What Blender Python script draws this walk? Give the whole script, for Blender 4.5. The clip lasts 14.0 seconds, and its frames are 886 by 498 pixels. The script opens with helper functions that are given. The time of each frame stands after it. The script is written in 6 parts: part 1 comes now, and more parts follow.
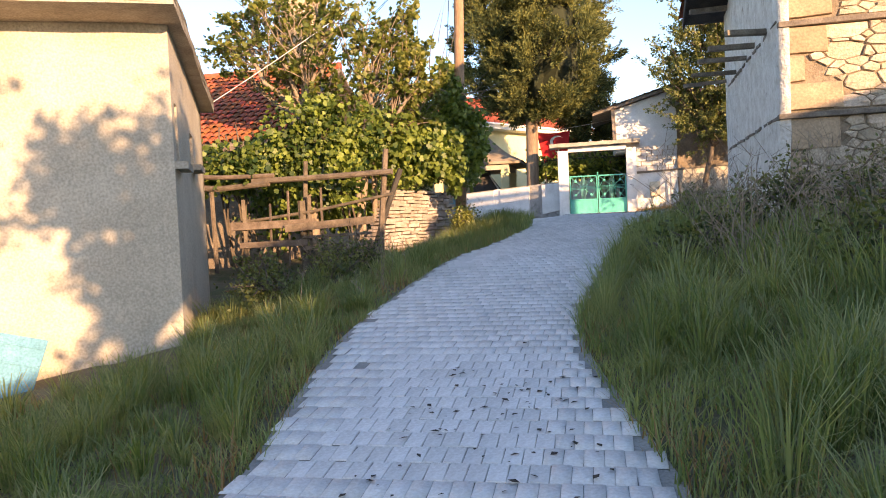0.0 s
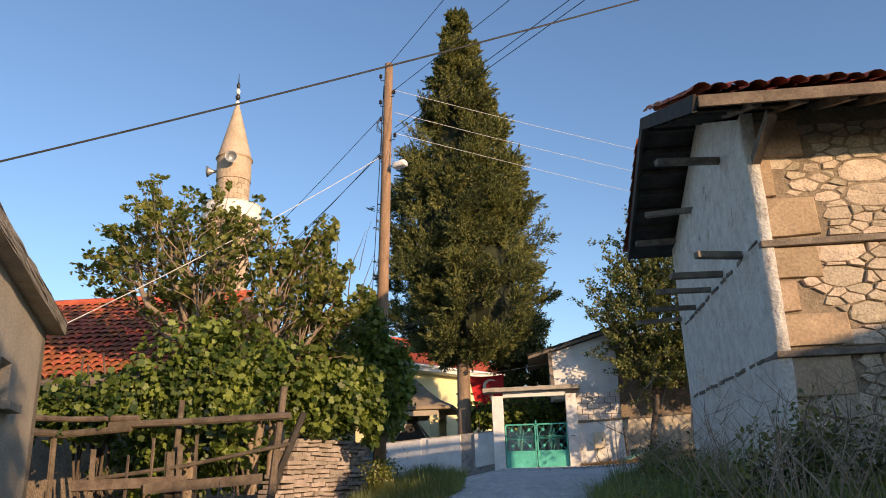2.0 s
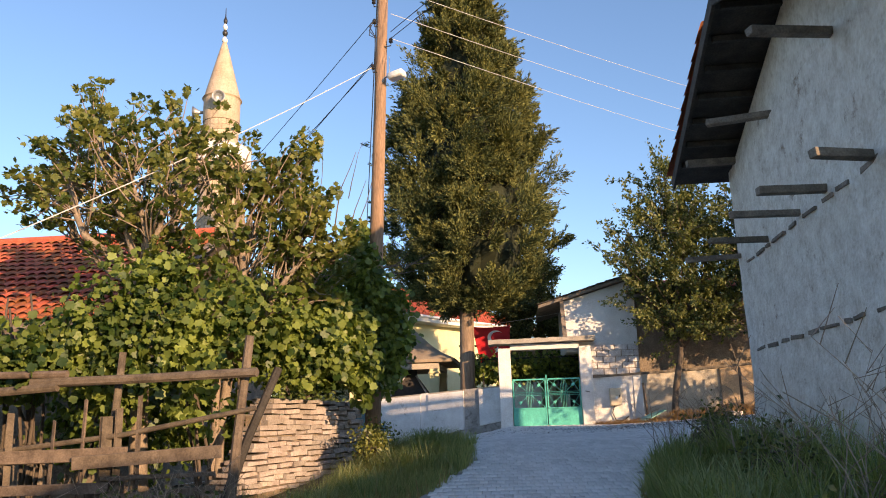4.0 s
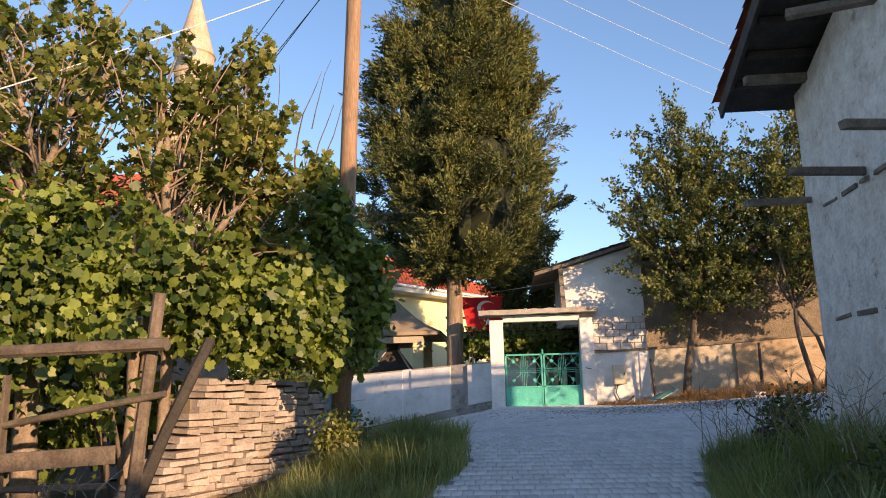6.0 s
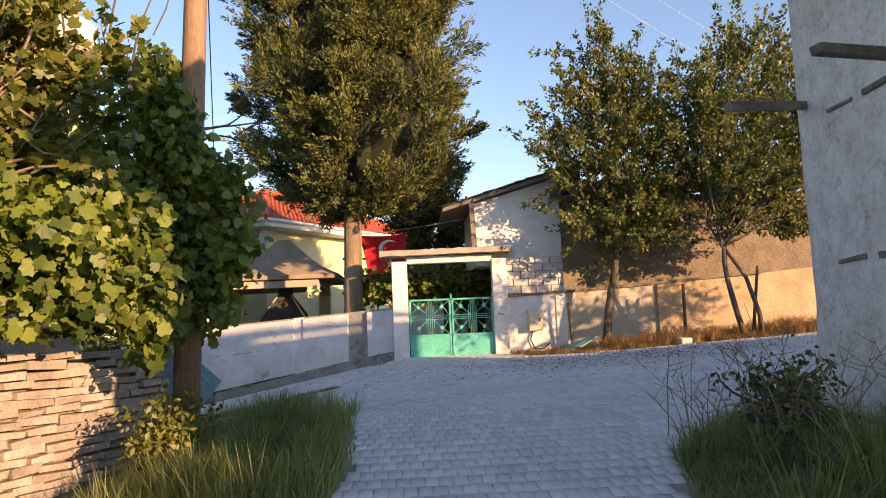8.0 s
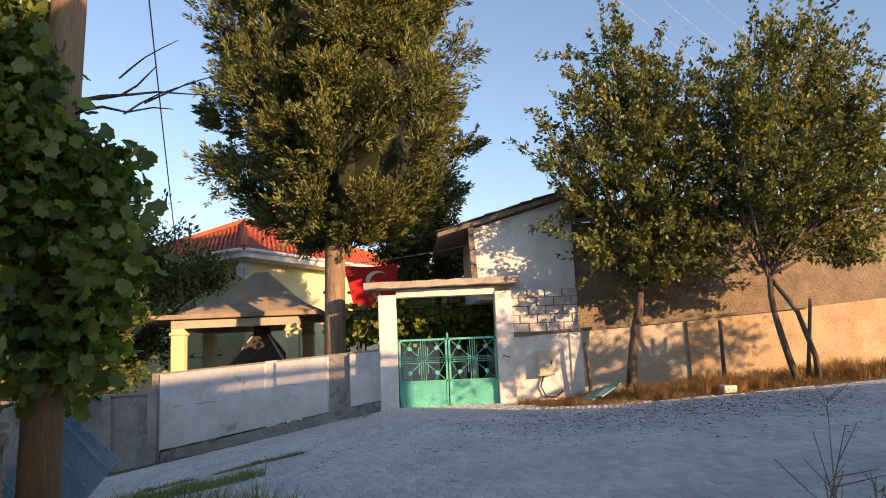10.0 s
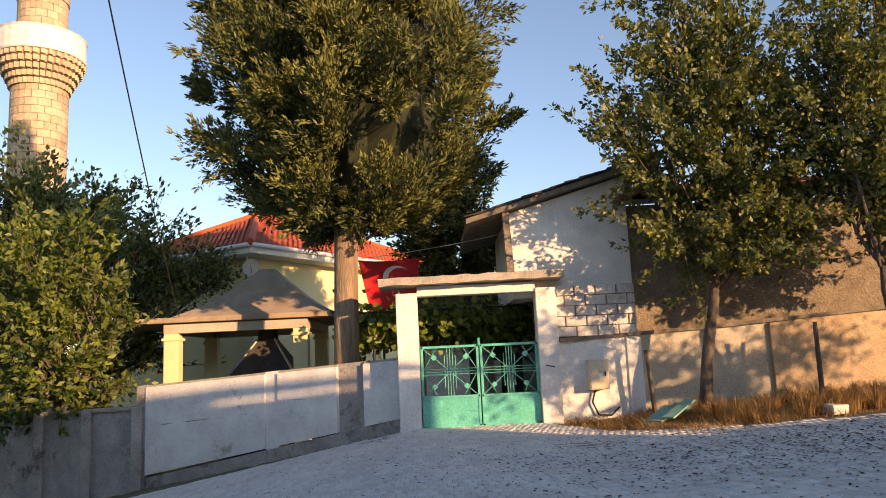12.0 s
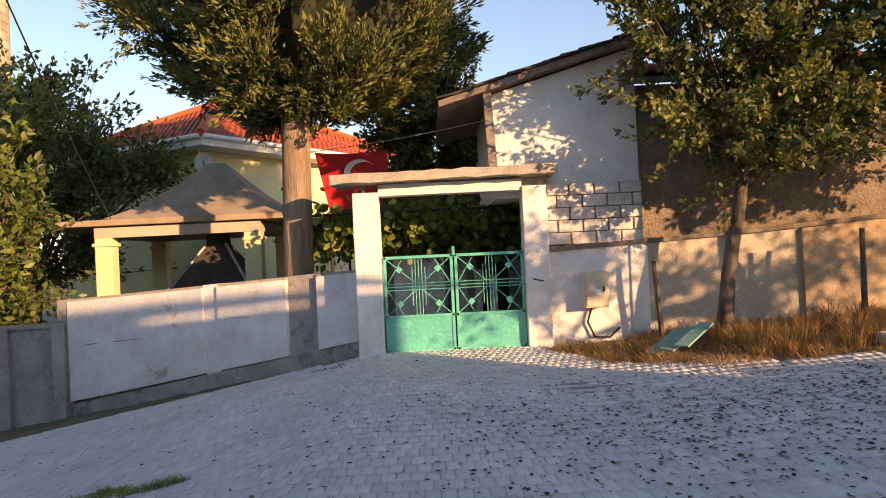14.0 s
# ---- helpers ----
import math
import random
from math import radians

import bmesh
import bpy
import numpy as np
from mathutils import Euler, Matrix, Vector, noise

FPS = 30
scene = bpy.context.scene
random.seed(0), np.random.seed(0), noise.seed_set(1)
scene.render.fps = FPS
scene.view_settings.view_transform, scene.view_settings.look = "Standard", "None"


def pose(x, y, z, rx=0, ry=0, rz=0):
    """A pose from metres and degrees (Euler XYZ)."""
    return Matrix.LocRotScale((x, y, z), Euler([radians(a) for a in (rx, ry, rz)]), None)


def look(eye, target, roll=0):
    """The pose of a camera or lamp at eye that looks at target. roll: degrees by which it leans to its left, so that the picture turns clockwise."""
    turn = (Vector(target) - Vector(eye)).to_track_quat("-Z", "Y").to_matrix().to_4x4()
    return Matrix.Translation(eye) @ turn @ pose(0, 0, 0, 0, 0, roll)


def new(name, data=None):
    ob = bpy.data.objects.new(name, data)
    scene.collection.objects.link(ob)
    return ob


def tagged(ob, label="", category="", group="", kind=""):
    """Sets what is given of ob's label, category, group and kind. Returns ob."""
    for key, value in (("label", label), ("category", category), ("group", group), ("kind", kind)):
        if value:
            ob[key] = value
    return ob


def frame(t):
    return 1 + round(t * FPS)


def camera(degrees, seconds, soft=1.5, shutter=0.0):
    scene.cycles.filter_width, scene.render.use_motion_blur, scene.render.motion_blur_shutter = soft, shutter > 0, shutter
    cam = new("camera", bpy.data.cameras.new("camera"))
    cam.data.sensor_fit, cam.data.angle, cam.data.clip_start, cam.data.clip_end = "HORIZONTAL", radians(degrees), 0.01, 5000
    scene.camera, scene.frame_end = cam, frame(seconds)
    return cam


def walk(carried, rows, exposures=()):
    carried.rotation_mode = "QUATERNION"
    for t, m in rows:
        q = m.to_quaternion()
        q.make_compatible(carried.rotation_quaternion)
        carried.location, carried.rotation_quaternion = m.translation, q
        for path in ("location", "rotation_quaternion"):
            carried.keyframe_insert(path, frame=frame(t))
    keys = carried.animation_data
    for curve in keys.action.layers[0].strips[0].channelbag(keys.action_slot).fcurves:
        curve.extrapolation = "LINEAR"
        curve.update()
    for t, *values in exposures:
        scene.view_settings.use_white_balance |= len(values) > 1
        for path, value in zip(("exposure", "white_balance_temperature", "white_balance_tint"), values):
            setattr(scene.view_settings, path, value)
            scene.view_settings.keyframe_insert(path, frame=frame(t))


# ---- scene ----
PATH = [
    (0.0, 0.792, -29.425, 0.035, 87.65, 2.44, 11.43),
    (0.5, 0.768, -28.716, 0.163, 97.39, 2.09, 8.25),
    (1.0, 0.668, -28.111, 0.194, 105.11, 1.70, 7.38),
    (1.5, 0.612, -27.472, 0.175, 106.43, 1.76, 6.46),
    (2.0, 0.557, -26.841, 0.202, 106.43, 1.73, 5.97),
    (4.5, 0.030, -23.596, 0.482, 101.72, 1.59, 5.78),
    (5.0, -0.085, -22.948, 0.507, 101.04, 1.58, 5.78),
    (5.5, -0.127, -22.356, 0.499, 100.86, 1.55, 5.25),
    (6.0, -0.114, -21.661, 0.573, 100.79, 1.32, 4.53),
    (6.5, -0.170, -21.025, 0.648, 100.87, 1.37, 2.02),
    (7.0, -0.015, -20.217, 0.763, 100.10, 2.29, -0.36),
    (7.5, -0.047, -19.600, 0.770, 97.61, 2.31, -1.62),
    (8.0, -0.012, -19.122, 0.855, 95.82, 2.34, -2.63),
    (10.5, 0.275, -15.755, 1.030, 98.98, 2.54, -2.52),
    (11.0, 0.284, -15.063, 1.072, 98.83, 2.67, -2.04),
    (11.5, 0.219, -14.391, 1.142, 98.62, 2.72, -1.27),
    (12.0, 0.309, -13.785, 1.211, 98.75, 2.67, -0.44),
    (12.5, 0.409, -13.089, 1.327, 98.02, 2.68, -0.35),
    (13.0, 0.486, -12.478, 1.434, 94.30, 2.68, -0.32),
    (13.5, 0.613, -11.915, 1.480, 90.80, 2.96, -0.68),
    (14.0, 0.703, -11.380, 1.468, 90.58, 2.73, -1.18),
]
cam = camera(62.4, 14.0, soft=1.0)
walk(cam, [(r[0], pose(*r[1:])) for r in PATH], [(0.0, 1.95, 7900, 24), (0.5, 1.42, 7300, 20), (1.0, 0.60, 7100, 17), (1.5, 0.72, 6950, 17), (2.0, 0.83, 6900, 17), (4.5, 1.27, 7150, 20), (5.5, 1.2, 7050, 20), (8.0, 1.45, 8100, 27), (11.0, 1.22, 8300, 24), (14.0, 1.34, 8900, 28)])

# ---- light ----
SUN_AZ = (0.68, -0.73)
SUN_EL = radians(10.7)
world = bpy.data.worlds.new("sky")
scene.world = world
world.use_nodes = True
wn = world.node_tree.nodes
sky = wn.new("ShaderNodeTexSky")
sky.sky_type = "NISHITA"
sky.sun_disc = False
sky.sun_elevation = SUN_EL
sky.sun_rotation = math.atan2(SUN_AZ[0], SUN_AZ[1])
sky.air_density = 1.0
sky.dust_density = 0.3
sky.ozone_density = 3.2
wn["Background"].inputs["Strength"].default_value = 0.135
world.node_tree.links.new(sky.outputs["Color"], wn["Background"].inputs["Color"])
sun = new("sun", bpy.data.lights.new("sun", "SUN"))
sun.data.energy = 3.25
sun.data.angle = radians(0.6)
sun.data.color = (1.0, 0.72, 0.43)
sun.matrix_basis = look((SUN_AZ[0] * 50, SUN_AZ[1] * 50, 50 * math.tan(SUN_EL)), (0, 0, 0))


# ---- materials ----
def surf(name, c1, c2, scale=3.0, rough=0.85, bump=0.3, fine=40.0, stain=None, stain_at=0.62, metal=0.0, vary=0.0, island=0.0, stretch=(1, 1, 1), dist=0.02):
    """A weathered surface: two colours in large patches, fine grain, stains, and relief."""
    m = bpy.data.materials.new(name)
    m.use_nodes = True
    nt = m.node_tree
    n, l = nt.nodes, nt.links
    b = n["Principled BSDF"]
    tc = n.new("ShaderNodeTexCoord")
    mp = n.new("ShaderNodeMapping")
    mp.inputs["Scale"].default_value = stretch
    l.new(tc.outputs["Object"], mp.inputs["Vector"])
    big = n.new("ShaderNodeTexNoise")
    big.inputs["Scale"].default_value = scale
    big.inputs["Detail"].default_value = 8
    big.inputs["Roughness"].default_value = 0.65
    small = n.new("ShaderNodeTexNoise")
    small.inputs["Scale"].default_value = fine
    small.inputs["Detail"].default_value = 5
    l.new(mp.outputs["Vector"], big.inputs["Vector"])
    l.new(mp.outputs["Vector"], small.inputs["Vector"])
    ramp = n.new("ShaderNodeValToRGB")
    ramp.color_ramp.elements[0].position, ramp.color_ramp.elements[1].position = 0.35, 0.68
    ramp.color_ramp.elements[0].color, ramp.color_ramp.elements[1].color = (*c1, 1), (*c2, 1)
    l.new(big.outputs["Fac"], ramp.inputs["Fac"])
    grain = n.new("ShaderNodeMix")
    grain.data_type, grain.blend_type = "RGBA", "OVERLAY"
    grain.inputs["Factor"].default_value = 0.55
    l.new(ramp.outputs["Color"], grain.inputs["A"])
    l.new(small.outputs["Fac"], grain.inputs["B"])
    col = grain.outputs["Result"]
    if stain:
        st = n.new("ShaderNodeTexNoise")
        st.inputs["Scale"].default_value = scale * 0.6
        st.inputs["Detail"].default_value = 10
        st.inputs["Roughness"].default_value = 0.75
        l.new(mp.outputs["Vector"], st.inputs["Vector"])
        sr = n.new("ShaderNodeMapRange")
        sr.inputs["From Min"].default_value, sr.inputs["From Max"].default_value = stain_at, stain_at + 0.1
        l.new(st.outputs["Fac"], sr.inputs["Value"])
        mx = n.new("ShaderNodeMix")
        mx.data_type = "RGBA"
        l.new(sr.outputs["Result"], mx.inputs["Factor"])
        l.new(col, mx.inputs["A"])
        mx.inputs["B"].default_value = (*stain, 1)
        col = mx.outputs["Result"]
    if vary or island:
        hs = n.new("ShaderNodeHueSaturation")
        mr = n.new("ShaderNodeMapRange")
        amount = vary or island
        mr.inputs["To Min"].default_value, mr.inputs["To Max"].default_value = 1 - amount, 1 + amount
        src = n.new("ShaderNodeObjectInfo") if vary else n.new("ShaderNodeNewGeometry")
        l.new(src.outputs["Random" if vary else "Random Per Island"], mr.inputs["Value"])
        l.new(mr.outputs["Result"], hs.inputs["Value"])
        hue = n.new("ShaderNodeMapRange")
        hue.inputs["To Min"].default_value, hue.inputs["To Max"].default_value = 0.5 + amount * 0.05, 0.5 - amount * 0.05
        l.new(src.outputs["Random" if vary else "Random Per Island"], hue.inputs["Value"])
        l.new(hue.outputs["Result"], hs.inputs["Hue"])
        l.new(col, hs.inputs["Color"])
        col = hs.outputs["Color"]
    l.new(col, b.inputs["Base Color"])
    b.inputs["Roughness"].default_value = rough
    b.inputs["Metallic"].default_value = metal
    if bump:
        add = n.new("ShaderNodeMath")
        add.operation = "MULTIPLY_ADD"
        add.inputs[1].default_value = 0.5
        l.new(small.outputs["Fac"], add.inputs[0])
        l.new(big.outputs["Fac"], add.inputs[2])
        bp = n.new("ShaderNodeBump")
        bp.inputs["Strength"].default_value = bump
        bp.inputs["Distance"].default_value = dist
        l.new(add.outputs["Value"], bp.inputs["Height"])
        l.new(bp.outputs["Normal"], b.inputs["Normal"])
    return m


def leafy(name, c1, c2, gloss=0.5, glow=0.35):
    """Leaves: colour differs from leaf to leaf, some light comes through."""
    m = bpy.data.materials.new(name)
    m.use_nodes = True
    nt = m.node_tree
    n, l = nt.nodes, nt.links
    b = n["Principled BSDF"]
    geo = n.new("ShaderNodeNewGeometry")
    ramp = n.new("ShaderNodeValToRGB")
    ramp.color_ramp.elements[0].position = 0.22
    ramp.color_ramp.elements[0].color, ramp.color_ramp.elements[1].color = (*c1, 1), (*c2, 1)
    tc = n.new("ShaderNodeTexCoord")
    ns = n.new("ShaderNodeTexNoise")
    ns.inputs["Scale"].default_value = 1.3
    ns.inputs["Detail"].default_value = 3
    l.new(tc.outputs["Object"], ns.inputs["Vector"])
    ad = n.new("ShaderNodeMath")
    ad.operation = "MULTIPLY_ADD"
    ad.inputs[1].default_value = 0.55
    l.new(geo.outputs["Random Per Island"], ad.inputs[0])
    sub = n.new("ShaderNodeMath")
    sub.operation = "MULTIPLY_ADD"
    sub.inputs[1].default_value, sub.inputs[2].default_value = 1.3, -0.42
    l.new(ns.outputs["Fac"], sub.inputs[0])
    l.new(sub.outputs["Value"], ad.inputs[2])
    l.new(ad.outputs["Value"], ramp.inputs["Fac"])
    l.new(ramp.outputs["Color"], b.inputs["Base Color"])
    b.inputs["Roughness"].default_value = gloss
    tr = n.new("ShaderNodeBsdfTranslucent")
    warm = n.new("ShaderNodeMix")
    warm.data_type, warm.blend_type = "RGBA", "MULTIPLY"
    warm.inputs["Factor"].default_value = 1.0
    warm.inputs["B"].default_value = (1.5, 1.6, 0.7, 1)
    l.new(ramp.outputs["Color"], warm.inputs["A"])
    l.new(warm.outputs["Result"], tr.inputs["Color"])
    mix = n.new("ShaderNodeMixShader")
    mix.inputs["Fac"].default_value = glow
    l.new(b.outputs["BSDF"], mix.inputs[1])
    l.new(tr.outputs["BSDF"], mix.inputs[2])
    l.new(mix.outputs["Shader"], n["Material Output"].inputs["Surface"])
    return m


M = {
    "soil": surf("dry soil with thin grass", (0.10, 0.085, 0.045), (0.17, 0.14, 0.085), 1.4, 0.95, 0.8, 30, (0.07, 0.085, 0.03), 0.5),
    "bed": surf("dusty paving bed", (0.25, 0.238, 0.22), (0.37, 0.35, 0.325), 1.5, 0.95, 0.5, 60, (0.15, 0.14, 0.125), 0.62),
    "paver": surf("dusty concrete paver", (0.60, 0.58, 0.555), (0.74, 0.715, 0.685), 0.7, 0.9, 0.35, 55, (0.34, 0.32, 0.30), 0.64, island=0.10),
    "paver_one": surf("dusty concrete paver block", (0.60, 0.58, 0.555), (0.74, 0.715, 0.685), 0.7, 0.9, 0.35, 55, (0.34, 0.32, 0.30), 0.64, vary=0.10),
    "cream": surf("cream lime plaster", (0.43, 0.37, 0.29), (0.54, 0.475, 0.38), 1.2, 0.92, 0.4, 35, (0.40, 0.335, 0.25), 0.64),
    "slab": surf("weathered concrete slab", (0.30, 0.26, 0.21), (0.44, 0.39, 0.32), 3, 0.92, 0.7, 40, (0.16, 0.13, 0.10), 0.6),
    "white": surf("old whitewash", (0.66, 0.635, 0.60), (0.83, 0.815, 0.785), 2.0, 0.9, 0.7, 30, (0.38, 0.33, 0.28), 0.595, dist=0.03),
    "greywhite": surf("flaking grey-white plaster", (0.60, 0.55, 0.485), (0.84, 0.805, 0.745), 4.5, 0.93, 0.8, 22, (0.32, 0.24, 0.18), 0.58, dist=0.05),
    "render": surf("grey cement render", (0.28, 0.26, 0.235), (0.46, 0.43, 0.395), 1.8, 0.93, 0.8, 40, (0.13, 0.115, 0.10), 0.55),
    "mud": surf("tan mud plaster", (0.37, 0.26, 0.165), (0.52, 0.385, 0.25), 1.5, 0.95, 0.8, 30, (0.27, 0.20, 0.13), 0.6),
    "mortar": surf("earth mortar", (0.20, 0.155, 0.11), (0.33, 0.26, 0.185), 4, 0.96, 1.0, 40, dist=0.03),
    "stone": surf("pale limestone", (0.40, 0.32, 0.235), (0.60, 0.50, 0.385), 3.5, 0.9, 0.9, 35, (0.30, 0.24, 0.18), 0.6, vary=0.22, dist=0.03),
    "quoin": surf("tan sandstone", (0.36, 0.255, 0.165), (0.49, 0.36, 0.24), 1.7, 0.92, 0.6, 30, (0.24, 0.185, 0.135), 0.62, vary=0.12),
    "ashlar": surf("minaret stone", (0.40, 0.30, 0.205), (0.56, 0.44, 0.32), 0.9, 0.9, 0.5, 12, (0.36, 0.25, 0.17), 0.58, vary=0.2),
    "wood": surf("grey weathered timber", (0.13, 0.105, 0.085), (0.27, 0.225, 0.18), 5, 0.9, 0.9, 45, (0.08, 0.065, 0.05), 0.62, vary=0.18, dist=0.012),
    "fencewood": surf("brown weathered rail wood", (0.10, 0.075, 0.056), (0.215, 0.165, 0.122), 5, 0.88, 0.9, 45, (0.065, 0.05, 0.037), 0.57, vary=0.18, dist=0.012),
    # very dark wood tone, shared by roof underside, slates, hood and log brace
    "darkwood": surf("very dark boards", (0.035, 0.03, 0.027), (0.07, 0.06, 0.05), 4, 0.9, 0.8, 40, vary=0.2),
    "polewood": surf("brown pole wood", (0.24, 0.145, 0.085), (0.36, 0.225, 0.14), 6, 0.85, 0.5, 50, (0.15, 0.095, 0.06), 0.62, stretch=(1, 1, 0.15)),
    "bark": surf("grey-brown bark", (0.075, 0.058, 0.044), (0.17, 0.13, 0.098), 9, 0.95, 1.0, 40, stretch=(1, 1, 0.25), dist=0.03),
    "figbark": surf("pale fig bark", (0.20, 0.15, 0.108), (0.32, 0.25, 0.185), 8, 0.9, 0.6, 40, dist=0.015),
    "cypbark": surf("reddish cypress bark", (0.20, 0.135, 0.09), (0.34, 0.24, 0.16), 9, 0.95, 1.0, 40, stretch=(1, 1, 0.12), dist=0.03),
    "tile": surf("old red clay tile", (0.36, 0.085, 0.035), (0.55, 0.16, 0.065), 2.5, 0.85, 0.5, 40, (0.13, 0.055, 0.04), 0.57, island=0.28),
    "newtile": surf("bright red roof tile", (0.52, 0.09, 0.035), (0.64, 0.15, 0.06), 1.5, 0.8, 0.3, 30, island=0.12),
    "stack": surf("pale stacked roof tile", (0.29, 0.235, 0.205), (0.46, 0.395, 0.35), 3.0, 0.92, 0.7, 40, (0.36, 0.235, 0.17), 0.63, vary=0.2),
    "yellow": surf("pale yellow house paint", (0.70, 0.63, 0.36), (0.79, 0.72, 0.45), 1.2, 0.85, 0.2, 40),
    "eave": surf("white painted eave", (0.70, 0.68, 0.63), (0.80, 0.78, 0.73), 2, 0.7, 0.15, 40),
    "kioskroof": surf("brown felt roof", (0.30, 0.225, 0.155), (0.42, 0.33, 0.24), 2, 0.95, 0.7, 40, (0.13, 0.10, 0.075), 0.6),
    "green": surf("turquoise-green gate paint", (0.06, 0.40, 0.32), (0.10, 0.52, 0.42), 3, 0.45, 0.15, 40, (0.22, 0.12, 0.06), 0.70),
    "iron": surf("dark iron", (0.04, 0.04, 0.04), (0.08, 0.075, 0.07), 6, 0.5, 0.2, 40, metal=0.6),
    "galv": surf("galvanised metal", (0.42, 0.43, 0.44), (0.55, 0.56, 0.57), 6, 0.45, 0.1, 40, metal=0.7),
    "whitemetal": surf("white enamel", (0.75, 0.75, 0.73), (0.82, 0.82, 0.80), 4, 0.35, 0.05, 40),
    "box": surf("beige meter box paint", (0.55, 0.47, 0.34), (0.63, 0.55, 0.41), 4, 0.5, 0.1, 40, (0.36, 0.25, 0.16), 0.68),
    "blue": surf("faded blue sheet metal", (0.07, 0.22, 0.30), (0.13, 0.32, 0.41), 2.5, 0.55, 0.2, 40, (0.34, 0.44, 0.46), 0.6),
    "paleblue": surf("bleached pale blue sheet metal", (0.20, 0.42, 0.50), (0.32, 0.54, 0.62), 2.5, 0.55, 0.2, 40, (0.40, 0.48, 0.50), 0.6),
    "palegreen": surf("faded green board", (0.12, 0.30, 0.25), (0.22, 0.42, 0.36), 4, 0.7, 0.4, 40, (0.28, 0.24, 0.18), 0.6),
    "flag": surf("red flag cloth", (0.55, 0.01, 0.015), (0.64, 0.015, 0.02), 3, 0.7, 0.1, 200),
    "cloth": surf("white flag cloth", (0.78, 0.75, 0.73), (0.82, 0.80, 0.78), 3, 0.7, 0.1, 200),
    "wire": surf("black cable", (0.02, 0.02, 0.02), (0.035, 0.035, 0.035), 5, 0.6, 0.0, 40),
    "palewire": surf("pale cable", (0.55, 0.54, 0.52), (0.65, 0.64, 0.62), 5, 0.6, 0.0, 40),
    "block": surf("whitewashed hollow block", (0.50, 0.45, 0.42), (0.76, 0.73, 0.69), 5, 0.92, 0.7, 40, (0.34, 0.24, 0.20), 0.60, vary=0.12),
    "earthwall": surf("dark earth and rubble wall", (0.17, 0.13, 0.095), (0.28, 0.22, 0.16), 2.2, 0.96, 1.0, 25, (0.15, 0.105, 0.07), 0.58, dist=0.05),
    "fig": leafy("fig leaf", (0.05, 0.082, 0.015), (0.30, 0.29, 0.075), 0.45, 0.30),
    "vine": leafy("grape leaf", (0.028, 0.062, 0.012), (0.30, 0.36, 0.075), 0.5, 0.33),
    "cypress": leafy("cypress foliage", (0.028, 0.048, 0.014), (0.25, 0.245, 0.064), 0.75, 0.06),
    # near-black: the shade deep inside the cypress is put into this colour
    "inner": leafy("inner foliage darkened for shade", (0.016, 0.022, 0.009), (0.035, 0.04, 0.016), 0.9, 0.0),
    "pear": leafy("small dark glossy leaf", (0.032, 0.055, 0.015), (0.25, 0.25, 0.075), 0.48, 0.27),
    "peach": leafy("drooping light green leaf", (0.028, 0.058, 0.013), (0.25, 0.30, 0.07), 0.5, 0.32),
    "grass": leafy("verge grass", (0.12, 0.175, 0.055), (0.40, 0.39, 0.19), 0.6, 0.40),
    "drygrass": leafy("dry straw grass", (0.20, 0.11, 0.05), (0.47, 0.30, 0.145), 0.8, 0.25),
    "litter": surf("dark dead leaf", (0.035, 0.028, 0.022), (0.075, 0.055, 0.04), 8, 0.9, 0.1, 40, island=0.4),
    "weed": surf("dry brown weed stalks", (0.21, 0.16, 0.115), (0.35, 0.275, 0.20), 8, 0.95, 0.2, 40, island=0.25),
}


# ---- builders ----
def part(name, bm, material, parent=None, label="", smooth=False):
    """Links a bmesh, drawn in world metres, as one mesh object under a thing or a part."""
    me = bpy.data.meshes.new(name)
    bmesh.ops.recalc_face_normals(bm, faces=bm.faces)
    if smooth:
        for face in bm.faces:
            face.smooth = True
    bm.to_mesh(me)
    bm.free()
    me.materials.append(material)
    ob = new(name, me)
    if parent is not None:
        ob.parent = parent
        if parent.type == "EMPTY":
            ob.matrix_parent_inverse = parent.matrix_basis.inverted()
    if label:
        ob["label"] = label
    return ob


def thing(name, x, y, z, label, category, group="", kind=""):
    ob = new(name)
    ob.empty_display_size = 0.2
    ob.matrix_basis = pose(x, y, z)
    return tagged(ob, label, category, group, kind)


def fast(name, verts, faces, material, parent=None, smooth=False, kind=""):
    """A mesh from arrays: verts (n,3), faces (m,k) all of one size."""
    me = bpy.data.meshes.new(name)
    verts = np.asarray(verts, dtype=np.float32)
    faces = np.asarray(faces, dtype=np.int32)
    k = faces.shape[1]
    me.vertices.add(len(verts))
    me.vertices.foreach_set("co", verts.ravel())
    me.loops.add(faces.size)
    me.loops.foreach_set("vertex_index", faces.ravel())
    me.polygons.add(len(faces))
    me.polygons.foreach_set("loop_start", np.arange(0, faces.size, k, dtype=np.int32))
    me.update(calc_edges=True)
    if smooth:
        me.polygons.foreach_set("use_smooth", np.ones(len(faces), dtype=bool))
    me.materials.append(material)
    ob = new(name, me)
    if parent is not None:
        ob.parent = parent
        if parent.type == "EMPTY":
            ob.matrix_parent_inverse = parent.matrix_basis.inverted()
    if kind:
        ob["kind"] = kind
    return ob


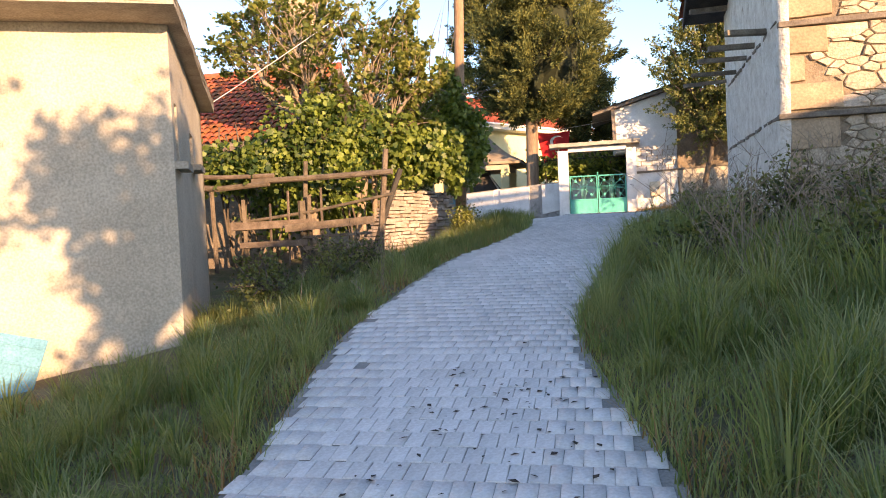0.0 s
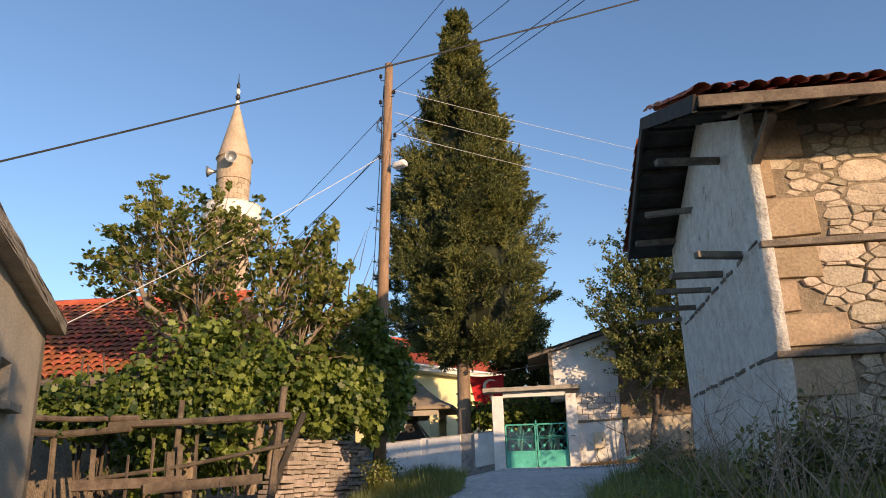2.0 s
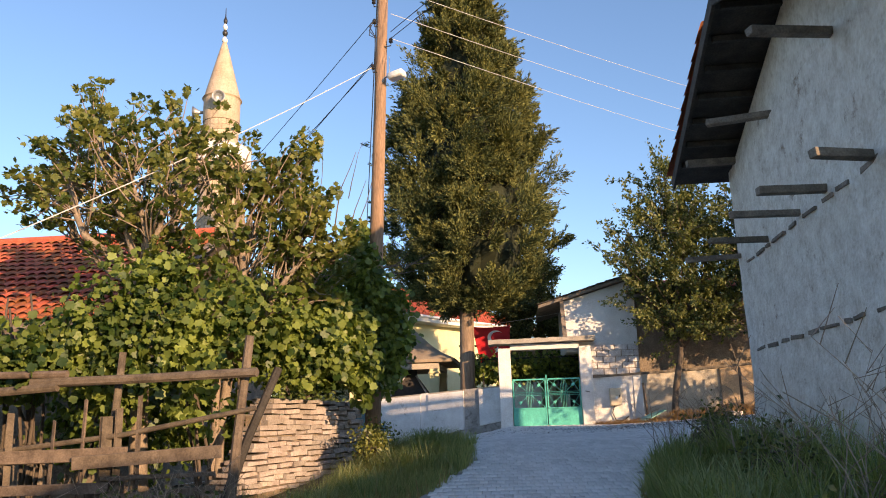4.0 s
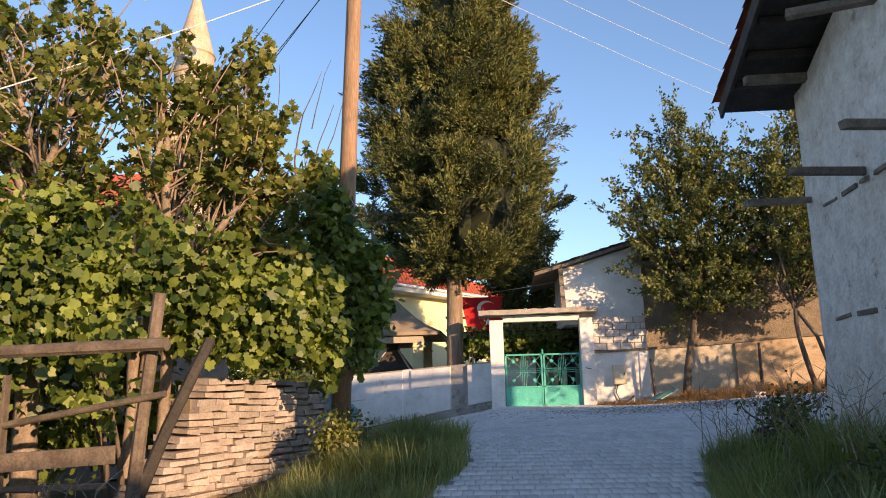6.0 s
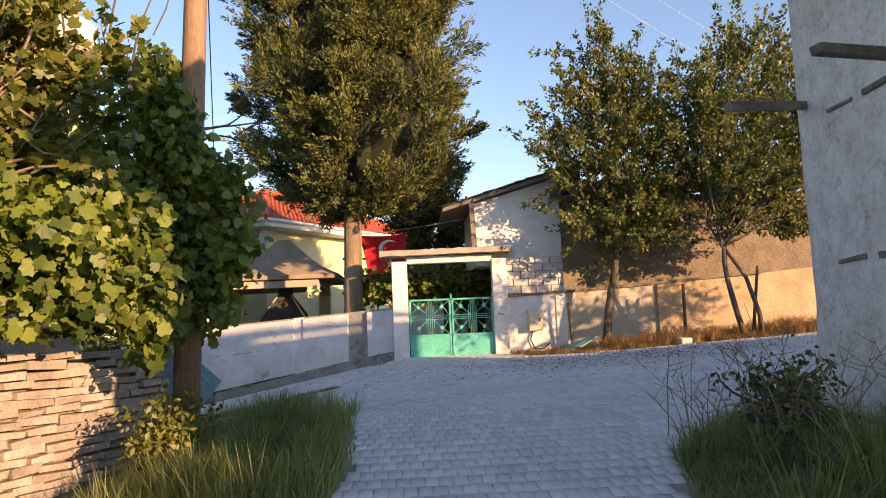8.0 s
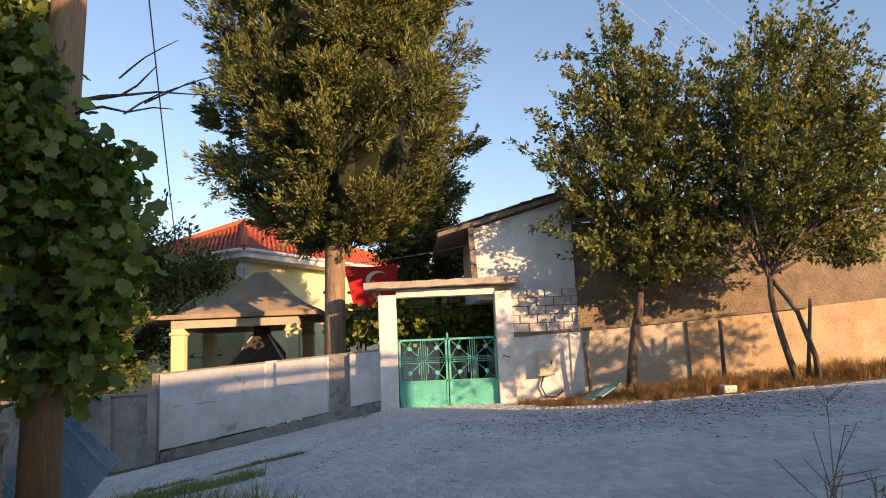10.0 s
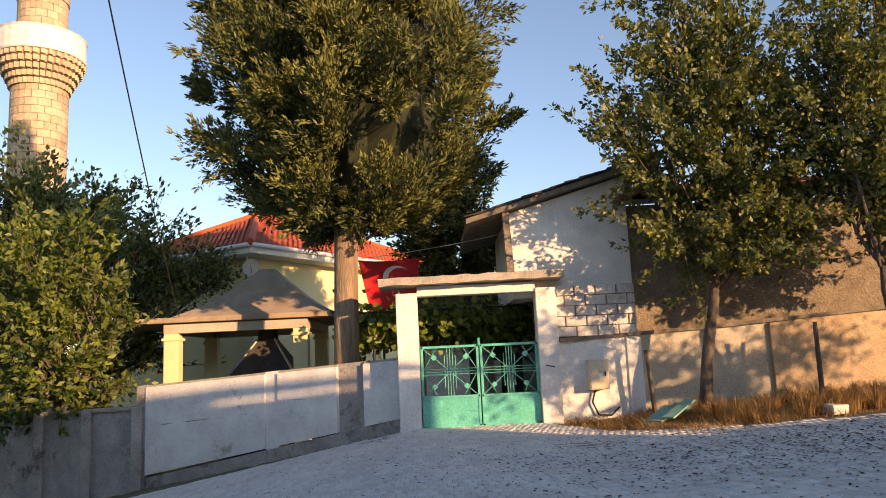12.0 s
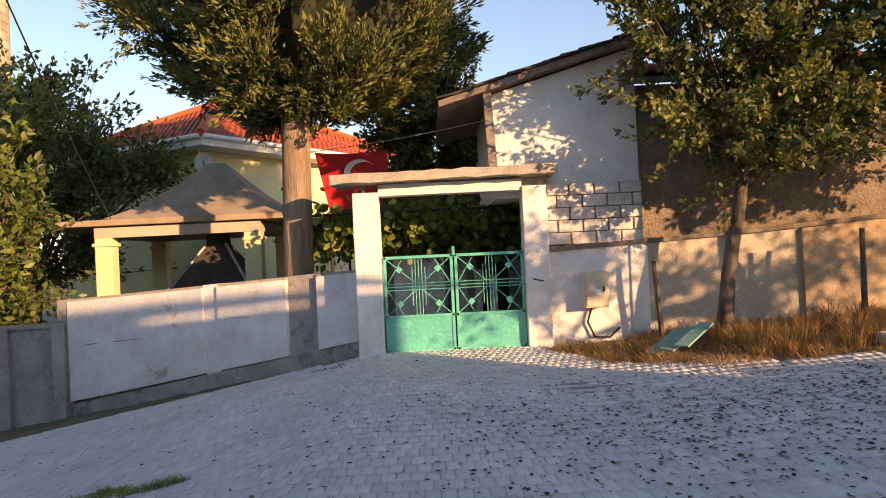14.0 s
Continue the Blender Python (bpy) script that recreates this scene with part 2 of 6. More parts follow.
def scatter(template, tfaces, pos, rot, size):
    """Repeats a small template (k,3) at every pos with rotation (n,3,3) and size (n,) or (n,3)."""
    template = np.asarray(template, dtype=np.float32)
    size = np.asarray(size, dtype=np.float32)
    if size.ndim == 1:
        size = np.repeat(size[:, None], 3, 1)
    v = np.einsum("nij,nkj->nki", rot, template[None] * size[:, None, :]) + pos[:, None, :]
    f = np.asarray(tfaces)[None] + (np.arange(len(pos)) * len(template))[:, None, None]
    return v.reshape(-1, 3), f.reshape(-1, f.shape[2])


def frames_from(d, rng, twist=None):
    """Rotations whose y axis is d, with random spin about it."""
    d = d / (np.linalg.norm(d, axis=1, keepdims=True) + 1e-9)
    a = np.where(np.abs(d[:, 2:3]) < 0.9, np.array([[0, 0, 1.0]]), np.array([[1.0, 0, 0]]))
    x = np.cross(d, a)
    x /= np.linalg.norm(x, axis=1, keepdims=True) + 1e-9
    z = np.cross(x, d)
    ang = rng.uniform(0, 2 * np.pi, len(d)) if twist is None else rng.normal(0, twist, len(d))
    c, s = np.cos(ang)[:, None], np.sin(ang)[:, None]
    x2, z2 = c * x + s * z, c * z - s * x
    return np.stack([x2, d, z2], axis=2)


def box(bm, x0, x1, y0, y1, z0, z1, bevel=0.0):
    """An upright box; bevelled when asked."""
    r = bmesh.ops.create_cube(bm, size=1)
    for v in r["verts"]:
        v.co = Vector((x0 + (v.co.x + 0.5) * (x1 - x0), y0 + (v.co.y + 0.5) * (y1 - y0), z0 + (v.co.z + 0.5) * (z1 - z0)))
    if bevel:
        edges = list({e for v in r["verts"] for e in v.link_edges})
        bmesh.ops.bevel(bm, geom=edges, offset=bevel, segments=2, affect="EDGES", profile=0.6)
    return bm


def obox(bm, m, sx, sy, sz, bevel=0.0, jitter=0.0, rnd=random):
    """A box of that size about the pose m."""
    r = bmesh.ops.create_cube(bm, size=1)
    vs = r["verts"]
    for v in vs:
        j = Vector((rnd.uniform(-1, 1), rnd.uniform(-1, 1), rnd.uniform(-1, 1))) * jitter
        v.co = m @ (Vector((v.co.x * sx, v.co.y * sy, v.co.z * sz)) + j)
    if bevel:
        edges = list({e for v in vs for e in v.link_edges})
        bmesh.ops.bevel(bm, geom=edges, offset=bevel, segments=2, affect="EDGES", profile=0.6)
    return bm


def along(a, b):
    """The pose of a bar whose x axis runs from a to b, about their middle."""
    a, b = Vector(a), Vector(b)
    q = (b - a).to_track_quat("X", "Z")
    return Matrix.Translation((a + b) / 2) @ q.to_matrix().to_4x4(), (b - a).length


def bar(bm, a, b, w, h, bevel=0.0, jitter=0.0, rnd=random):
    m, ln = along(a, b)
    return obox(bm, m, ln, w, h, bevel, jitter, rnd)


def tube(bm, pts, radii, sides=8, wobble=0.0, rnd=random, cap=True):
    """A tapered limb along points."""
    pts = [Vector(p) for p in pts]
    rings = []
    up = Vector((0.31, 0.17, 0.93))
    for i, p in enumerate(pts):
        d = (pts[min(i + 1, len(pts) - 1)] - pts[max(i - 1, 0)]).normalized()
        x = d.cross(up)
        if x.length < 0.1:
            x = d.cross(Vector((1, 0, 0)))
        x.normalize()
        y = d.cross(x)
        ring = []
        for k in range(sides):
            a = 2 * math.pi * k / sides
            r = radii[i] * (1 + rnd.uniform(-wobble, wobble))
            ring.append(bm.verts.new(p + (x * math.cos(a) + y * math.sin(a)) * r))
        rings.append(ring)
    for a, b in zip(rings, rings[1:]):
        for k in range(sides):
            bm.faces.new((a[k], a[(k + 1) % sides], b[(k + 1) % sides], b[k]))
    if cap:
        bm.faces.new(rings[0][::-1])
        bm.faces.new(rings[-1])
    return bm


def lathe(bm, cx, cy, prof, sides=24):
    rings = []
    for r, z in prof:
        rings.append([bm.verts.new((cx + r * math.cos(2 * math.pi * k / sides), cy + r * math.sin(2 * math.pi * k / sides), z)) for k in range(sides)])
    for a, b in zip(rings, rings[1:]):
        for k in range(sides):
            bm.faces.new((a[k], a[(k + 1) % sides], b[(k + 1) % sides], b[k]))
    bm.faces.new(rings[0][::-1])
    bm.faces.new(rings[-1])
    return bm


def slab(bm, poly, dz):
    """A solid between a polygon of 3D points and the same dropped by dz."""
    top = [bm.verts.new(p) for p in poly]
    low = [bm.verts.new((p[0], p[1], p[2] - dz)) for p in poly]
    bm.faces.new(top)
    bm.faces.new(low[::-1])
    n = len(poly)
    for i in range(n):
        bm.faces.new((top[i], low[i], low[(i + 1) % n], top[(i + 1) % n]))
    return bm


def wallseg(bm, a, b, thick, za, zb, ta, tb, side=1):
    """A wall from a to b (x, y): feet at za, zb, tops at ta, tb; its thickness to the left of a-b when side is 1."""
    d = Vector((b[0] - a[0], b[1] - a[1], 0)).normalized()
    nrm = Vector((-d.y, d.x, 0)) * thick * side
    A, B = Vector((a[0], a[1], 0)), Vector((b[0], b[1], 0))
    low = [A + Vector((0, 0, za)), B + Vector((0, 0, zb)), B + nrm + Vector((0, 0, zb)), A + nrm + Vector((0, 0, za))]
    top = [A + Vector((0, 0, ta)), B + Vector((0, 0, tb)), B + nrm + Vector((0, 0, tb)), A + nrm + Vector((0, 0, ta))]
    lv, tv = [bm.verts.new(p) for p in low], [bm.verts.new(p) for p in top]
    bm.faces.new(lv[::-1])
    bm.faces.new(tv)
    for i in range(4):
        bm.faces.new((lv[i], lv[(i + 1) % 4], tv[(i + 1) % 4], tv[i]))
    return bm


def cable(name, a, b, sag, r, material, label, segs=14):
    bm = bmesh.new()
    a, b = Vector(a), Vector(b)
    pts = [a.lerp(b, i / segs) - Vector((0, 0, sag * 4 * (i / segs) * (1 - i / segs))) for i in range(segs + 1)]
    tube(bm, pts, [r] * len(pts), 5)
    return tagged(part(name, bm, material), label, "cable", "overhead cables")


# ---- ground ----
def lerp_table(v, xs, zs):
    return np.interp(v, xs, zs)


def sstep(a, b, v):
    t = np.clip((v - a) / (b - a), 0, 1)
    return t * t * (3 - 2 * t)


ROAD_Y = [-80, -31, -26, -23.7, -22.3, -20.5, -18.0, -16.0, -13.5, -12.0]
ROAD_L = [-1.0, -1.0, -1.0, -1.40, -1.50, -1.52, -1.35, -1.00, -0.55, -0.7]
ROAD_R = [1.6, 1.4, 1.18, 0.72, 0.68, 0.86, 1.15, 1.45, 2.0, 3.2]


def ground_z(x, y):
    x, y = np.asarray(x, dtype=float), np.asarray(y, dtype=float)
    z = lerp_table(y, [-80, -29.4, -26.8, -23.6, -21, -19, -15.75, -13, -11.4, -4, 0, 30], [-4.5, -1.47, -1.30, -1.02, -0.85, -0.65, -0.45, -0.17, -0.05, -0.02, 0, 0])
    left = np.maximum(0, lerp_table(y, ROAD_Y, ROAD_L) - x)
    right = np.maximum(0, x - lerp_table(y, ROAD_Y, ROAD_R))
    low = 1 - sstep(-14.0, -8.0, y)
    z = z - low * np.minimum(left * 0.17, 0.8) + low * np.minimum(right * 0.14, 0.35)
    high = sstep(-14.0, -5.0, y)
    z = z - high * np.minimum(np.maximum(0, -x - 0.1) * 0.19, 1.6) + high * np.clip((x - 2.3) * 0.055, 0, 0.8)
    return z


def gz(x, y):
    return float(ground_z(x, y))


gx = np.unique(np.concatenate([np.array([-2500, -1200, -500, -200, -90, -50, -30, -22]), np.arange(-16, 16.01, 0.25), np.array([22, 30, 50, 90, 200, 500, 1200, 2500])]))
gy = np.unique(np.concatenate([np.array([-2500, -1200, -500, -200, -90, -60, -45]), np.arange(-36, 14.01, 0.25), np.array([20, 30, 50, 90, 200, 500, 1200, 2500])]))
XX, YY = np.meshgrid(gx, gy)
rg = np.random.default_rng(3)
near = (np.abs(XX) < 17) & (YY > -37) & (YY < 15)
ZZ = ground_z(XX, YY) + np.where(near, rg.normal(0, 0.012, XX.shape), 0) - 0.03
gi = np.arange(len(gx) * len(gy)).reshape(len(gy), len(gx))
gf = np.stack([gi[:-1, :-1], gi[:-1, 1:], gi[1:, 1:], gi[1:, :-1]], axis=-1).reshape(-1, 4)
ground = fast("ground", np.stack([XX, YY, ZZ], -1).reshape(-1, 3), gf, M["soil"], smooth=True)
tagged(ground, "dry earth verge ground with sparse grass", "ground", kind="structure")


def road_span(y):
    """Left and right edge of the paving at y."""
    if y < -12.0:
        return float(np.interp(y, ROAD_Y, ROAD_L)), float(np.interp(y, ROAD_Y, ROAD_R))
    if y < -9.5:
        t = (y + 12.0) / 2.5
        return -0.7 - 6.3 * t, 3.2 + 9 * t
    r = float(np.interp(y, [-9.5, -4.2, -3.3, -2.2, -0.5, 0.4], [13, 13, 4.8, 3.0, 2.45, 2.3]))
    return max(-9.0, -7.0 - 2 * (y + 9.5)), r


def left_wall_y(x):
    return 0.3 + (x + 0.45) * (2.11 - 0.3) / (-5.92 + 0.45)


ys = np.concatenate([np.arange(-40, -12.5, 0.5), np.arange(-12.5, 0.31, 0.25)])
rv, rf = [], []
for i, y in enumerate(ys):
    a, b = road_span(y)
    for k in range(81):
        x = a + (b - a) * k / 80
        rv.append((x, y, gz(x, y) + 0.006))
for i in range(len(ys) - 1):
    for k in range(80):
        o = i * 81 + k
        rf.append((o, o + 1, o + 82, o + 81))
road = fast("road", rv, rf, M["bed"], smooth=True)
tagged(road, "pale grey dusty block-paved village lane, worn and uneven", "road", kind="structure")

PAVER_T = [(-0.5, -0.5, 0), (0.5, -0.5, 0), (0.5, 0.5, 0), (-0.5, 0.5, 0), (-0.470, -0.485, 1), (0.470, -0.485, 1), (0.470, 0.485, 1), (-0.470, 0.485, 1)]
PAVER_F = [(4, 5, 6, 7), (0, 1, 5, 4), (1, 2, 6, 5), (2, 3, 7, 6), (3, 0, 4, 7)]


def lay_pavers():
    rng = np.random.default_rng(11)
    px, py = [], []
    row = 0
    for y in np.arange(-33, 0.25, 0.2015):
        row += 1
        shift = 0.0505 * (row % 2) + rng.normal(0, 0.004)
        for x in np.arange(-9, 13, 0.1012):
            px.append(x + shift)
            py.append(y + 0.012 * math.sin(x * 0.9) + rng.normal(0, 0.0015))
    px, py = np.array(px), np.array(py)
    spans = np.array([road_span(v) for v in np.round(py, 2)])
    rag = rng.normal(0, 0.035, len(px))
    keep = (px > spans[:, 0] + rag + 0.06) & (px < spans[:, 1] - rag - 0.06)
    wl = np.array([left_wall_y(v) for v in px])
    keep &= ~((px < -0.3) & (py > wl - 0.25))
    keep &= rng.random(len(px)) > 0.0008
    return px[keep], py[keep], rng


ppx, ppy, prng = lay_pavers()
pz = ground_z(ppx, ppy) + 0.011 + prng.normal(0, 0.0022, len(ppx))
slope = (ground_z(ppx, ppy + 0.1) - ground_z(ppx, ppy - 0.1)) / 0.2
cross = (ground_z(ppx + 0.1, ppy) - ground_z(ppx - 0.1, ppy)) / 0.2
nearest = (ppy > -26.0) & (ppy < -23.75) & (np.abs(ppx + 0.1) < 0.62)
nearest &= np.cumsum(nearest) <= 300


def paver_rot(sl, cr, spin):
    n = np.stack([-cr, -sl, np.ones_like(sl)], 1)
    n /= np.linalg.norm(n, axis=1, keepdims=True)
    y = np.stack([np.sin(spin), np.cos(spin), sl], 1)
    y /= np.linalg.norm(y, axis=1, keepdims=True)
    x = np.cross(y, n)
    return np.stack([x, y, n], axis=2)


prot = paver_rot(slope + prng.normal(0, 0.007, len(ppx)), cross + prng.normal(0, 0.010, len(ppx)), prng.normal(0, 0.02, len(ppx)))
far = ~nearest
pv, pf = scatter(PAVER_T, PAVER_F, np.stack([ppx, ppy, pz], 1)[far], prot[far], np.tile(np.array([[0.0995, 0.1995, 0.007]]), (far.sum(), 1)))
paving = fast("paving", pv, pf, M["paver"], road, kind="stuff")


# ---- plaster shed beside the lane ----
def plaster_shed():
    root = thing("plaster_shed", -4.6, -20.2, -1.6, "cream plastered flat-roofed shed with two small windows beside the lane", "shed")
    A, B = Vector((-4.08, -21.42, 0)), Vector((-6.28, -16.85, 0))
    d = (B - A).normalized()
    n = Vector((-d.y, d.x, 0))
    ln = (B - A).length
    holes = [(0.10, 0.62, 0.85, 1.62), (2.35, 2.95, 1.0, 1.5)]
    # road-side wall pieces round the two openings

    def piece(s0, s1, z0, z1):
        bm = bmesh.new()
        q = [A + d * s0, A + d * s1, A + d * s1 + n * 0.3, A + d * s0 + n * 0.3]
        lo = [bm.verts.new((p.x, p.y, z0)) for p in q]
        hi = [bm.verts.new((p.x, p.y, z1)) for p in q]
        bm.faces.new(lo[::-1])
        bm.faces.new(hi)
        for i in range(4):
            bm.faces.new((lo[i], lo[(i + 1) % 4], hi[(i + 1) % 4], hi[i]))
        part("wall", bm, M["cream"], root)
    s = 0.0
    for h in holes:
        piece(s, h[0], -2.2, 2.5)
        piece(h[0], h[1], -2.2, h[2])
        piece(h[0], h[1], h[3], 2.5)
        s = h[1]
    piece(s, ln, -2.2, 2.4)
    bm = bmesh.new()
    C = A + n * 7.0
    wallseg(bm, (A.x + d.x * 0.003, A.y + d.y * 0.003), (C.x, C.y), 0.3, -2.4, -2.4, 2.62, 2.62, -1)
    part("wall", bm, M["cream"], root)
    bm = bmesh.new()
    D = B + n * 7.0
    wallseg(bm, (B.x, B.y), (D.x, D.y), 0.3, -2.4, -2.4, 2.3, 2.3, 1)
    part("wall", bm, M["cream"], root)
    for h in holes:
        bm = bmesh.new()
        obox(bm, along(A + d * (h[0] - 0.08) - n * 0.03, A + d * (h[1] + 0.08) - n * 0.03)[0] @ Matrix.Translation((0, 0, h[2] - 0.03)), h[1] - h[0] + 0.16, 0.24, 0.07, 0.01)
        part("window_sill", bm, M["slab"], root, "projecting concrete sill")
        bm = bmesh.new()
        obox(bm, along(A + d * h[0] + n * 0.24, A + d * h[1] + n * 0.24)[0] @ Matrix.Translation((0, 0, (h[2] + h[3]) / 2)), h[1] - h[0], 0.03, h[3] - h[2])
        part("window_board", bm, M["slab"], root, "boarded window recess")
    # roof slab with ragged edge
    bm = bmesh.new()
    P = [A - n * 0.16 - d * 0.72, B - n * 0.24 + d * 0.1, B + n * 7.3 + d * 0.1, A + n * 7.3 - d * 0.72]
    zs = [2.72, 2.42, 2.42, 2.72]
    slab(bm, [(p.x, p.y, z) for p, z in zip(P, zs)], 0.2)
    bmesh.ops.subdivide_edges(bm, edges=bm.edges[:], cuts=14, use_grid_fill=True)
    rr = random.Random(5)
    for v in bm.verts:
        v.co += Vector((rr.uniform(-1, 1), rr.uniform(-1, 1), rr.uniform(-1, 1))) * 0.012
    part("roof", bm, M["slab"], root, "overhanging concrete roof slab")
    # mast on the roof
    mast = thing("wire_mast", -4.72, -21.0, 2.7, "short wooden mast with a steel bracket on the shed roof", "pole")
    bm = bmesh.new()
    tube(bm, [(-4.72, -21.0, 2.5), (-4.72, -21.0, 4.2)], [0.075, 0.07], 10)
    part("post", bm, M["polewood"], mast)
    bm = bmesh.new()
    tube(bm, [(-4.70, -21.0, 2.95), (-4.35, -21.0, 2.98)], [0.02, 0.02], 6)
    tube(bm, [(-4.72, -21.0, 2.9), (-4.72, -21.0, 3.0)], [0.09, 0.09], 10)
    part("bracket", bm, M["galv"], mast)


plaster_shed()


# ---- old stone house with projecting beams ----
def stone_house():
    root = thing("stone_house", 7.5, -15.5, -0.4, "old two-tone village house, rubble stone front and flaking plaster side", "house")
    rr = random.Random(21)
    C0, C1 = (3.42, -18.5), (3.76, -12.5)
    bm = bmesh.new()
    bl = [(C0[0] + 0.06, C0[1] + 0.06), (11.9, -18.44), (11.9, C1[1]), (C1[0], C1[1])]
    lo = [bm.verts.new((x, y, -1.2)) for x, y in bl]
    hi = [bm.verts.new((x, y, 4.18)) for x, y in bl]
    for i in range(4):
        bm.faces.new((lo[i], lo[(i + 1) % 4], hi[(i + 1) % 4], hi[i]))
    bm.faces.new(hi)
    part("stone_wall", bm, M["mortar"], root, "earth mortar core of rubble wall")
    # plaster skin on the lane side, a little proud, leaning out at the foot
    bm = bmesh.new()
    nu, nv = 44, 36
    grid = []
    for i in range(nu + 1):
        row = []
        for j in range(nv + 1):
            u, v = i / nu, j / nv
            x = C0[0] + (C1[0] - C0[0]) * u
            y = C0[1] + (C1[1] - C0[1]) * u
            z = -0.9 + 5.05 * v
            foot = max(0, 0.35 - v) * 0.35
            bulge = 0.03 * noise.noise(Vector((y * 0.7, z * 0.7, 2.0))) + 0.012 * noise.noise(Vector((y * 3, z * 3, 5.0)))
            row.append(bm.verts.new((x - foot + bulge - 0.015, y, z)))
        grid.append(row)
    for i in range(nu):
        for j in range(nv):
            bm.faces.new((grid[i][j], grid[i][j + 1], grid[i + 1][j + 1], grid[i + 1][j]))
    back = []
    for row in (grid[0], grid[-1]):
        prev = None
        for v in row:
            w = bm.verts.new((v.co.x + 0.14, v.co.y, v.co.z))
            if prev:
                bm.faces.new((prev[0], prev[1], w, v))
            prev = (v, w)
    part("plaster", bm, M["greywhite"], root, "flaking grey-white plaster", smooth=True)
    # timber string courses in the front
    for z, x0, x1 in ((2.50, 3.40, 9.5), (1.24, 3.38, 9.5)):
        bm = bmesh.new()
        bar(bm, (x0, -18.48, z), (x1, -18.46, z + 0.06), 0.12, 0.075, 0.012, 0.006, rr)
        part("timber_band", bm, M["wood"], root, "weathered timber lacing beam")
    # beams that stick out of the side, and braces
    for tip, rootp, r in (((2.83, -17.9, 2.58), (3.75, -17.55, 2.62), 0.05), ((2.78, -16.56, 2.65), (3.75, -16.40, 2.67), 0.05), ((2.72, -15.76, 2.61), (3.75, -15.48, 2.66), 0.045),
                          ((2.80, -14.45, 2.60), (3.8, -14.1, 2.66), 0.045), ((2.82, -13.03, 2.63), (3.85, -12.6, 2.75), 0.045),
                          ((2.57, -17.5, 4.0), (3.7, -17.1, 4.12), 0.05), ((2.94, -14.46, 4.26), (3.75, -14.95, 4.16), 0.05), ((2.98, -13.0, 4.18), (3.85, -12.9, 4.22), 0.055)):
        bm = bmesh.new()
        bar(bm, tip, rootp, r * 2, r * 1.7, 0.012, 0.008, rr)
        part("beam", bm, M["wood"], root, "grey projecting timber beam")
    for z in (2.56, 1.25):
        y = -18.40
        while y < -12.8:
            ln = rr.uniform(0.15, 0.6)
            bm = bmesh.new()
            x = C0[0] + (C1[0] - C0[0]) * (y - C0[1]) / 6.0 - 0.012
            bar(bm, (x, y, z + rr.uniform(-0.012, 0.012)), (x + ln * 0.057, y + ln, z + rr.uniform(-0.012, 0.012)), 0.05, rr.uniform(0.03, 0.055), 0.006, 0.006, rr)
            part("lacing_timber", bm, M["wood"], root, "dark timber showing through cracked plaster")
            y += ln + rr.uniform(0.02, 0.35)
    # gabled roof, its verge over the lane
    yr, zr = -15.9, 5.42
    e = {"fl": (2.62, -19.45, 3.95), "fr": (12.3, -19.45, 3.95), "rl": (2.76, yr, zr), "rr": (12.3, yr, zr), "bl": (2.95, -12.05, 4.22), "br": (12.3, -12.05, 4.22)}
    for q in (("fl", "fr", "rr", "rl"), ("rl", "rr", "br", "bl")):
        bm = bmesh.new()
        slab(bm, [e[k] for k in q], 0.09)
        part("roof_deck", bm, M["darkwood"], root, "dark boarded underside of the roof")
    bm = bmesh.new()
    g = [(3.46, -18.45, 4.1), (3.60, yr, 5.26), (3.76, -12.5, 4.1)]
    gv = [bm.verts.new(p) for p in g] + [bm.verts.new((p[0] + 0.3, p[1], p[2])) for p in g]
    for q in ((0, 1, 2), (5, 4, 3), (0, 3, 4, 1), (1, 4, 5, 2), (2, 5, 3, 0)):
        bm.faces.new([gv[k] for k in q])
    part("gable", bm, M["greywhite"], root, "plastered gable under the verge")
    # curved tiles along both visible eaves and up the slope
    tv, tf, base = [], [], 0

    def tile_at(p, d, s, k):
        nonlocal base
        d = Vector(d).normalized()
        s = Vector(s).normalized()
        up = s.cross(d)
        if up.z < 0:
            up = -up
        ln, w = 0.40, 0.10
        tilt = rr.uniform(-0.02, 0.03)
        for a in (0, 1):
            for q in range(6):
                an = math.pi * q / 5
                rad = w * (1.0 - 0.12 * a)
                c = Vector(p) + d * ln * a + s * math.cos(an) * rad + up * (math.sin(an) * rad * 0.7 + tilt * a + 0.012 * k)
                tv.append(c)
        for q in range(5):
            tf.append((base + q, base + q + 1, base + 7 + q, base + 6 + q))
        base += 12
    for row in range(10):
        f = row * 0.34
        for i in range(48):
            x = 2.70 + 0.2 * i + rr.uniform(-0.015, 0.015) + f * 0.03
            tile_at((x, -19.52 + f * 0.92 + rr.uniform(-0.03, 0.03), 3.97 + f * 0.383), (0, 0.92, 0.383), (1, 0, 0), 1)
        for i in range(4):
            x = 2.95 + 0.2 * i - f * 0.03
            tile_at((x, -12.0 - f * 0.95, 4.24 + f * 0.31), (0, -0.95, 0.31), (1, 0, 0), 1)
    fast("roof_tiles", [tuple(v) for v in tv], tf, M["tile"], root, kind="stuff")
    # fascia boards and rafter ends
    bm = bmesh.new()
    bar(bm, (2.66, -19.47, 3.87), (9.5, -19.47, 3.89), 0.04, 0.13, 0.008, 0.006, rr)
    part("fascia", bm, M["fencewood"], root, "warm brown eaves board")
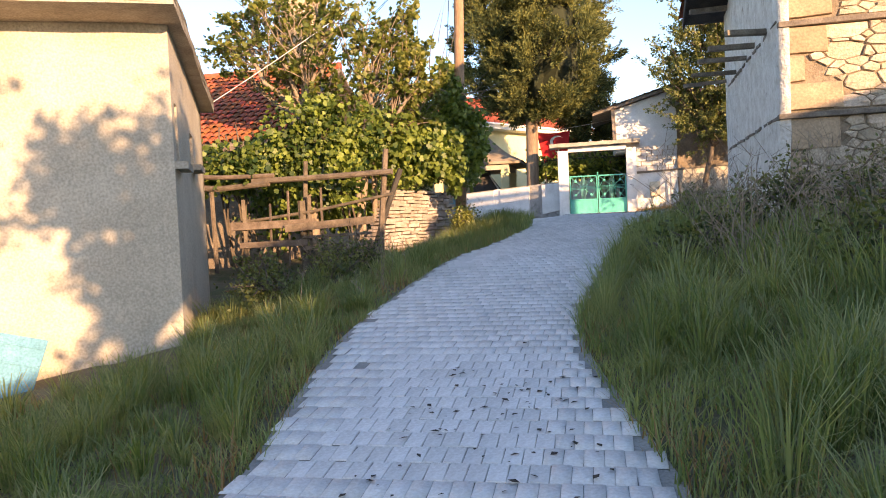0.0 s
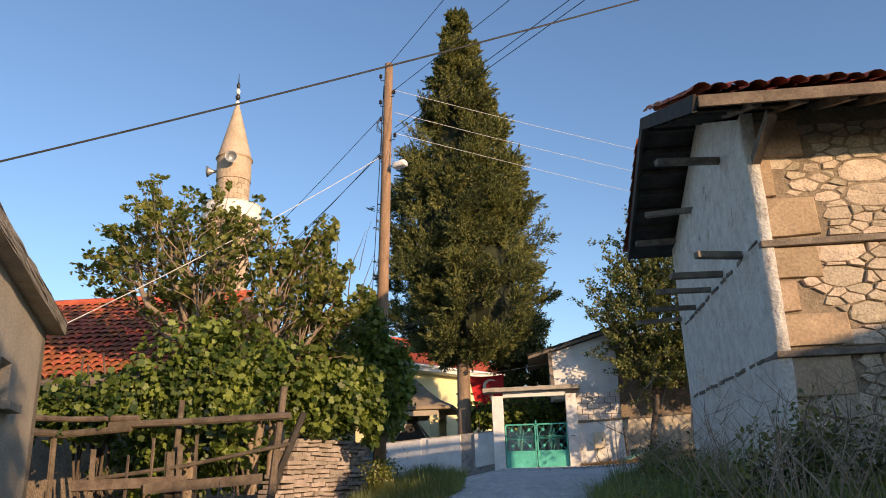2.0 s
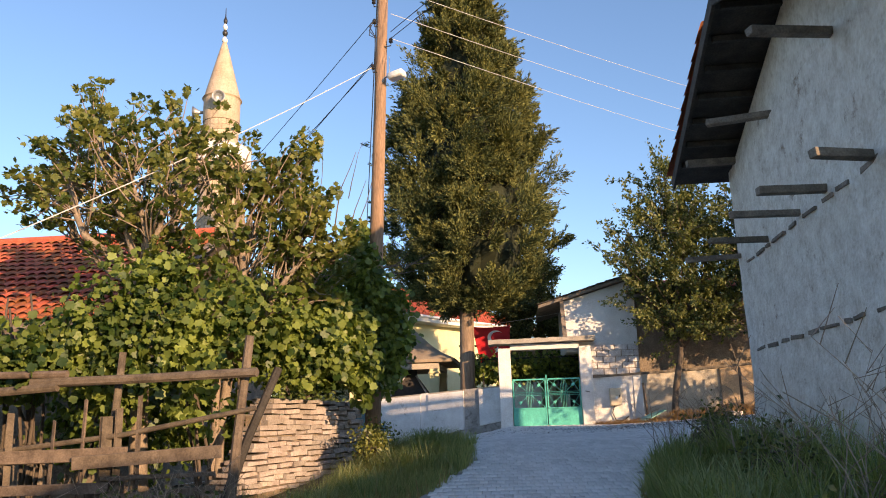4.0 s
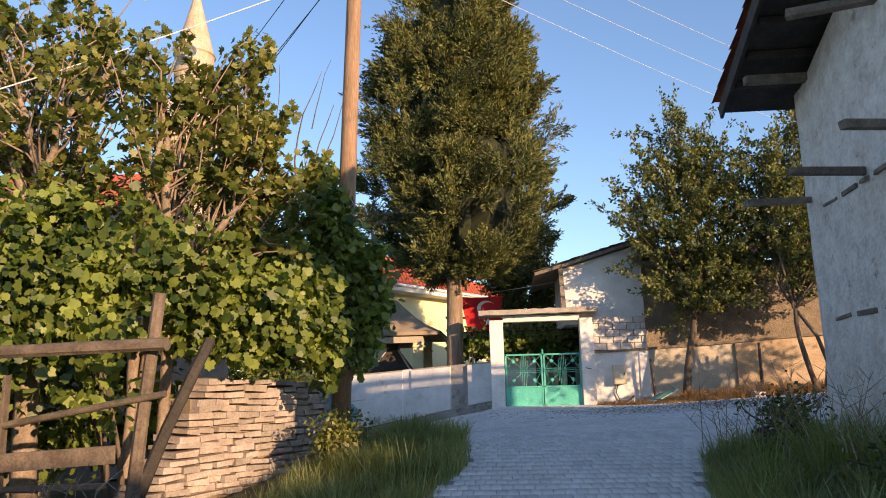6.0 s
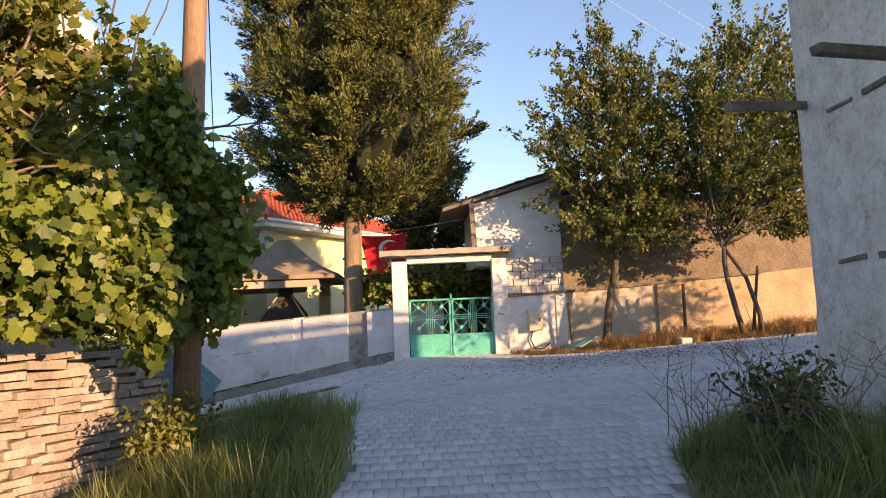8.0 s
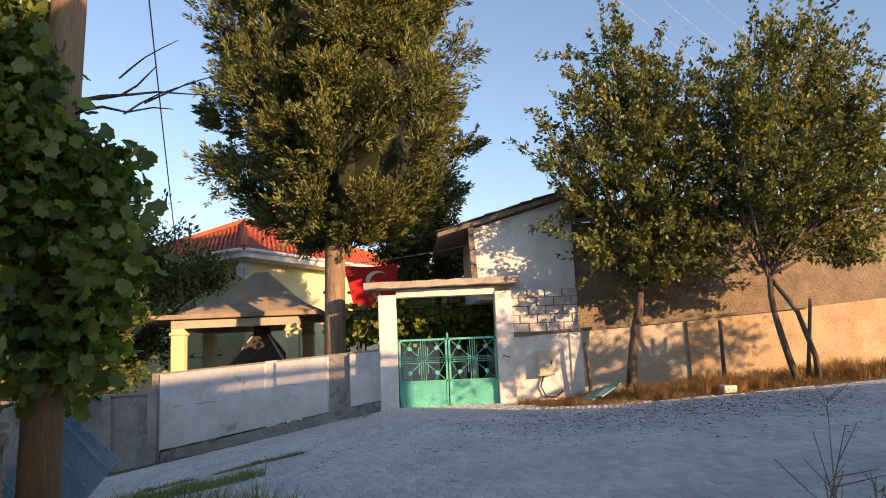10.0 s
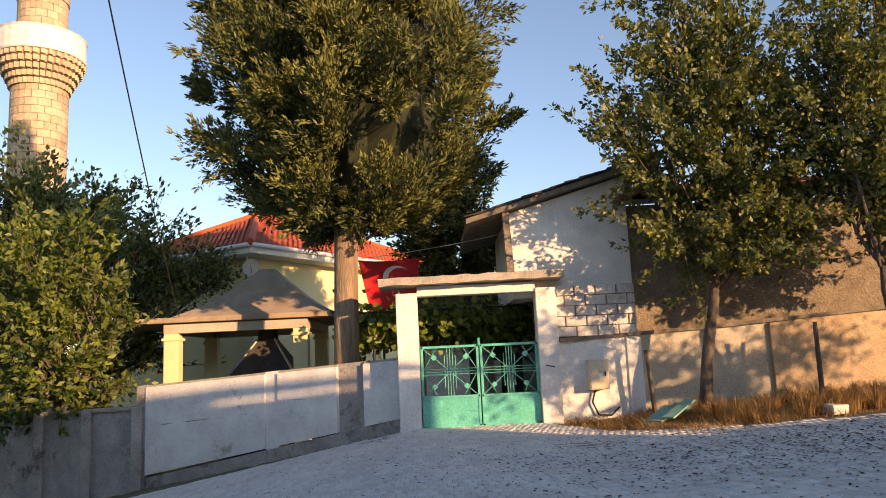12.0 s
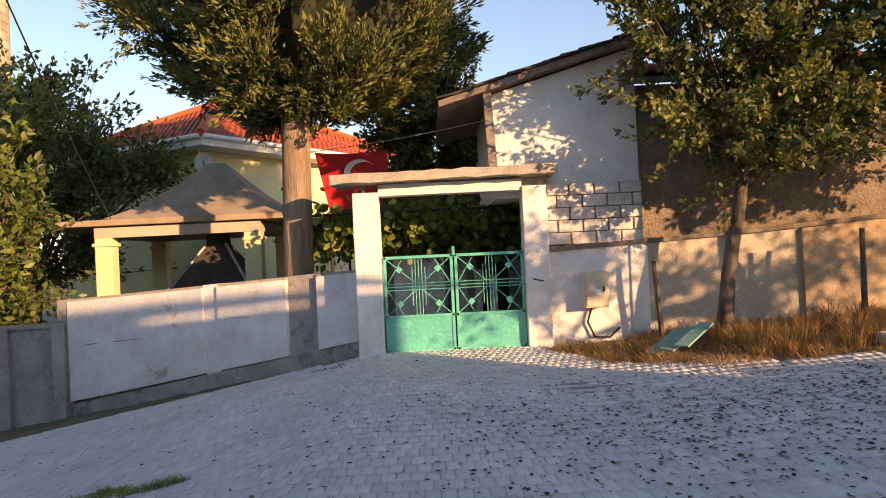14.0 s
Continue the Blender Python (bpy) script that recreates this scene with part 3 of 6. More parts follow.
    for a2, b2 in (((2.63, -19.45, 3.87), (2.77, yr, zr - 0.09)), ((2.77, yr, zr - 0.09), (2.96, -12.05, 4.13))):
        bm = bmesh.new()
        bar(bm, a2, b2, 0.04, 0.19, 0.008, 0.006, rr)
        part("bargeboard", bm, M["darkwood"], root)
    for i in range(16):
        bm = bmesh.new()
        x = 3.3 + i * 0.5
        bar(bm, (x, -19.38, 3.86), (x, -18.3, 4.25), 0.08, 0.09, 0.008, 0.004, rr)
        part("rafter", bm, M["wood"], root)
    for i in range(13):
        bm = bmesh.new()
        y = -19.0 + i * 0.53
        zz = np.interp(y, [-19.45, yr, -12.05], [3.82, zr - 0.15, 4.08])
        bar(bm, (2.75 + i * 0.02, y, zz), (3.75, y, zz), 0.07, 0.08, 0.008, 0.004, rr)
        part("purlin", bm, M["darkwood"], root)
    # corner bracket
    bm = bmesh.new()
    bar(bm, (3.5, -18.4, 3.5), (3.5, -19.2, 3.8), 0.1, 0.1, 0.01, 0.005, rr)
    part("bracket", bm, M["wood"], root)
    # dressed corner blocks, long and short in turn
    wallob = [o for o in root.children if o.name.startswith("stone_wall")][0]
    quoins = []
    for zones in ((-0.6, 1.225), (1.315, 2.47), (2.575, 4.05)):
        z = zones[0]
        n = round((zones[1] - zones[0]) / 0.43)
        for k in range(n):
            h = (zones[1] - zones[0]) / n
            w = rr.uniform(0.55, 0.85) if (k + n) % 2 else rr.uniform(0.24, 0.36)
            quoins.append((3.43, 3.43 + w, z, z + h))
            z += h

    def stone(poly, out, flat):
        """One stone of the face: its outline shrinks to a slightly domed front."""
        bm = bmesh.new()
        cx = sum(p[0] for p in poly) / len(poly)
        cz = sum(p[1] for p in poly) / len(poly)
        lip, mid, face = [], [], []
        for px, pz in poly:
            lip.append(bm.verts.new((px, -18.37, pz)))
            k = 0.97 if flat else 0.94
            mid.append(bm.verts.new((cx + (px - cx) * k, -18.44 - out * 0.65, cz + (pz - cz) * k)))
            k = 0.93 if flat else rr.uniform(0.82, 0.92)
            face.append(bm.verts.new((cx + (px - cx) * k, -18.44 - out - (0 if flat else rr.uniform(-0.012, 0.014)), cz + (pz - cz) * k)))
        m = len(poly)
        for a, b in ((lip, mid), (mid, face)):
            for i in range(m):
                bm.faces.new((a[i], a[(i + 1) % m], b[(i + 1) % m], b[i]))
        c = bm.verts.new((cx, -18.445 - out, cz))
        for i in range(m):
            bm.faces.new((face[i], face[(i + 1) % m], c))
        part("stone", bm, M["quoin"] if flat else M["stone"], wallob)

    for x0, x1, z0, z1 in quoins:
        g = 0.007
        stone([(x0, z0 + g), (x0 + 0.4 * (x1 - x0), z0 + g + rr.uniform(0, 0.01)), (x1 - g, z0 + g + rr.uniform(0, 0.02)), (x1 - g - rr.uniform(0, 0.02), z1 - g), (x0, z1 - g)], 0.052, True)

    def cut(poly, nx, nz, d):
        """The part of a polygon on the side nx*x + nz*z < d."""
        res = []
        for i, p in enumerate(poly):
            q = poly[(i + 1) % len(poly)]
            a, b = nx * p[0] + nz * p[1] - d, nx * q[0] + nz * q[1] - d
            if a < 0:
                res.append(p)
            if (a < 0) != (b < 0):
                t = a / (a - b)
                res.append((p[0] + (q[0] - p[0]) * t, p[1] + (q[1] - p[1]) * t))
        return res

    # rubble: weighted cells between the timber bands, large stones with chinking between them
    for z0, z1 in ((-0.6, 1.225), (1.315, 2.47), (2.575, 3.98)):
        seeds = []
        tries = 0
        while tries < 1500:
            tries += 1
            r = rr.choice((0.07, 0.11, 0.17, 0.22)) if tries < 500 else 0.06
            x, z = rr.uniform(3.7, 6.9), rr.uniform(z0, z1)
            if all(((x - s[0]) * 0.66) ** 2 + ((z - s[1]) * 1.35) ** 2 > ((r + s[2]) * 0.78) ** 2 for s in seeds):
                seeds.append((x, z, r))
        for a in seeds:
            if any(q[0] < a[0] < q[1] + 0.05 and q[2] < a[1] < q[3] for q in quoins):
                continue
            poly = [(3.5, z0), (6.95, z0), (6.95, z1), (3.5, z1)]
            for b in seeds:
                if b is a or abs(b[0] - a[0]) > 1.3 or len(poly) < 3:
                    continue
                ax, az, bx, bz = a[0] * 0.66, a[1] * 1.35, b[0] * 0.66, b[1] * 1.35
                nx, nz = bx - ax, bz - az
                d = (bx * bx + bz * bz - ax * ax - az * az + a[2] ** 2 - b[2] ** 2) / 2
                poly = cut(poly, nx * 0.66, nz * 1.35, d)
            if len(poly) < 3:
                continue
            cx, cz = sum(p[0] for p in poly) / len(poly), sum(p[1] for p in poly) / len(poly)
            size = max(max(abs(p[0] - cx), abs(p[1] - cz)) for p in poly)
            gap = 0.008 if a[1] < 2.95 else 0.018
            k = max(0.5, 1 - gap / max(size, 0.03))
            stone([(cx + (p[0] - cx) * k + rr.uniform(-0.006, 0.006), cz + (p[1] - cz) * k + rr.uniform(-0.006, 0.006)) for p in poly], rr.uniform(0.012, 0.045) if a[1] < 2.95 else rr.uniform(0.004, 0.014), False)


stone_house()


# ---- gate, garden walls ----
def sidewall():
    """The white wall between the gate and its far corner, in panels with piers."""
    root = thing("white_garden_wall", -3.0, 1.1, -0.6, "whitewashed garden wall with cement piers and a coping", "wall", kind="structure")
    a, b = Vector((-0.42, 0.3, 0)), Vector((-5.92, 2.11, 0))
    d = (b - a).normalized()
    nrm = Vector((d.y, -d.x, 0))
    ln = (b - a).length
    rr = random.Random(4)

    def at(s, off=0.0):
        p = a + d * s + nrm * -off
        return (p.x, p.y)

    def foot(s):
        return gz(*at(s)) - 0.25

    def top(s):
        return 1.28 - 0.32 * s / ln
    for s0, s1 in ((0.0, 0.75), (1.32, 2.62), (2.92, ln)):
        bm = bmesh.new()
        wallseg(bm, at(s0), at(s1), 0.22, foot(s0) + 0.5, foot(s1) + 0.5, top(s0), top(s1), -1)
        bmesh.ops.subdivide_edges(bm, edges=bm.edges[:], cuts=6, use_grid_fill=True)
        for v in bm.verts:
            v.co.y += 0.012 * noise.noise(v.co * 1.7)
        part("panel", bm, M["white"], root, "whitewashed panel")
    bm = bmesh.new()
    wallseg(bm, at(-0.02, -0.03), at(ln + 0.02, -0.03), 0.27, foot(0) - 0.3, foot(ln) - 0.3, foot(0) + 0.5, foot(ln) + 0.44, -1)
    part("plinth", bm, M["render"], root, "stained cement plinth")
    for s0, s1, o, mat in ((0.75, 1.32, 0.10, M["render"]), (2.62, 2.92, 0.05, M["white"]), (ln - 0.02, ln + 0.25, 0.03, M["render"])):
        bm = bmesh.new()
        wallseg(bm, at(s0, -o), at(s1, -o), 0.36, foot(s0) - 0.2, foot(s1) - 0.2, top(s0) + 0.05, top(s1) + 0.05, -1)
        part("pier", bm, mat, root, "plastered wall pier")
    for s0, s1 in ((0.0, 0.75), (1.32, 2.62), (2.92, ln)):
        bm = bmesh.new()
        wallseg(bm, at(s0, -0.05), at(s1, -0.05), 0.33, top(s0), top(s1), top(s0) + 0.045, top(s1) + 0.045, -1)
        part("coping", bm, M["slab"], root, "brown weathered coping")
    for s0, z0, s1, z1 in ((3.3, 0.35, 5.4, 0.18), (1.5, 0.62, 2.4, 0.60), (4.3, 0.1, 4.32, 0.62)):
        bm = bmesh.new()
        q0, q1 = at(s0, -0.006), at(s1, -0.006)
        bar(bm, (q0[0], q0[1], z0), (q1[0], q1[1], z1), 0.012, 0.018, 0, 0.004, rr)
        part("crack_line", bm, M["render"], root, "grey crack repair line")
    # lower grey wall that goes on downhill
    low = thing("low_concrete_wall", -7.5, 3.2, -1.4, "low grey concrete wall with posts and a rail", "wall", kind="structure")
    p, q = (-6.1, 2.2), (-12.5, 4.6)
    for i in range(5):
        f0, f1 = i / 5, (i + 1) / 5
        A = (p[0] + (q[0] - p[0]) * f0, p[1] + (q[1] - p[1]) * f0)
        B = (p[0] + (q[0] - p[0]) * f1, p[1] + (q[1] - p[1]) * f1)
        bm = bmesh.new()
        wallseg(bm, A, B, 0.18, -2.2, -2.2, 0.50 - 0.2 * f0, 0.50 - 0.2 * f1, -1)
        part("panel", bm, M["render"], low)
        bm = bmesh.new()
        box(bm, A[0] - 0.11, A[0] + 0.11, A[1] - 0.13, A[1] + 0.1, -2.2, 0.56 - 0.2 * f0, 0.015)
        part("post", bm, M["render"], low)
    bm = bmesh.new()
    wallseg(bm, (p[0], p[1] - 0.06), (q[0], q[1] - 0.06), 0.3, 0.50, 0.30, 0.58, 0.38, -1)
    part("coping", bm, M["slab"], low)


sidewall()


def gateway():
    root = thing("gateway", 1.1, 0.1, -0.1, "whitewashed gate posts carrying a mossy concrete lintel slab", "gateway")
    rr = random.Random(9)
    for x0, x1, f in ((-0.42, -0.02, -0.35), (2.2, 2.58, -0.35)):
        bm = bmesh.new()
        box(bm, x0, x1, -0.14, 0.26, f, 2.5, 0.02)
        bmesh.ops.subdivide_edges(bm, edges=[e for e in bm.edges if e.calc_length() > 0.3], cuts=8, use_grid_fill=True)
        for v in bm.verts:
            v.co += Vector((1, 1, 0)) * 0.012 * noise.noise(v.co * 2.3)
        part("post", bm, M["white"], root, "flaking whitewashed post")
    bm = bmesh.new()
    box(bm, -0.02, 2.2, -0.10, 0.22, 2.44, 2.62, 0.01)
    part("beam", bm, M["white"], root)
    bm = bmesh.new()
    slab(bm, [(-0.72, -0.42, 2.76), (2.72, -0.42, 2.80), (2.72, 0.5, 2.80), (-0.72, 0.5, 2.76)], 0.14)
    bmesh.ops.subdivide_edges(bm, edges=bm.edges[:], cuts=16, use_grid_fill=True)
    for v in bm.verts:
        v.co += Vector((noise.noise(v.co * 4), noise.noise(v.co * 4 + Vector((9, 0, 0))), noise.noise(v.co * 5 + Vector((0, 7, 0))))) * 0.022
    part("lintel_slab", bm, M["slab"], root, "chipped mossy concrete slab")
    gate = thing("metal_gate", 1.09, 0.02, -0.05, "closed double-leaf turquoise metal gate with ornamental bars", "gate")
    for side, x0, x1 in ((0, 0.0, 1.085), (1, 1.105, 2.19)):
        bm = bmesh.new()
        for a, b in (((x0 + 0.025, 0.0), (x0 + 0.025, 1.5)), ((x1 - 0.025, 0.0), (x1 - 0.025, 1.5)), ((x0, 1.48), (x1, 1.48)), ((x0, 0.56), (x1, 0.56)), ((x0, 0.03), (x1, 0.03))):
            bar(bm, (a[0], 0.02, a[1]), (b[0], 0.02, b[1]), 0.045, 0.045, 0.005)
        leaf = part("leaf", bm, M["green"], gate, "turquoise painted gate leaf frame")
        bm = bmesh.new()
        box(bm, x0 + 0.03, x1 - 0.03, 0.012, 0.026, 0.03, 0.55)
        part("sheet_panel", bm, M["green"], leaf, "turquoise sheet metal panel")
        bm = bmesh.new()
        cx, cz = (x0 + x1) / 2, 1.02
        for dx in (-0.10, -0.05, 0.0, 0.05, 0.10):
            hh = 0.45 if abs(dx) < 0.07 else 0.30
            tube(bm, [(cx + dx, 0.02, cz - hh), (cx + dx, 0.02, cz + hh)], [0.007, 0.007], 5)
        for dz in (-0.05, 0.0, 0.05):
            tube(bm, [(x0 + 0.04, 0.02, cz + dz), (x1 - 0.04, 0.02, cz + dz)], [0.007, 0.007], 5)
        for sx in (-1, 1):
            for sz in (-1, 1):
                tube(bm, [(cx + sx * 0.05, 0.02, cz + sz * 0.05), (cx + sx * 0.5, 0.02, cz + sz * 0.44)], [0.008, 0.008], 5)
                tube(bm, [(cx + sx * 0.5, 0.02, cz + sz * 0.03), (cx + sx * 0.26, 0.02, cz + sz * 0.42)], [0.007, 0.007], 5)
        part("ornament", bm, M["green"], leaf, "crossed ornamental bars")
        for sx in (-1, 1):
            for sz in (-1, 1):
                bm = bmesh.new()
                obox(bm, pose(cx + sx * 0.3, 0.005, cz + sz * 0.27, 0, 45, 0), 0.085, 0.012, 0.085, 0.004)
                part("rosette", bm, M["green"], leaf)
        bm = bmesh.new()
        tube(bm, [((x1 if side == 0 else x0), -0.02, 1.48), ((x1 if side == 0 else x0), -0.02, 1.62)], [0.015, 0.012], 6)
        part("finial", bm, M["green"], leaf)
    bm = bmesh.new()
    bar(bm, (2.3, -0.2, 1.06), (2.45, -0.28, 1.02), 0.02, 0.02)
    part("latch", bm, M["iron"], gate)


gateway()


def barn():
    root = thing("white_barn", 3.0, 0.8, 1.4, "whitewashed outbuilding of plaster and hollow blocks with a slate-tiled lean roof", "outbuilding")
    rr = random.Random(31)
    # upper plaster gable
    bm = bmesh.new()
    slab(bm, [(1.84, 0.30, 0), (4.15, 0.30, 0), (4.15, 3.8, 0), (1.84, 3.8, 0)], 1)
    for v in bm.verts:
        v.co.z = (4.02 + (v.co.x - 1.84) * 0.29) if v.co.z > -0.5 else 2.35
    part("upper_wall", bm, M["white"], root, "peeling white plaster gable")
    bm = bmesh.new()
    box(bm, 2.60, 4.12, 0.14, 3.8, 1.4, 2.5)
    core = part("block_wall", bm, M["mortar"], root)
    z = 1.56
    k = 0
    while z < 2.5:
        x = 2.58 - (0.2 if k % 2 else 0)
        while x < 4.1:
            x0, x1 = max(x, 2.58), min(x + 0.385, 4.12)
            if x1 - x0 > 0.06:
                bm = bmesh.new()
                box(bm, x0 + 0.006, x1 - 0.006, 0.085 + rr.uniform(0, 0.012), 0.30, z + 0.007, z + 0.188, 0.008)
                part("block", bm, M["block"], core)
            x += 0.40
        z += 0.195
        k += 1
    bm = bmesh.new()
    bar(bm, (1.80, 0.22, 2.85), (1.76, 0.22, 4.02), 0.11, 0.11, 0.01, 0.004, rr)
    part("corner_post", bm, M["wood"], root)
    # roof boards and slates
    bm = bmesh.new()
    slab(bm, [(0.98, 0.02, 3.90), (4.9, 0.02, 5.05), (4.9, 4.2, 5.05), (0.98, 4.2, 3.90)], 0.10)
    part("roof", bm, M["wood"], root, "grey verge boards")
    for i in range(14):
        bm = bmesh.new()
        x = 0.95 + i * 0.285
        zc = 3.90 + (x - 0.98) * 0.293
        obox(bm, pose(x + 0.17, 0.17 + rr.uniform(-0.03, 0.03), zc + 0.075 + rr.uniform(0, 0.012), 0, -13.5 + rr.uniform(-2, 3), rr.uniform(-3, 3)), 0.40, 0.44, 0.03, 0.006, 0.006, rr)
        part("slate", bm, M["darkwood"], root, "dark roofing tile")
    # ledge between wall and upper wall
    bm = bmesh.new()
    rows = [(2.6, 1.46), (4.2, 1.53), (6.0, 1.62), (9.5, 1.85)]
    for (xa, za), (xb, zb) in zip(rows, rows[1:]):
        wallseg(bm, (xa, -0.10), (xb, -0.10), 0.30, za, zb, za + 0.07, zb + 0.07, 1)
    part("ledge", bm, M["wood"], root, "weathered timber and tile ledge")
    # garden wall below: white near the gate, tan beyond
    gw = thing("plastered_garden_wall", 5.0, 0.05, 0.0, "sunlit garden wall, white near the gate and tan beyond", "wall", kind="structure")
    bm = bmesh.new()
    wallseg(bm, (2.58, -0.05), (4.1, -0.05), 0.26, -0.4, -0.4, 1.46, 1.53, 1)
    bmesh.ops.subdivide_edges(bm, edges=bm.edges[:], cuts=8, use_grid_fill=True)
    for v in bm.verts:
        v.co.y += 0.02 * noise.noise(v.co * 2.0)
    part("panel", bm, M["white"], gw)
    bm = bmesh.new()
    wallseg(bm, (4.1, -0.04), (6.55, -0.02), 0.3, -0.4, -0.3, 1.53, 1.64, 1)
    bmesh.ops.subdivide_edges(bm, edges=bm.edges[:], cuts=8, use_grid_fill=True)
    for v in bm.verts:
        v.co.y += 0.03 * noise.noise(v.co * 1.6)
    part("panel", bm, M["cream"], gw, "cream lime-washed panel")
    bm = bmesh.new()
    wallseg(bm, (6.55, -0.10), (14.0, 0.3), 0.3, -0.4, 0.0, 1.64, 2.2, 1)
    bmesh.ops.subdivide_edges(bm, edges=bm.edges[:], cuts=8, use_grid_fill=True)
    for v in bm.verts:
        v.co.y += 0.03 * noise.noise(v.co * 1.6)
    part("panel", bm, M["mud"], gw, "tan earth-plastered panel")
    bm = bmesh.new()
    box(bm, 3.84, 4.12, -0.09, 0.1, -0.3, 1.5, 0.02)
    part("buttress", bm, M["white"], gw)
    mud = thing("mud_house", 8.0, 2.5, 1.5, "tan mud-plastered house behind the garden wall under a tiled roof", "house")
    bm = bmesh.new()
    box(bm, 4.16, 15.0, 0.42, 6.0, 0.0, 4.1)
    bmesh.ops.subdivide_edges(bm, edges=bm.edges[:], cuts=12, use_grid_fill=True)
    for v in bm.verts:
        v.co.y += 0.04 * noise.noise(v.co * 1.1)
    part("wall", bm, M["earthwall"], mud)
    bm = bmesh.new()
    slab(bm, [(3.9, 0.0, 4.12), (15.4, 0.0, 4.3), (15.4, 3.6, 5.3), (3.9, 3.6, 5.12)], 0.1)
    part("roof", bm, M["wood"], mud)
    tv, tf = [], []
    for row in range(8):
        for i in range(55):
            x = 3.95 + i * 0.205
            y = -0.05 + row * 0.34
            z = 4.16 + (x - 3.9) * 0.0156 + row * 0.34 * 0.278
            b0 = len(tv)
            for a in (0, 1):
                for q in range(5):
                    an = math.pi * q / 4
                    tv.append((x + math.cos(an) * 0.1, y + a * 0.4, z + math.sin(an) * 0.07 + a * 0.11 + 0.01))
            for q in range(4):
                tf.append((b0 + q, b0 + q + 1, b0 + 6 + q, b0 + 5 + q))
    fast("roof_tiles", tv, tf, M["tile"], mud, kind="stuff")


barn()


def meter_box():
    root = thing("meter_box", 3.25, -0.2, 0.85, "beige metal electricity meter box on the garden wall", "meter box")
    bm = bmesh.new()
    box(bm, 3.06, 3.42, -0.32, -0.045, 0.58, 1.12, 0.01)
    part("body", bm, M["box"], root)
    bm = bmesh.new()
    box(bm, 3.08, 3.40, -0.335, -0.318, 0.60, 1.10, 0.004)
    door = part("door", bm, M["box"], root)
    bm = bmesh.new()
    box(bm, 3.33, 3.36, -0.35, -0.333, 0.82, 0.90, 0.004)
    part("latch", bm, M["iron"], door)
    bm = bmesh.new()
    box(bm, 3.22, 3.30, -0.341, -0.334, 0.78, 0.86)
    part("sticker", bm, M["whitemetal"], door, "white sticker")
    bm = bmesh.new()
    tube(bm, [(3.2, -0.12, 0.6), (3.12, -0.12, 0.35), (3.22, -0.13, 0.12), (3.45, -0.13, 0.10), (3.62, -0.12, 0.25)], [0.018] * 5, 7)
    part("conduit", bm, M["iron"], root)


meter_box()


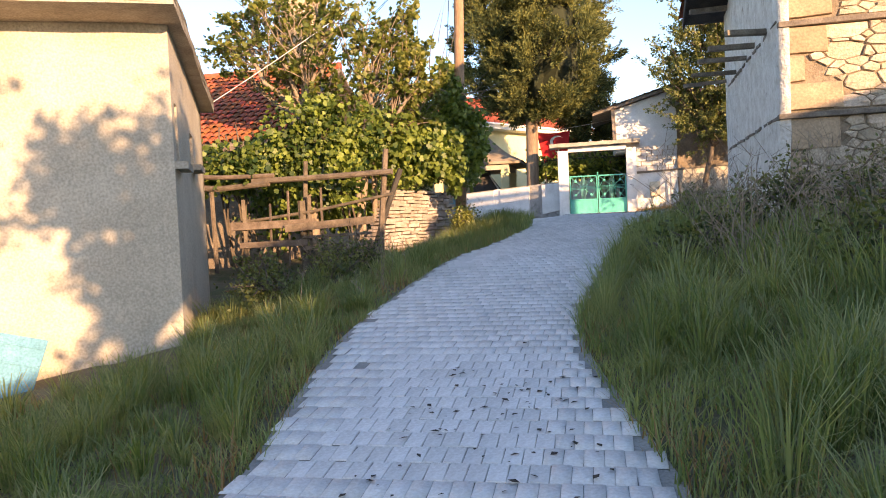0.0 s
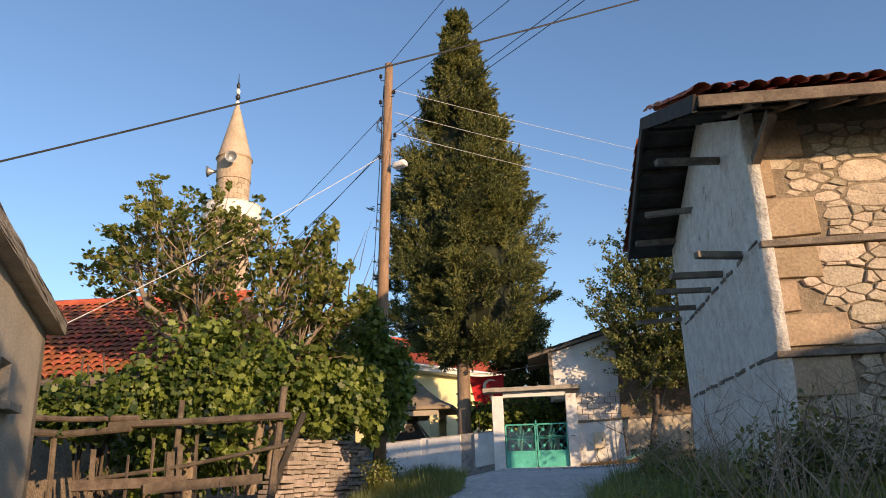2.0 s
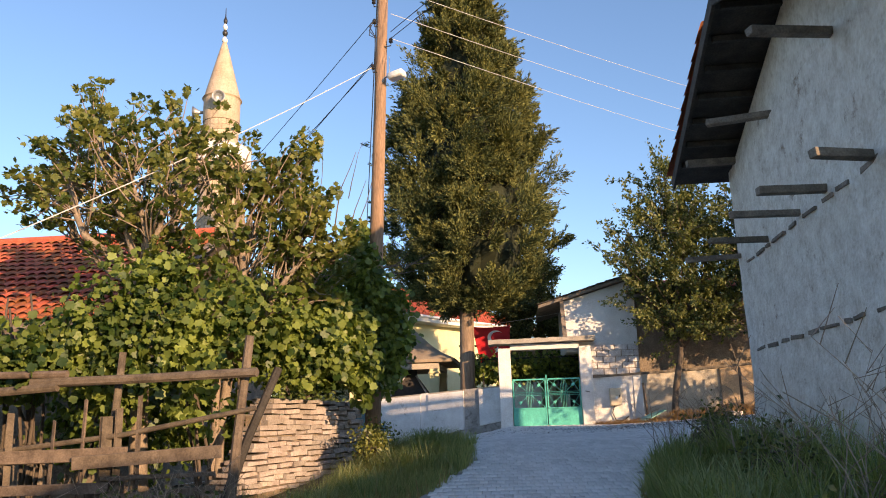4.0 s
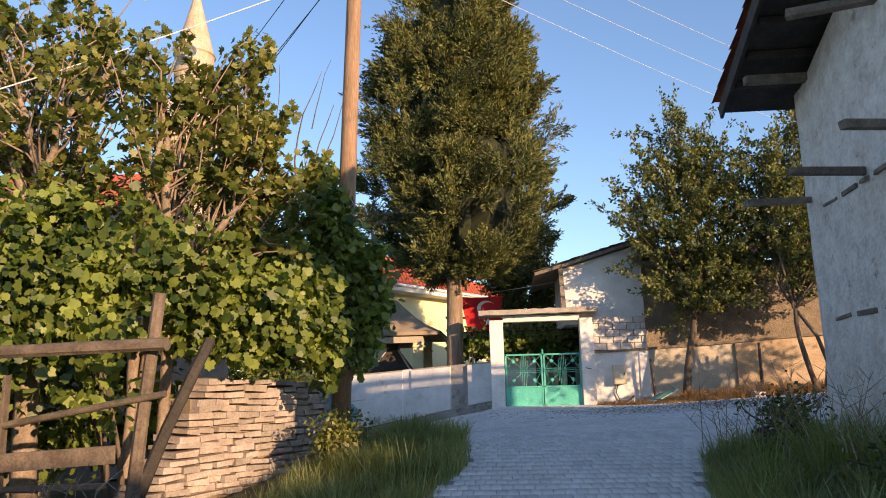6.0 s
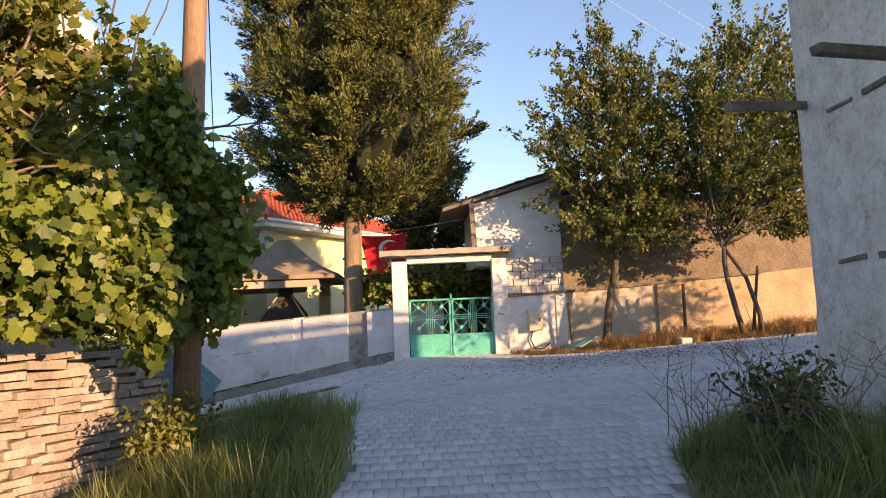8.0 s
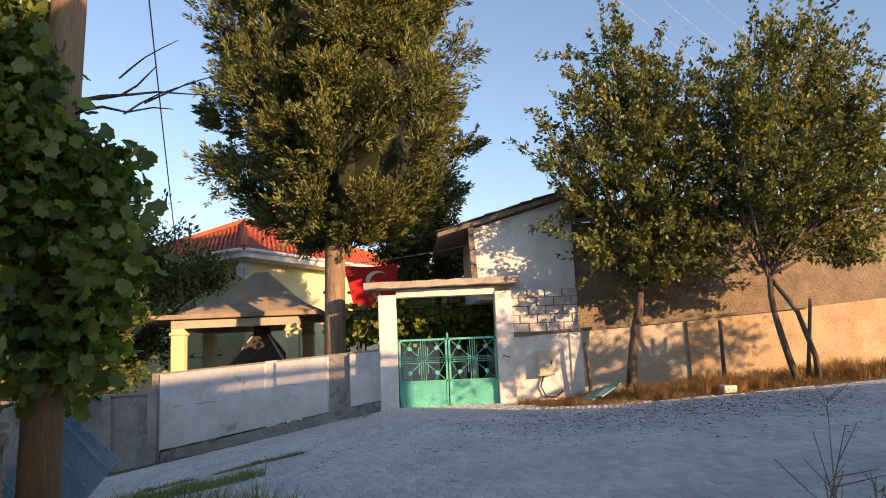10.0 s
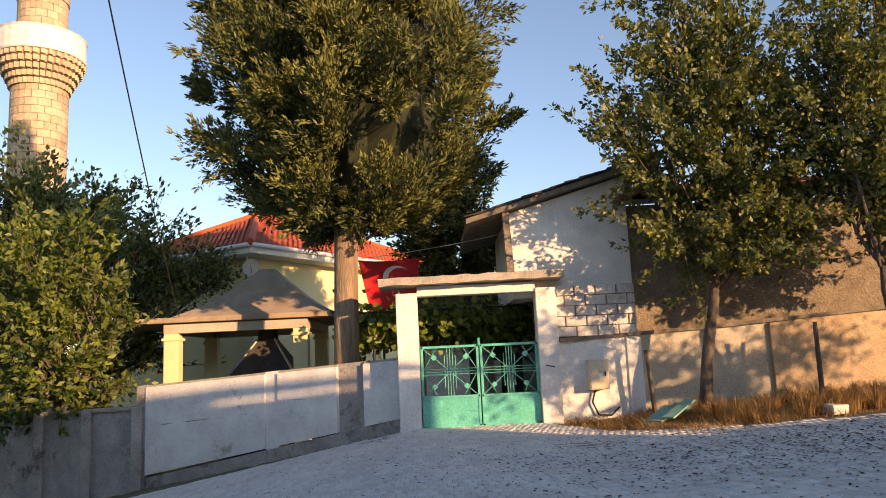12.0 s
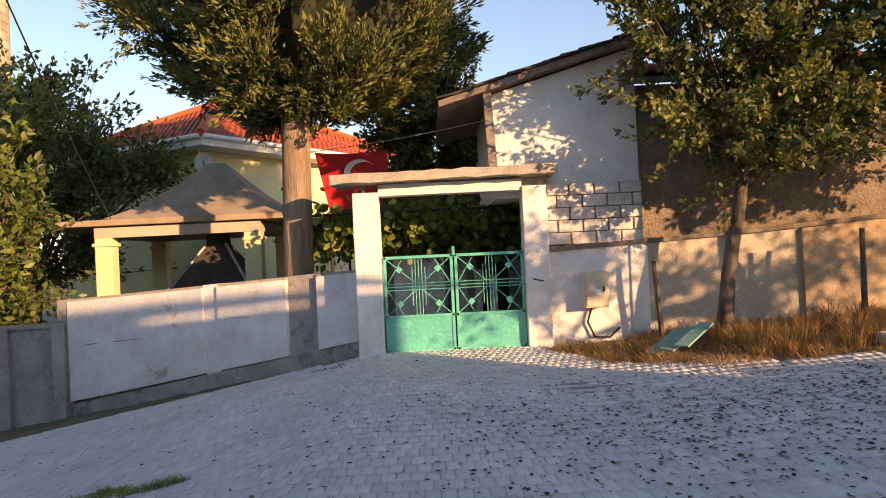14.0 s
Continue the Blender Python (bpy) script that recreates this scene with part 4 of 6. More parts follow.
# ---- house, kiosk, minaret beyond the wall ----
def yellow_house():
    root = thing("yellow_house", -5.3, 13.0, -1.0, "pale yellow single-storey house with white eaves under a red hipped roof", "house")
    corner, u, v = Vector((-5.3, 8.6, 0)), Vector((0.553, 0.833, 0)), Vector((-0.833, 0.553, 0))
    L, W, ze, zr, e = 12.0, 9.0, 5.02, 7.25, 0.8

    def at(a, b, z):
        q = corner + u * a + v * b
        return (q.x, q.y, z)
    bm = bmesh.new()
    slab(bm, [at(e, e, ze - 0.05), at(L - e, e, ze - 0.05), at(L - e, W - e, ze - 0.05), at(e, W - e, ze - 0.05)], 6.5)
    part("wall", bm, M["yellow"], root)
    bm = bmesh.new()
    slab(bm, [at(0, 0, ze + 0.06), at(L, 0, ze + 0.06), at(L, W, ze + 0.06), at(0, W, ze + 0.06)], 0.26)
    part("eave_box", bm, M["eave"], root, "white boxed eaves")
    for a, b in ((at(0, -0.06, ze + 0.05), at(L, -0.06, ze + 0.05)), (at(-0.06, 0, ze + 0.05), at(-0.06, W, ze + 0.05))):
        bm = bmesh.new()
        tube(bm, [a, b], [0.07, 0.07], 8)
        part("gutter", bm, M["whitemetal"], root)
    bm = bmesh.new()
    tube(bm, [at(0.5, 0.75, ze), at(0.6, 0.72, ze - 1.2)], [0.04, 0.04], 8)
    part("downpipe", bm, M["whitemetal"], root)
    c4 = [Vector(at(-0.05, -0.05, ze + 0.07)), Vector(at(L + 0.05, -0.05, ze + 0.07)), Vector(at(L + 0.05, W + 0.05, ze + 0.07)), Vector(at(-0.05, W + 0.05, ze + 0.07))]
    ra, rb = Vector(at(W / 2, W / 2, zr)), Vector(at(L - W / 2, W / 2, zr))
    bm = bmesh.new()
    cv = [bm.verts.new(q) for q in c4]
    a, b = bm.verts.new(ra), bm.verts.new(rb)
    for f in ((cv[0], cv[1], b, a), (cv[1], cv[2], b), (cv[2], cv[3], a, b), (cv[3], cv[0], a)):
        bm.faces.new(f)
    bm.faces.new(cv[::-1])
    part("roof", bm, M["newtile"], root, "bright red hipped roof")
    tv, tf = [], []
    for p0, p1, q0, q1 in ((c4[0], c4[1], ra, rb), (c4[3], c4[0], ra, ra)):
        for k in range(20):
            f = k / 20
            a0, a1 = p0.lerp(q0, f), p1.lerp(q1, f)
            b0, b1 = p0.lerp(q0, f + 0.05), p1.lerp(q1, f + 0.05)
            cols = max(2, int((a1 - a0).length / 0.24))
            for w in range(cols):
                s0, s1 = w / cols, (w + 1) / cols
                i = len(tv)
                up = Vector((0, 0, 0.05))
                tv += [tuple(a0.lerp(a1, s0) + up * 0.4), tuple(a0.lerp(a1, (s0 + s1) / 2) + up * 1.3), tuple(a0.lerp(a1, s1) + up * 0.4),
                       tuple(b0.lerp(b1, s1) + up * 0.2), tuple(b0.lerp(b1, (s0 + s1) / 2) + up * 0.9), tuple(b0.lerp(b1, s0) + up * 0.2)]
                tf += [(i, i + 1, i + 4, i + 5), (i + 1, i + 2, i + 3, i + 4)]
    fast("roof_tiles", tv, tf, M["newtile"], root, kind="stuff")
    for q0, q1 in ((c4[0], ra), (c4[1], rb), (c4[3], ra), (ra, rb)):
        bm = bmesh.new()
        tube(bm, [q0 + Vector((0, 0, 0.05)), q1 + Vector((0, 0, 0.08))], [0.12, 0.12], 8)
        part("ridge_tile", bm, M["newtile"], root)
    dish = thing("satellite_dish", -5.3, 9.6, 4.35, "small white satellite dish on the house corner", "satellite dish")
    bm = bmesh.new()
    lathe(bm, 0, 0, [(0.05, -0.02), (0.26, 0.05), (0.28, 0.08), (0.24, 0.06), (0.04, 0.01)], 20)
    bmesh.ops.transform(bm, matrix=pose(-5.45, 9.35, 4.45, 80, 0, -10), verts=bm.verts)
    part("reflector", bm, M["whitemetal"], dish)
    bm = bmesh.new()
    tube(bm, [(-5.5, 9.9, 4.4), (-5.45, 9.35, 4.45)], [0.02, 0.02], 6)
    tube(bm, [(-5.45, 9.35, 4.2), (-5.4, 9.0, 4.45)], [0.012, 0.012], 6)
    part("arm", bm, M["iron"], dish)


yellow_house()


def kiosk():
    root = thing("kiosk", -4.6, 6.4, -1.2, "open concrete pavilion with four posts and a brown pyramid roof", "pavilion")
    x0, x1, y0, y1 = -6.38, -2.85, 4.35, 7.9
    for x in (x0, x1 - 0.36):
        for y in (y0, y1 - 0.36):
            bm = bmesh.new()
            box(bm, x, x + 0.36, y, y + 0.36, -1.6, 2.2, 0.02)
            p = part("post", bm, M["yellow"], root)
            bm = bmesh.new()
            box(bm, x - 0.04, x + 0.40, y - 0.04, y + 0.40, 2.02, 2.09, 0.01)
            part("capital", bm, M["yellow"], p)
    for a in ((x0, x1, y0, y0 + 0.3), (x0, x1, y1 - 0.3, y1), (x0 + 0.003, x0 + 0.3, y0 + 0.3, y1 - 0.3), (x1 - 0.3, x1 - 0.003, y0 + 0.3, y1 - 0.3)):
        bm = bmesh.new()
        box(bm, a[0], a[1], a[2], a[3], 2.2, 2.42)
        part("beam", bm, M["cream"], root)
    bm = bmesh.new()
    box(bm, x0 - 1.4, x1 + 0.6, y0 - 0.15, y1 + 0.7, 2.45, 2.58, 0.015)
    part("roof_slab", bm, M["kioskroof"], root, "thin brown roof slab")
    bm = bmesh.new()
    cx, cy = -4.2, 6.2
    prof = [(1.0, 2.58), (0.72, 2.86), (0.48, 3.2), (0.25, 3.62), (0.10, 3.92)]
    hx, hy = 2.0, 1.95
    rings = [[bm.verts.new((cx + sx * hx * k, cy + sy * hy * k, z)) for sx, sy in ((-1, -1), (1, -1), (1, 1), (-1, 1))] for k, z in prof]
    for a, b in zip(rings, rings[1:]):
        for i in range(4):
            bm.faces.new((a[i], a[(i + 1) % 4], b[(i + 1) % 4], b[i]))
    bm.faces.new(rings[-1])
    part("roof_cap", bm, M["kioskroof"], root, "flared brown pyramid roof")
    hood = thing("fire_hood", -4.35, 6.0, -1.0, "dark brown pyramid hood standing in the pavilion", "chimney hood")
    bm = bmesh.new()
    cx, cy = -4.1, 5.6
    r = [[bm.verts.new((cx + sx * k, cy + sy * k, z)) for sx, sy in ((-1, -1), (1, -1), (1, 1), (-1, 1))] for k, z in ((0.95, -1.2), (0.95, 0.9), (0.22, 2.0), (0.2, 2.3))]
    for a, b in zip(r, r[1:]):
        for i in range(4):
            bm.faces.new((a[i], a[(i + 1) % 4], b[(i + 1) % 4], b[i]))
    bm.faces.new(r[-1])
    part("hood", bm, M["darkwood"], hood)
    bm = bmesh.new()
    bar(bm, (cx - 0.97, cy - 0.97, 0.9), (cx - 0.22, cy - 0.22, 2.0), 0.05, 0.05)
    bar(bm, (cx + 0.97, cy - 0.97, 0.9), (cx + 0.22, cy - 0.22, 2.0), 0.05, 0.05)
    part("edge_trim", bm, M["galv"], hood)


kiosk()


def minaret():
    root = thing("minaret", -20.4, 24, -2, "tall stone minaret with a white balcony, pale cone and loudspeakers", "minaret")
    cx, cy = -20.4, 24.0
    rr = random.Random(2)
    bm = bmesh.new()
    lathe(bm, cx, cy, [(1.42, -3), (1.33, 16.6)], 24)
    shaft = part("shaft", bm, M["mortar"], root)
    # ashlar courses
    k = 0
    z = 4.0
    while z < 23.2:
        h = 0.42
        r = 1.40 if z < 16.4 else 1.24
        if 16.2 < z < 19.5:
            z = 19.5
            continue
        n = 14
        for i in range(n):
            a0 = 2 * math.pi * (i + (0.5 if k % 2 else 0)) / n + 0.01
            a1 = a0 + 2 * math.pi / n - 0.02
            mid = (a0 + a1) / 2
            if math.sin(mid) > 0.5:
                continue
            bm = bmesh.new()
            ring = []
            for rad in (r - 0.1, r):
                for a in (a0, mid, a1):
                    for zz in (z + 0.01, z + h - 0.012):
                        ring.append(bm.verts.new((cx + rad * math.cos(a), cy + rad * math.sin(a), zz)))
            v = ring
            bm.faces.new((v[6], v[8], v[9], v[7]))
            bm.faces.new((v[8], v[10], v[11], v[9]))
            bm.faces.new((v[7], v[9], v[3], v[1]))
            bm.faces.new((v[9], v[11], v[5], v[3]))
            bm.faces.new((v[0], v[2], v[8], v[6]))
            bm.faces.new((v[2], v[4], v[10], v[8]))
            bm.faces.new((v[0], v[6], v[7], v[1]))
            bm.faces.new((v[4], v[5], v[11], v[10]))
            part("stone", bm, M["ashlar"], shaft)
        z += h
        k += 1
    for i, (rad, za, zb) in enumerate(((1.5, 16.5, 16.85), (1.66, 16.85, 17.2), (1.84, 17.2, 17.55), (2.02, 17.55, 17.9), (2.16, 17.9, 18.2))):
        bm = bmesh.new()
        for q in range(36):
            a = 2 * math.pi * q / 36
            obox(bm, pose(cx + (rad - 0.12) * math.cos(a), cy + (rad - 0.12) * math.sin(a), (za + zb) / 2, 0, 0, math.degrees(a) + 20), 0.24, 0.24, zb - za - 0.05)
        lathe(bm, cx, cy, [(rad - 0.14, za), (rad - 0.1, zb)], 36)
        part("corbel_ring", bm, M["ashlar"], root, "saw-tooth brick corbel ring")
    bm = bmesh.new()
    lathe(bm, cx, cy, [(2.2, 18.2), (2.24, 18.3), (2.2, 18.36), (2.18, 19.4), (2.25, 19.5), (2.05, 19.52), (2.02, 18.4)], 32)
    part("balcony", bm, M["white"], root, "white balcony parapet")
    bm = bmesh.new()
    lathe(bm, cx, cy, [(1.18, 18.2), (1.17, 23.3)], 24)
    part("upper_shaft", bm, M["mortar"], root)
    bm = bmesh.new()
    lathe(bm, cx, cy, [(1.3, 21.6), (1.3, 23.35), (1.36, 23.45)], 28)
    part("drum", bm, M["ashlar"], root, "plastered upper drum")
    bm = bmesh.new()
    lathe(bm, cx, cy, [(1.42, 23.45), (1.3, 23.6), (0.95, 25.0), (0.6, 26.4), (0.3, 27.6), (0.16, 28.1)], 28)
    part("cone", bm, M["ashlar"], root, "pale plastered cone", smooth=True)
    for i, zz in enumerate((28.3, 28.9, 29.4, 29.9)):
        bm = bmesh.new()
        lathe(bm, cx, cy, [(0.08, zz - 0.3), (0.22 - i * 0.025, zz - 0.06), (0.22 - i * 0.025, zz + 0.06), (0.07, zz + 0.3)], 14)
        part("finial", bm, M["whitemetal"] if i % 2 == 0 else M["iron"], root, "ball finial", smooth=True)
    bm = bmesh.new()
    tube(bm, [(cx, cy, 30.0), (cx, cy, 31.0)], [0.05, 0.02], 8)
    part("spike", bm, M["iron"], root)
    for ang, zz in ((190, 22.5), (285, 22.9)):
        a = math.radians(ang)
        bm = bmesh.new()
        lathe(bm, 0, 0, [(0.1, 0), (0.14, 0.3), (0.42, 0.72), (0.46, 0.74), (0.12, 0.34)], 16)
        bmesh.ops.transform(bm, matrix=pose(cx + 1.3 * math.cos(a), cy + 1.3 * math.sin(a), zz, 0, 90, ang), verts=bm.verts)
        part("loudspeaker", bm, M["galv"], root, "horn loudspeaker", smooth=True)


minaret()


# ---- plan of the loose masses ----
CAB_END = (15.0, -14.4, 11.7)
SHED, SHED_Z = (-17.0, -6.4, -13.0, -3.6), (2.05, 4.7)
FIG_TARGETS = [(-7.0, -13.8, 4.6, 0.75), (-6.5, -13.5, 5.0, 0.8), (-5.9, -13.9, 5.15, 0.8), (-5.2, -13.4, 5.0, 0.75), (-4.7, -13.7, 4.6, 0.7), (-7.0, -13.6, 3.9, 0.65), (-6.5, -14.1, 4.1, 0.8), (-5.6, -14.2, 4.2, 0.8), (-4.8, -14.1, 3.9, 0.75),
               (-4.1, -13.6, 4.3, 0.6), (-3.6, -13.4, 4.1, 0.55), (-3.9, -13.9, 3.4, 0.65), (-3.15, -13.2, 4.6, 0.35), (-4.5, -14.0, 3.0, 0.6), (-3.3, -13.5, 3.3, 0.5), (-5.9, -13.8, 3.2, 0.5), (-2.9, -13.3, 3.3, 0.45), (-2.55, -13.2, 3.0, 0.4), (-2.85, -13.3, 2.6, 0.4), (-3.05, -13.2, 3.9, 0.4)]
VINE_BLOBS = [(-6.6, -12.9, 0.5, 0.8, 0.3, 0.8, 500), (-5.6, -12.8, 0.5, 0.75, 0.3, 0.8, 500), (-4.7, -12.7, 0.5, 0.7, 0.3, 0.8, 500), (-5.4, -14.6, 0.55, 0.45, 0.2, 0.25, 70), (-4.2, -14.5, 0.6, 0.5, 0.2, 0.3, 80),
              (-7.6, -14.5, 1.35, 0.7, 0.45, 0.45, 520), (-6.8, -14.6, 1.25, 0.55, 0.45, 0.45, 480), (-6.1, -14.6, 1.45, 0.55, 0.5, 0.55, 560), (-5.5, -14.6, 1.8, 0.5, 0.45, 0.65, 380), (-4.9, -14.5, 1.95, 0.5, 0.5, 0.75, 470), (-4.4, -14.4, 1.5, 0.55, 0.5, 0.6, 480),
              (-5.2, -14.7, 1.05, 0.45, 0.3, 0.35, 260), (-3.9, -14.2, 2.0, 0.55, 0.45, 0.6, 330), (-4.6, -14.3, 2.5, 0.4, 0.4, 0.45, 120), (-3.5, -13.6, 1.9, 0.55, 0.45, 0.5, 330),
              (-2.9, -12.9, 1.6, 0.6, 0.55, 0.55, 1000), (-2.55, -12.6, 1.5, 0.45, 0.45, 0.45, 750), (-3.5, -13.2, 1.5, 0.55, 0.45, 0.5, 750), (-2.6, -12.7, 1.9, 0.4, 0.4, 0.35, 420), (-3.2, -12.6, 2.05, 0.6, 0.55, 0.5, 420), (-2.3, -12.5, 1.05, 0.22, 0.3, 0.4, 220),
              (-2.05, -11.0, 1.8, 0.36, 0.3, 0.6, 560), (-2.15, -11.05, 2.45, 0.36, 0.3, 0.36, 380), (-2.45, -11.3, 2.6, 0.3, 0.2, 0.85, 360), (-2.5, -11.05, 2.65, 0.36, 0.35, 0.5, 400), (-2.7, -11.0, 3.3, 0.30, 0.32, 0.42, 420), (-2.75, -10.95, 3.8, 0.25, 0.3, 0.28, 160), (-2.4, -10.95, 1.35, 0.34, 0.35, 0.5, 380), (-3.2, -11.4, 2.6, 0.55, 0.45, 0.55, 560)]
PEAR_A = [(5.2, -1.2, 7.6, 1.1), (4.6, -1.3, 6.6, 1.2), (5.9, -1.2, 6.9, 1.2), (3.9, -1.3, 5.8, 1.0), (5.2, -1.8, 5.6, 1.3), (6.4, -1.3, 5.6, 1.2), (4.3, -1.4, 4.4, 1.1), (5.5, -1.7, 4.3, 1.3), (6.4, -1.5, 4.2, 1.1),
          (4.6, -1.3, 3.2, 0.9), (5.7, -1.6, 3.0, 1.0), (6.6, -1.5, 3.2, 0.8)]
PEAR_B = [(7.0, -2.0, 5.4, 1.0), (7.1, -2.0, 6.6, 0.9), (7.2, -2.1, 4.2, 0.8), (10.0, -2.3, 4.6, 1.0), (8.2, -2.2, 7.4, 1.0), (9.2, -2.2, 7.0, 1.0), (7.6, -2.3, 6.0, 1.1), (8.9, -2.3, 5.6, 1.2), (9.8, -2.2, 5.8, 1.0), (7.8, -2.3, 4.5, 1.1), (9.0, -2.3, 4.2, 1.2), (8.0, -2.2, 3.3, 0.8), (9.5, -2.2, 3.2, 0.9)]
SIDE_TREE = [(-8.0, 3.4, 4.6, 0.9), (-9.2, 3.2, 4.2, 1.1), (-7.4, 3.2, 3.4, 0.8), (-8.4, 3.2, 3.1, 1.1), (-7.3, 3.0, 1.9, 0.7), (-8.6, 3.0, 1.8, 1.0), (-7.0, 3.0, 0.9, 0.5), (-7.8, 2.9, 0.7, 0.7), (-9.8, 3.2, 2.6, 1.2), (-9.2, 3.2, 0.9, 1.0), (-10.5, 3.6, 4.0, 1.2), (-6.9, 3.2, 2.6, 0.5)]
BACK_TREE = [(-6.6, 8.0, 4.6, 0.9), (-5.9, 8.0, 4.2, 0.6), (-8.2, 7.6, 5.2, 1.3), (-9.6, 7.8, 5.6, 1.4), (-7.2, 7.4, 4.0, 1.1), (-8.8, 7.6, 3.8, 1.4), (-10.6, 7.6, 4.2, 1.5), (-12.2, 8.0, 5.0, 1.7), (-9.6, 7.6, 2.0, 1.5), (-12, 8.0, 2.4, 1.7), (-14, 8.4, 4.0, 1.8), (-14, 8.4, 1.5, 1.8), (-7.9, 7.6, 2.2, 1.0)]
FAR_TREE = [(-12.8, 15.0, 8.0, 1.3), (-14.2, 15.0, 7.5, 1.6), (-13.0, 15.0, 6.3, 1.5), (-15.5, 15.5, 8.2, 1.8), (-15.0, 15.0, 5.5, 2.0), (-12.6, 14.5, 4.8, 1.4), (-17.5, 16.0, 8.5, 2.2), (-17.0, 16.0, 5.5, 2.2)]
# unseen tree, added to throw a leafy shadow on the shed front
SHADE_BASE, SHADE_FORK = (4.0, -30.9, -1.6), (3.9, -30.8, 1.0)
SHADE_TREE = [(3.3, -30.9, 3.0, 0.9), (4.3, -30.3, 2.6, 0.9), (4.8, -30.1, 3.6, 1.0), (3.8, -30.6, 1.8, 0.8), (5.2, -29.7, 2.3, 0.9)]
# unseen blocks, placed and sized by the shadows they throw on the lane
SUN_BLOCKS = [(12.4, 27.0, -18.2, -12.5, 2.45), (9.6, 16.0, -42.0, -35.4, 2.6), (10.4, 13.0, -35.39, -31.8, 4.2), (13.01, 28.0, -35.39, -25.0, 3.9)]
# unseen tree, added so its leaves dapple the gate and garden wall
DAPPLE_TREE = [(9.0, -7.2, 2.9, 0.8), (10.3, -7.8, 3.4, 0.9), (11.9, -7.6, 2.9, 0.8), (13.2, -8.0, 2.6, 0.8), (14.6, -7.9, 3.2, 0.9)]
YARD_TREE = [(0.1, 5.8, 4.5, 0.9), (1.3, 6.0, 4.9, 1.0), (2.2, 6.2, 4.3, 0.8), (0.9, 6.0, 5.9, 0.9), (1.6, 6.0, 3.9, 0.8), (0.3, 5.8, 3.7, 0.7)]


# ---- utility pole, cables ----
def utility_pole():
    root = thing("utility_pole", -2.45, -10.85, -0.2, "brown wooden utility pole with insulators and a street lamp", "utility pole")
    bm = bmesh.new()
    tube(bm, [(-2.5, -10.85, -0.7), (-2.4, -10.88, 3), (-2.28, -10.9, 6.5), (-2.16, -10.95, 9.75)], [0.15, 0.135, 0.12, 0.10], 14)
    part("post", bm, M["polewood"], root, smooth=True)
    for dx, dz in ((-0.16, 9.35), (0.16, 8.9), (-0.17, 8.65), (0.17, 7.75), (-0.2, 7.2), (-0.16, 8.2)):
        bm = bmesh.new()
        x = -2.2 + dx
        tube(bm, [(-2.2, -11.0, dz - 0.08), (x, -11.0, dz - 0.06), (x, -11.0, dz)], [0.012] * 3, 6)
        lathe(bm, x, -11.0, [(0.02, dz), (0.045, dz + 0.02), (0.03, dz + 0.05), (0.045, dz + 0.07), (0.02, dz + 0.11)], 10)
        part("insulator", bm, M["iron"], root, "dark pin insulator")
    bm = bmesh.new()
    tube(bm, [(-2.27, -10.95, 6.85), (-2.15, -11.05, 6.98), (-2.0, -11.1, 7.0)], [0.02] * 3, 7)
    tube(bm, [(-2.05, -11.1, 7.0), (-2.05, -11.1, 7.4)], [0.01, 0.006], 6)
    part("lamp_arm", bm, M["galv"], root)
    bm = bmesh.new()
    obox(bm, pose(-1.9, -11.12, 6.98, 0, -6, -20), 0.34, 0.22, 0.14, 0.05)
    part("lamp_head", bm, M["whitemetal"], root, "white street lamp head", smooth=True)
    bm = bmesh.new()
    for i in range(3):
        tube(bm, [(-2.3 - 0.06 * i, -11.05, 8.3 - i * 0.05), (-2.45, -11.1, 8.1 - 0.1 * i), (-2.32, -11.05, 7.85)], [0.009] * 3, 5)
    tube(bm, [(-2.35, -11.0, 7.9), (-2.36, -10.98, 5.0), (-2.48, -10.95, 2.0)], [0.012] * 3, 5)
    part("loose_wires", bm, M["wire"], root)


utility_pole()
cable("black_cable", (-4.4, -21.0, 2.98), CAB_END, 0.33, 0.011, M["wire"], "black sagging cable from the shed mast", 24)
cable("pale_cable", (-2.4, -11.0, 7.25), (-6.25, -16.5, 2.42), 0.1, 0.008, M["palewire"], "pale twisted cable from pole to tiled shed")
for a, b, s, m in (((-2.36, -11.0, 8.3), (-26, 16, 5.5), 0.9, "wire"), ((-2.4, -11.0, 7.35), (-24, 13, 3.5), 0.9, "wire"), ((-2.4, -11.0, 7.3), (-23, 10, 3.5), 0.9, "wire"),
                   ((-2.15, -11, 9.7), (10, -30, 9.9), 0.2, "wire"), ((-2.03, -11, 9.0), (13, -28, 9.6), 0.2, "wire"), ((-2.03, -11, 8.0), (12.5, -28, 8.5), 0.2, "wire"), ((-2.03, -11, 7.85), (12.9, -28, 8.4), 0.2, "wire"),
                   ((-2.03, -11, 9.0), (20.8, 22, 18), 0.3, "palewire"), ((-2.03, -11, 8.4), (20, 22, 16.6), 0.3, "palewire"), ((-2.03, -11, 7.85), (19, 22, 15.4), 0.3, "palewire")):
    cable("overhead_wire", a, b, s, 0.008 if m == "wire" else 0.006, M[m], "thin overhead wire strung from the wooden pole" if m == "wire" else "thin pale overhead wire")
cable("house_wire", (-5.95, 4.2, 2.6), (-2.3, -10.9, 9.2), 0.45, 0.012, M["wire"], "black cable hanging from the pole to the house")


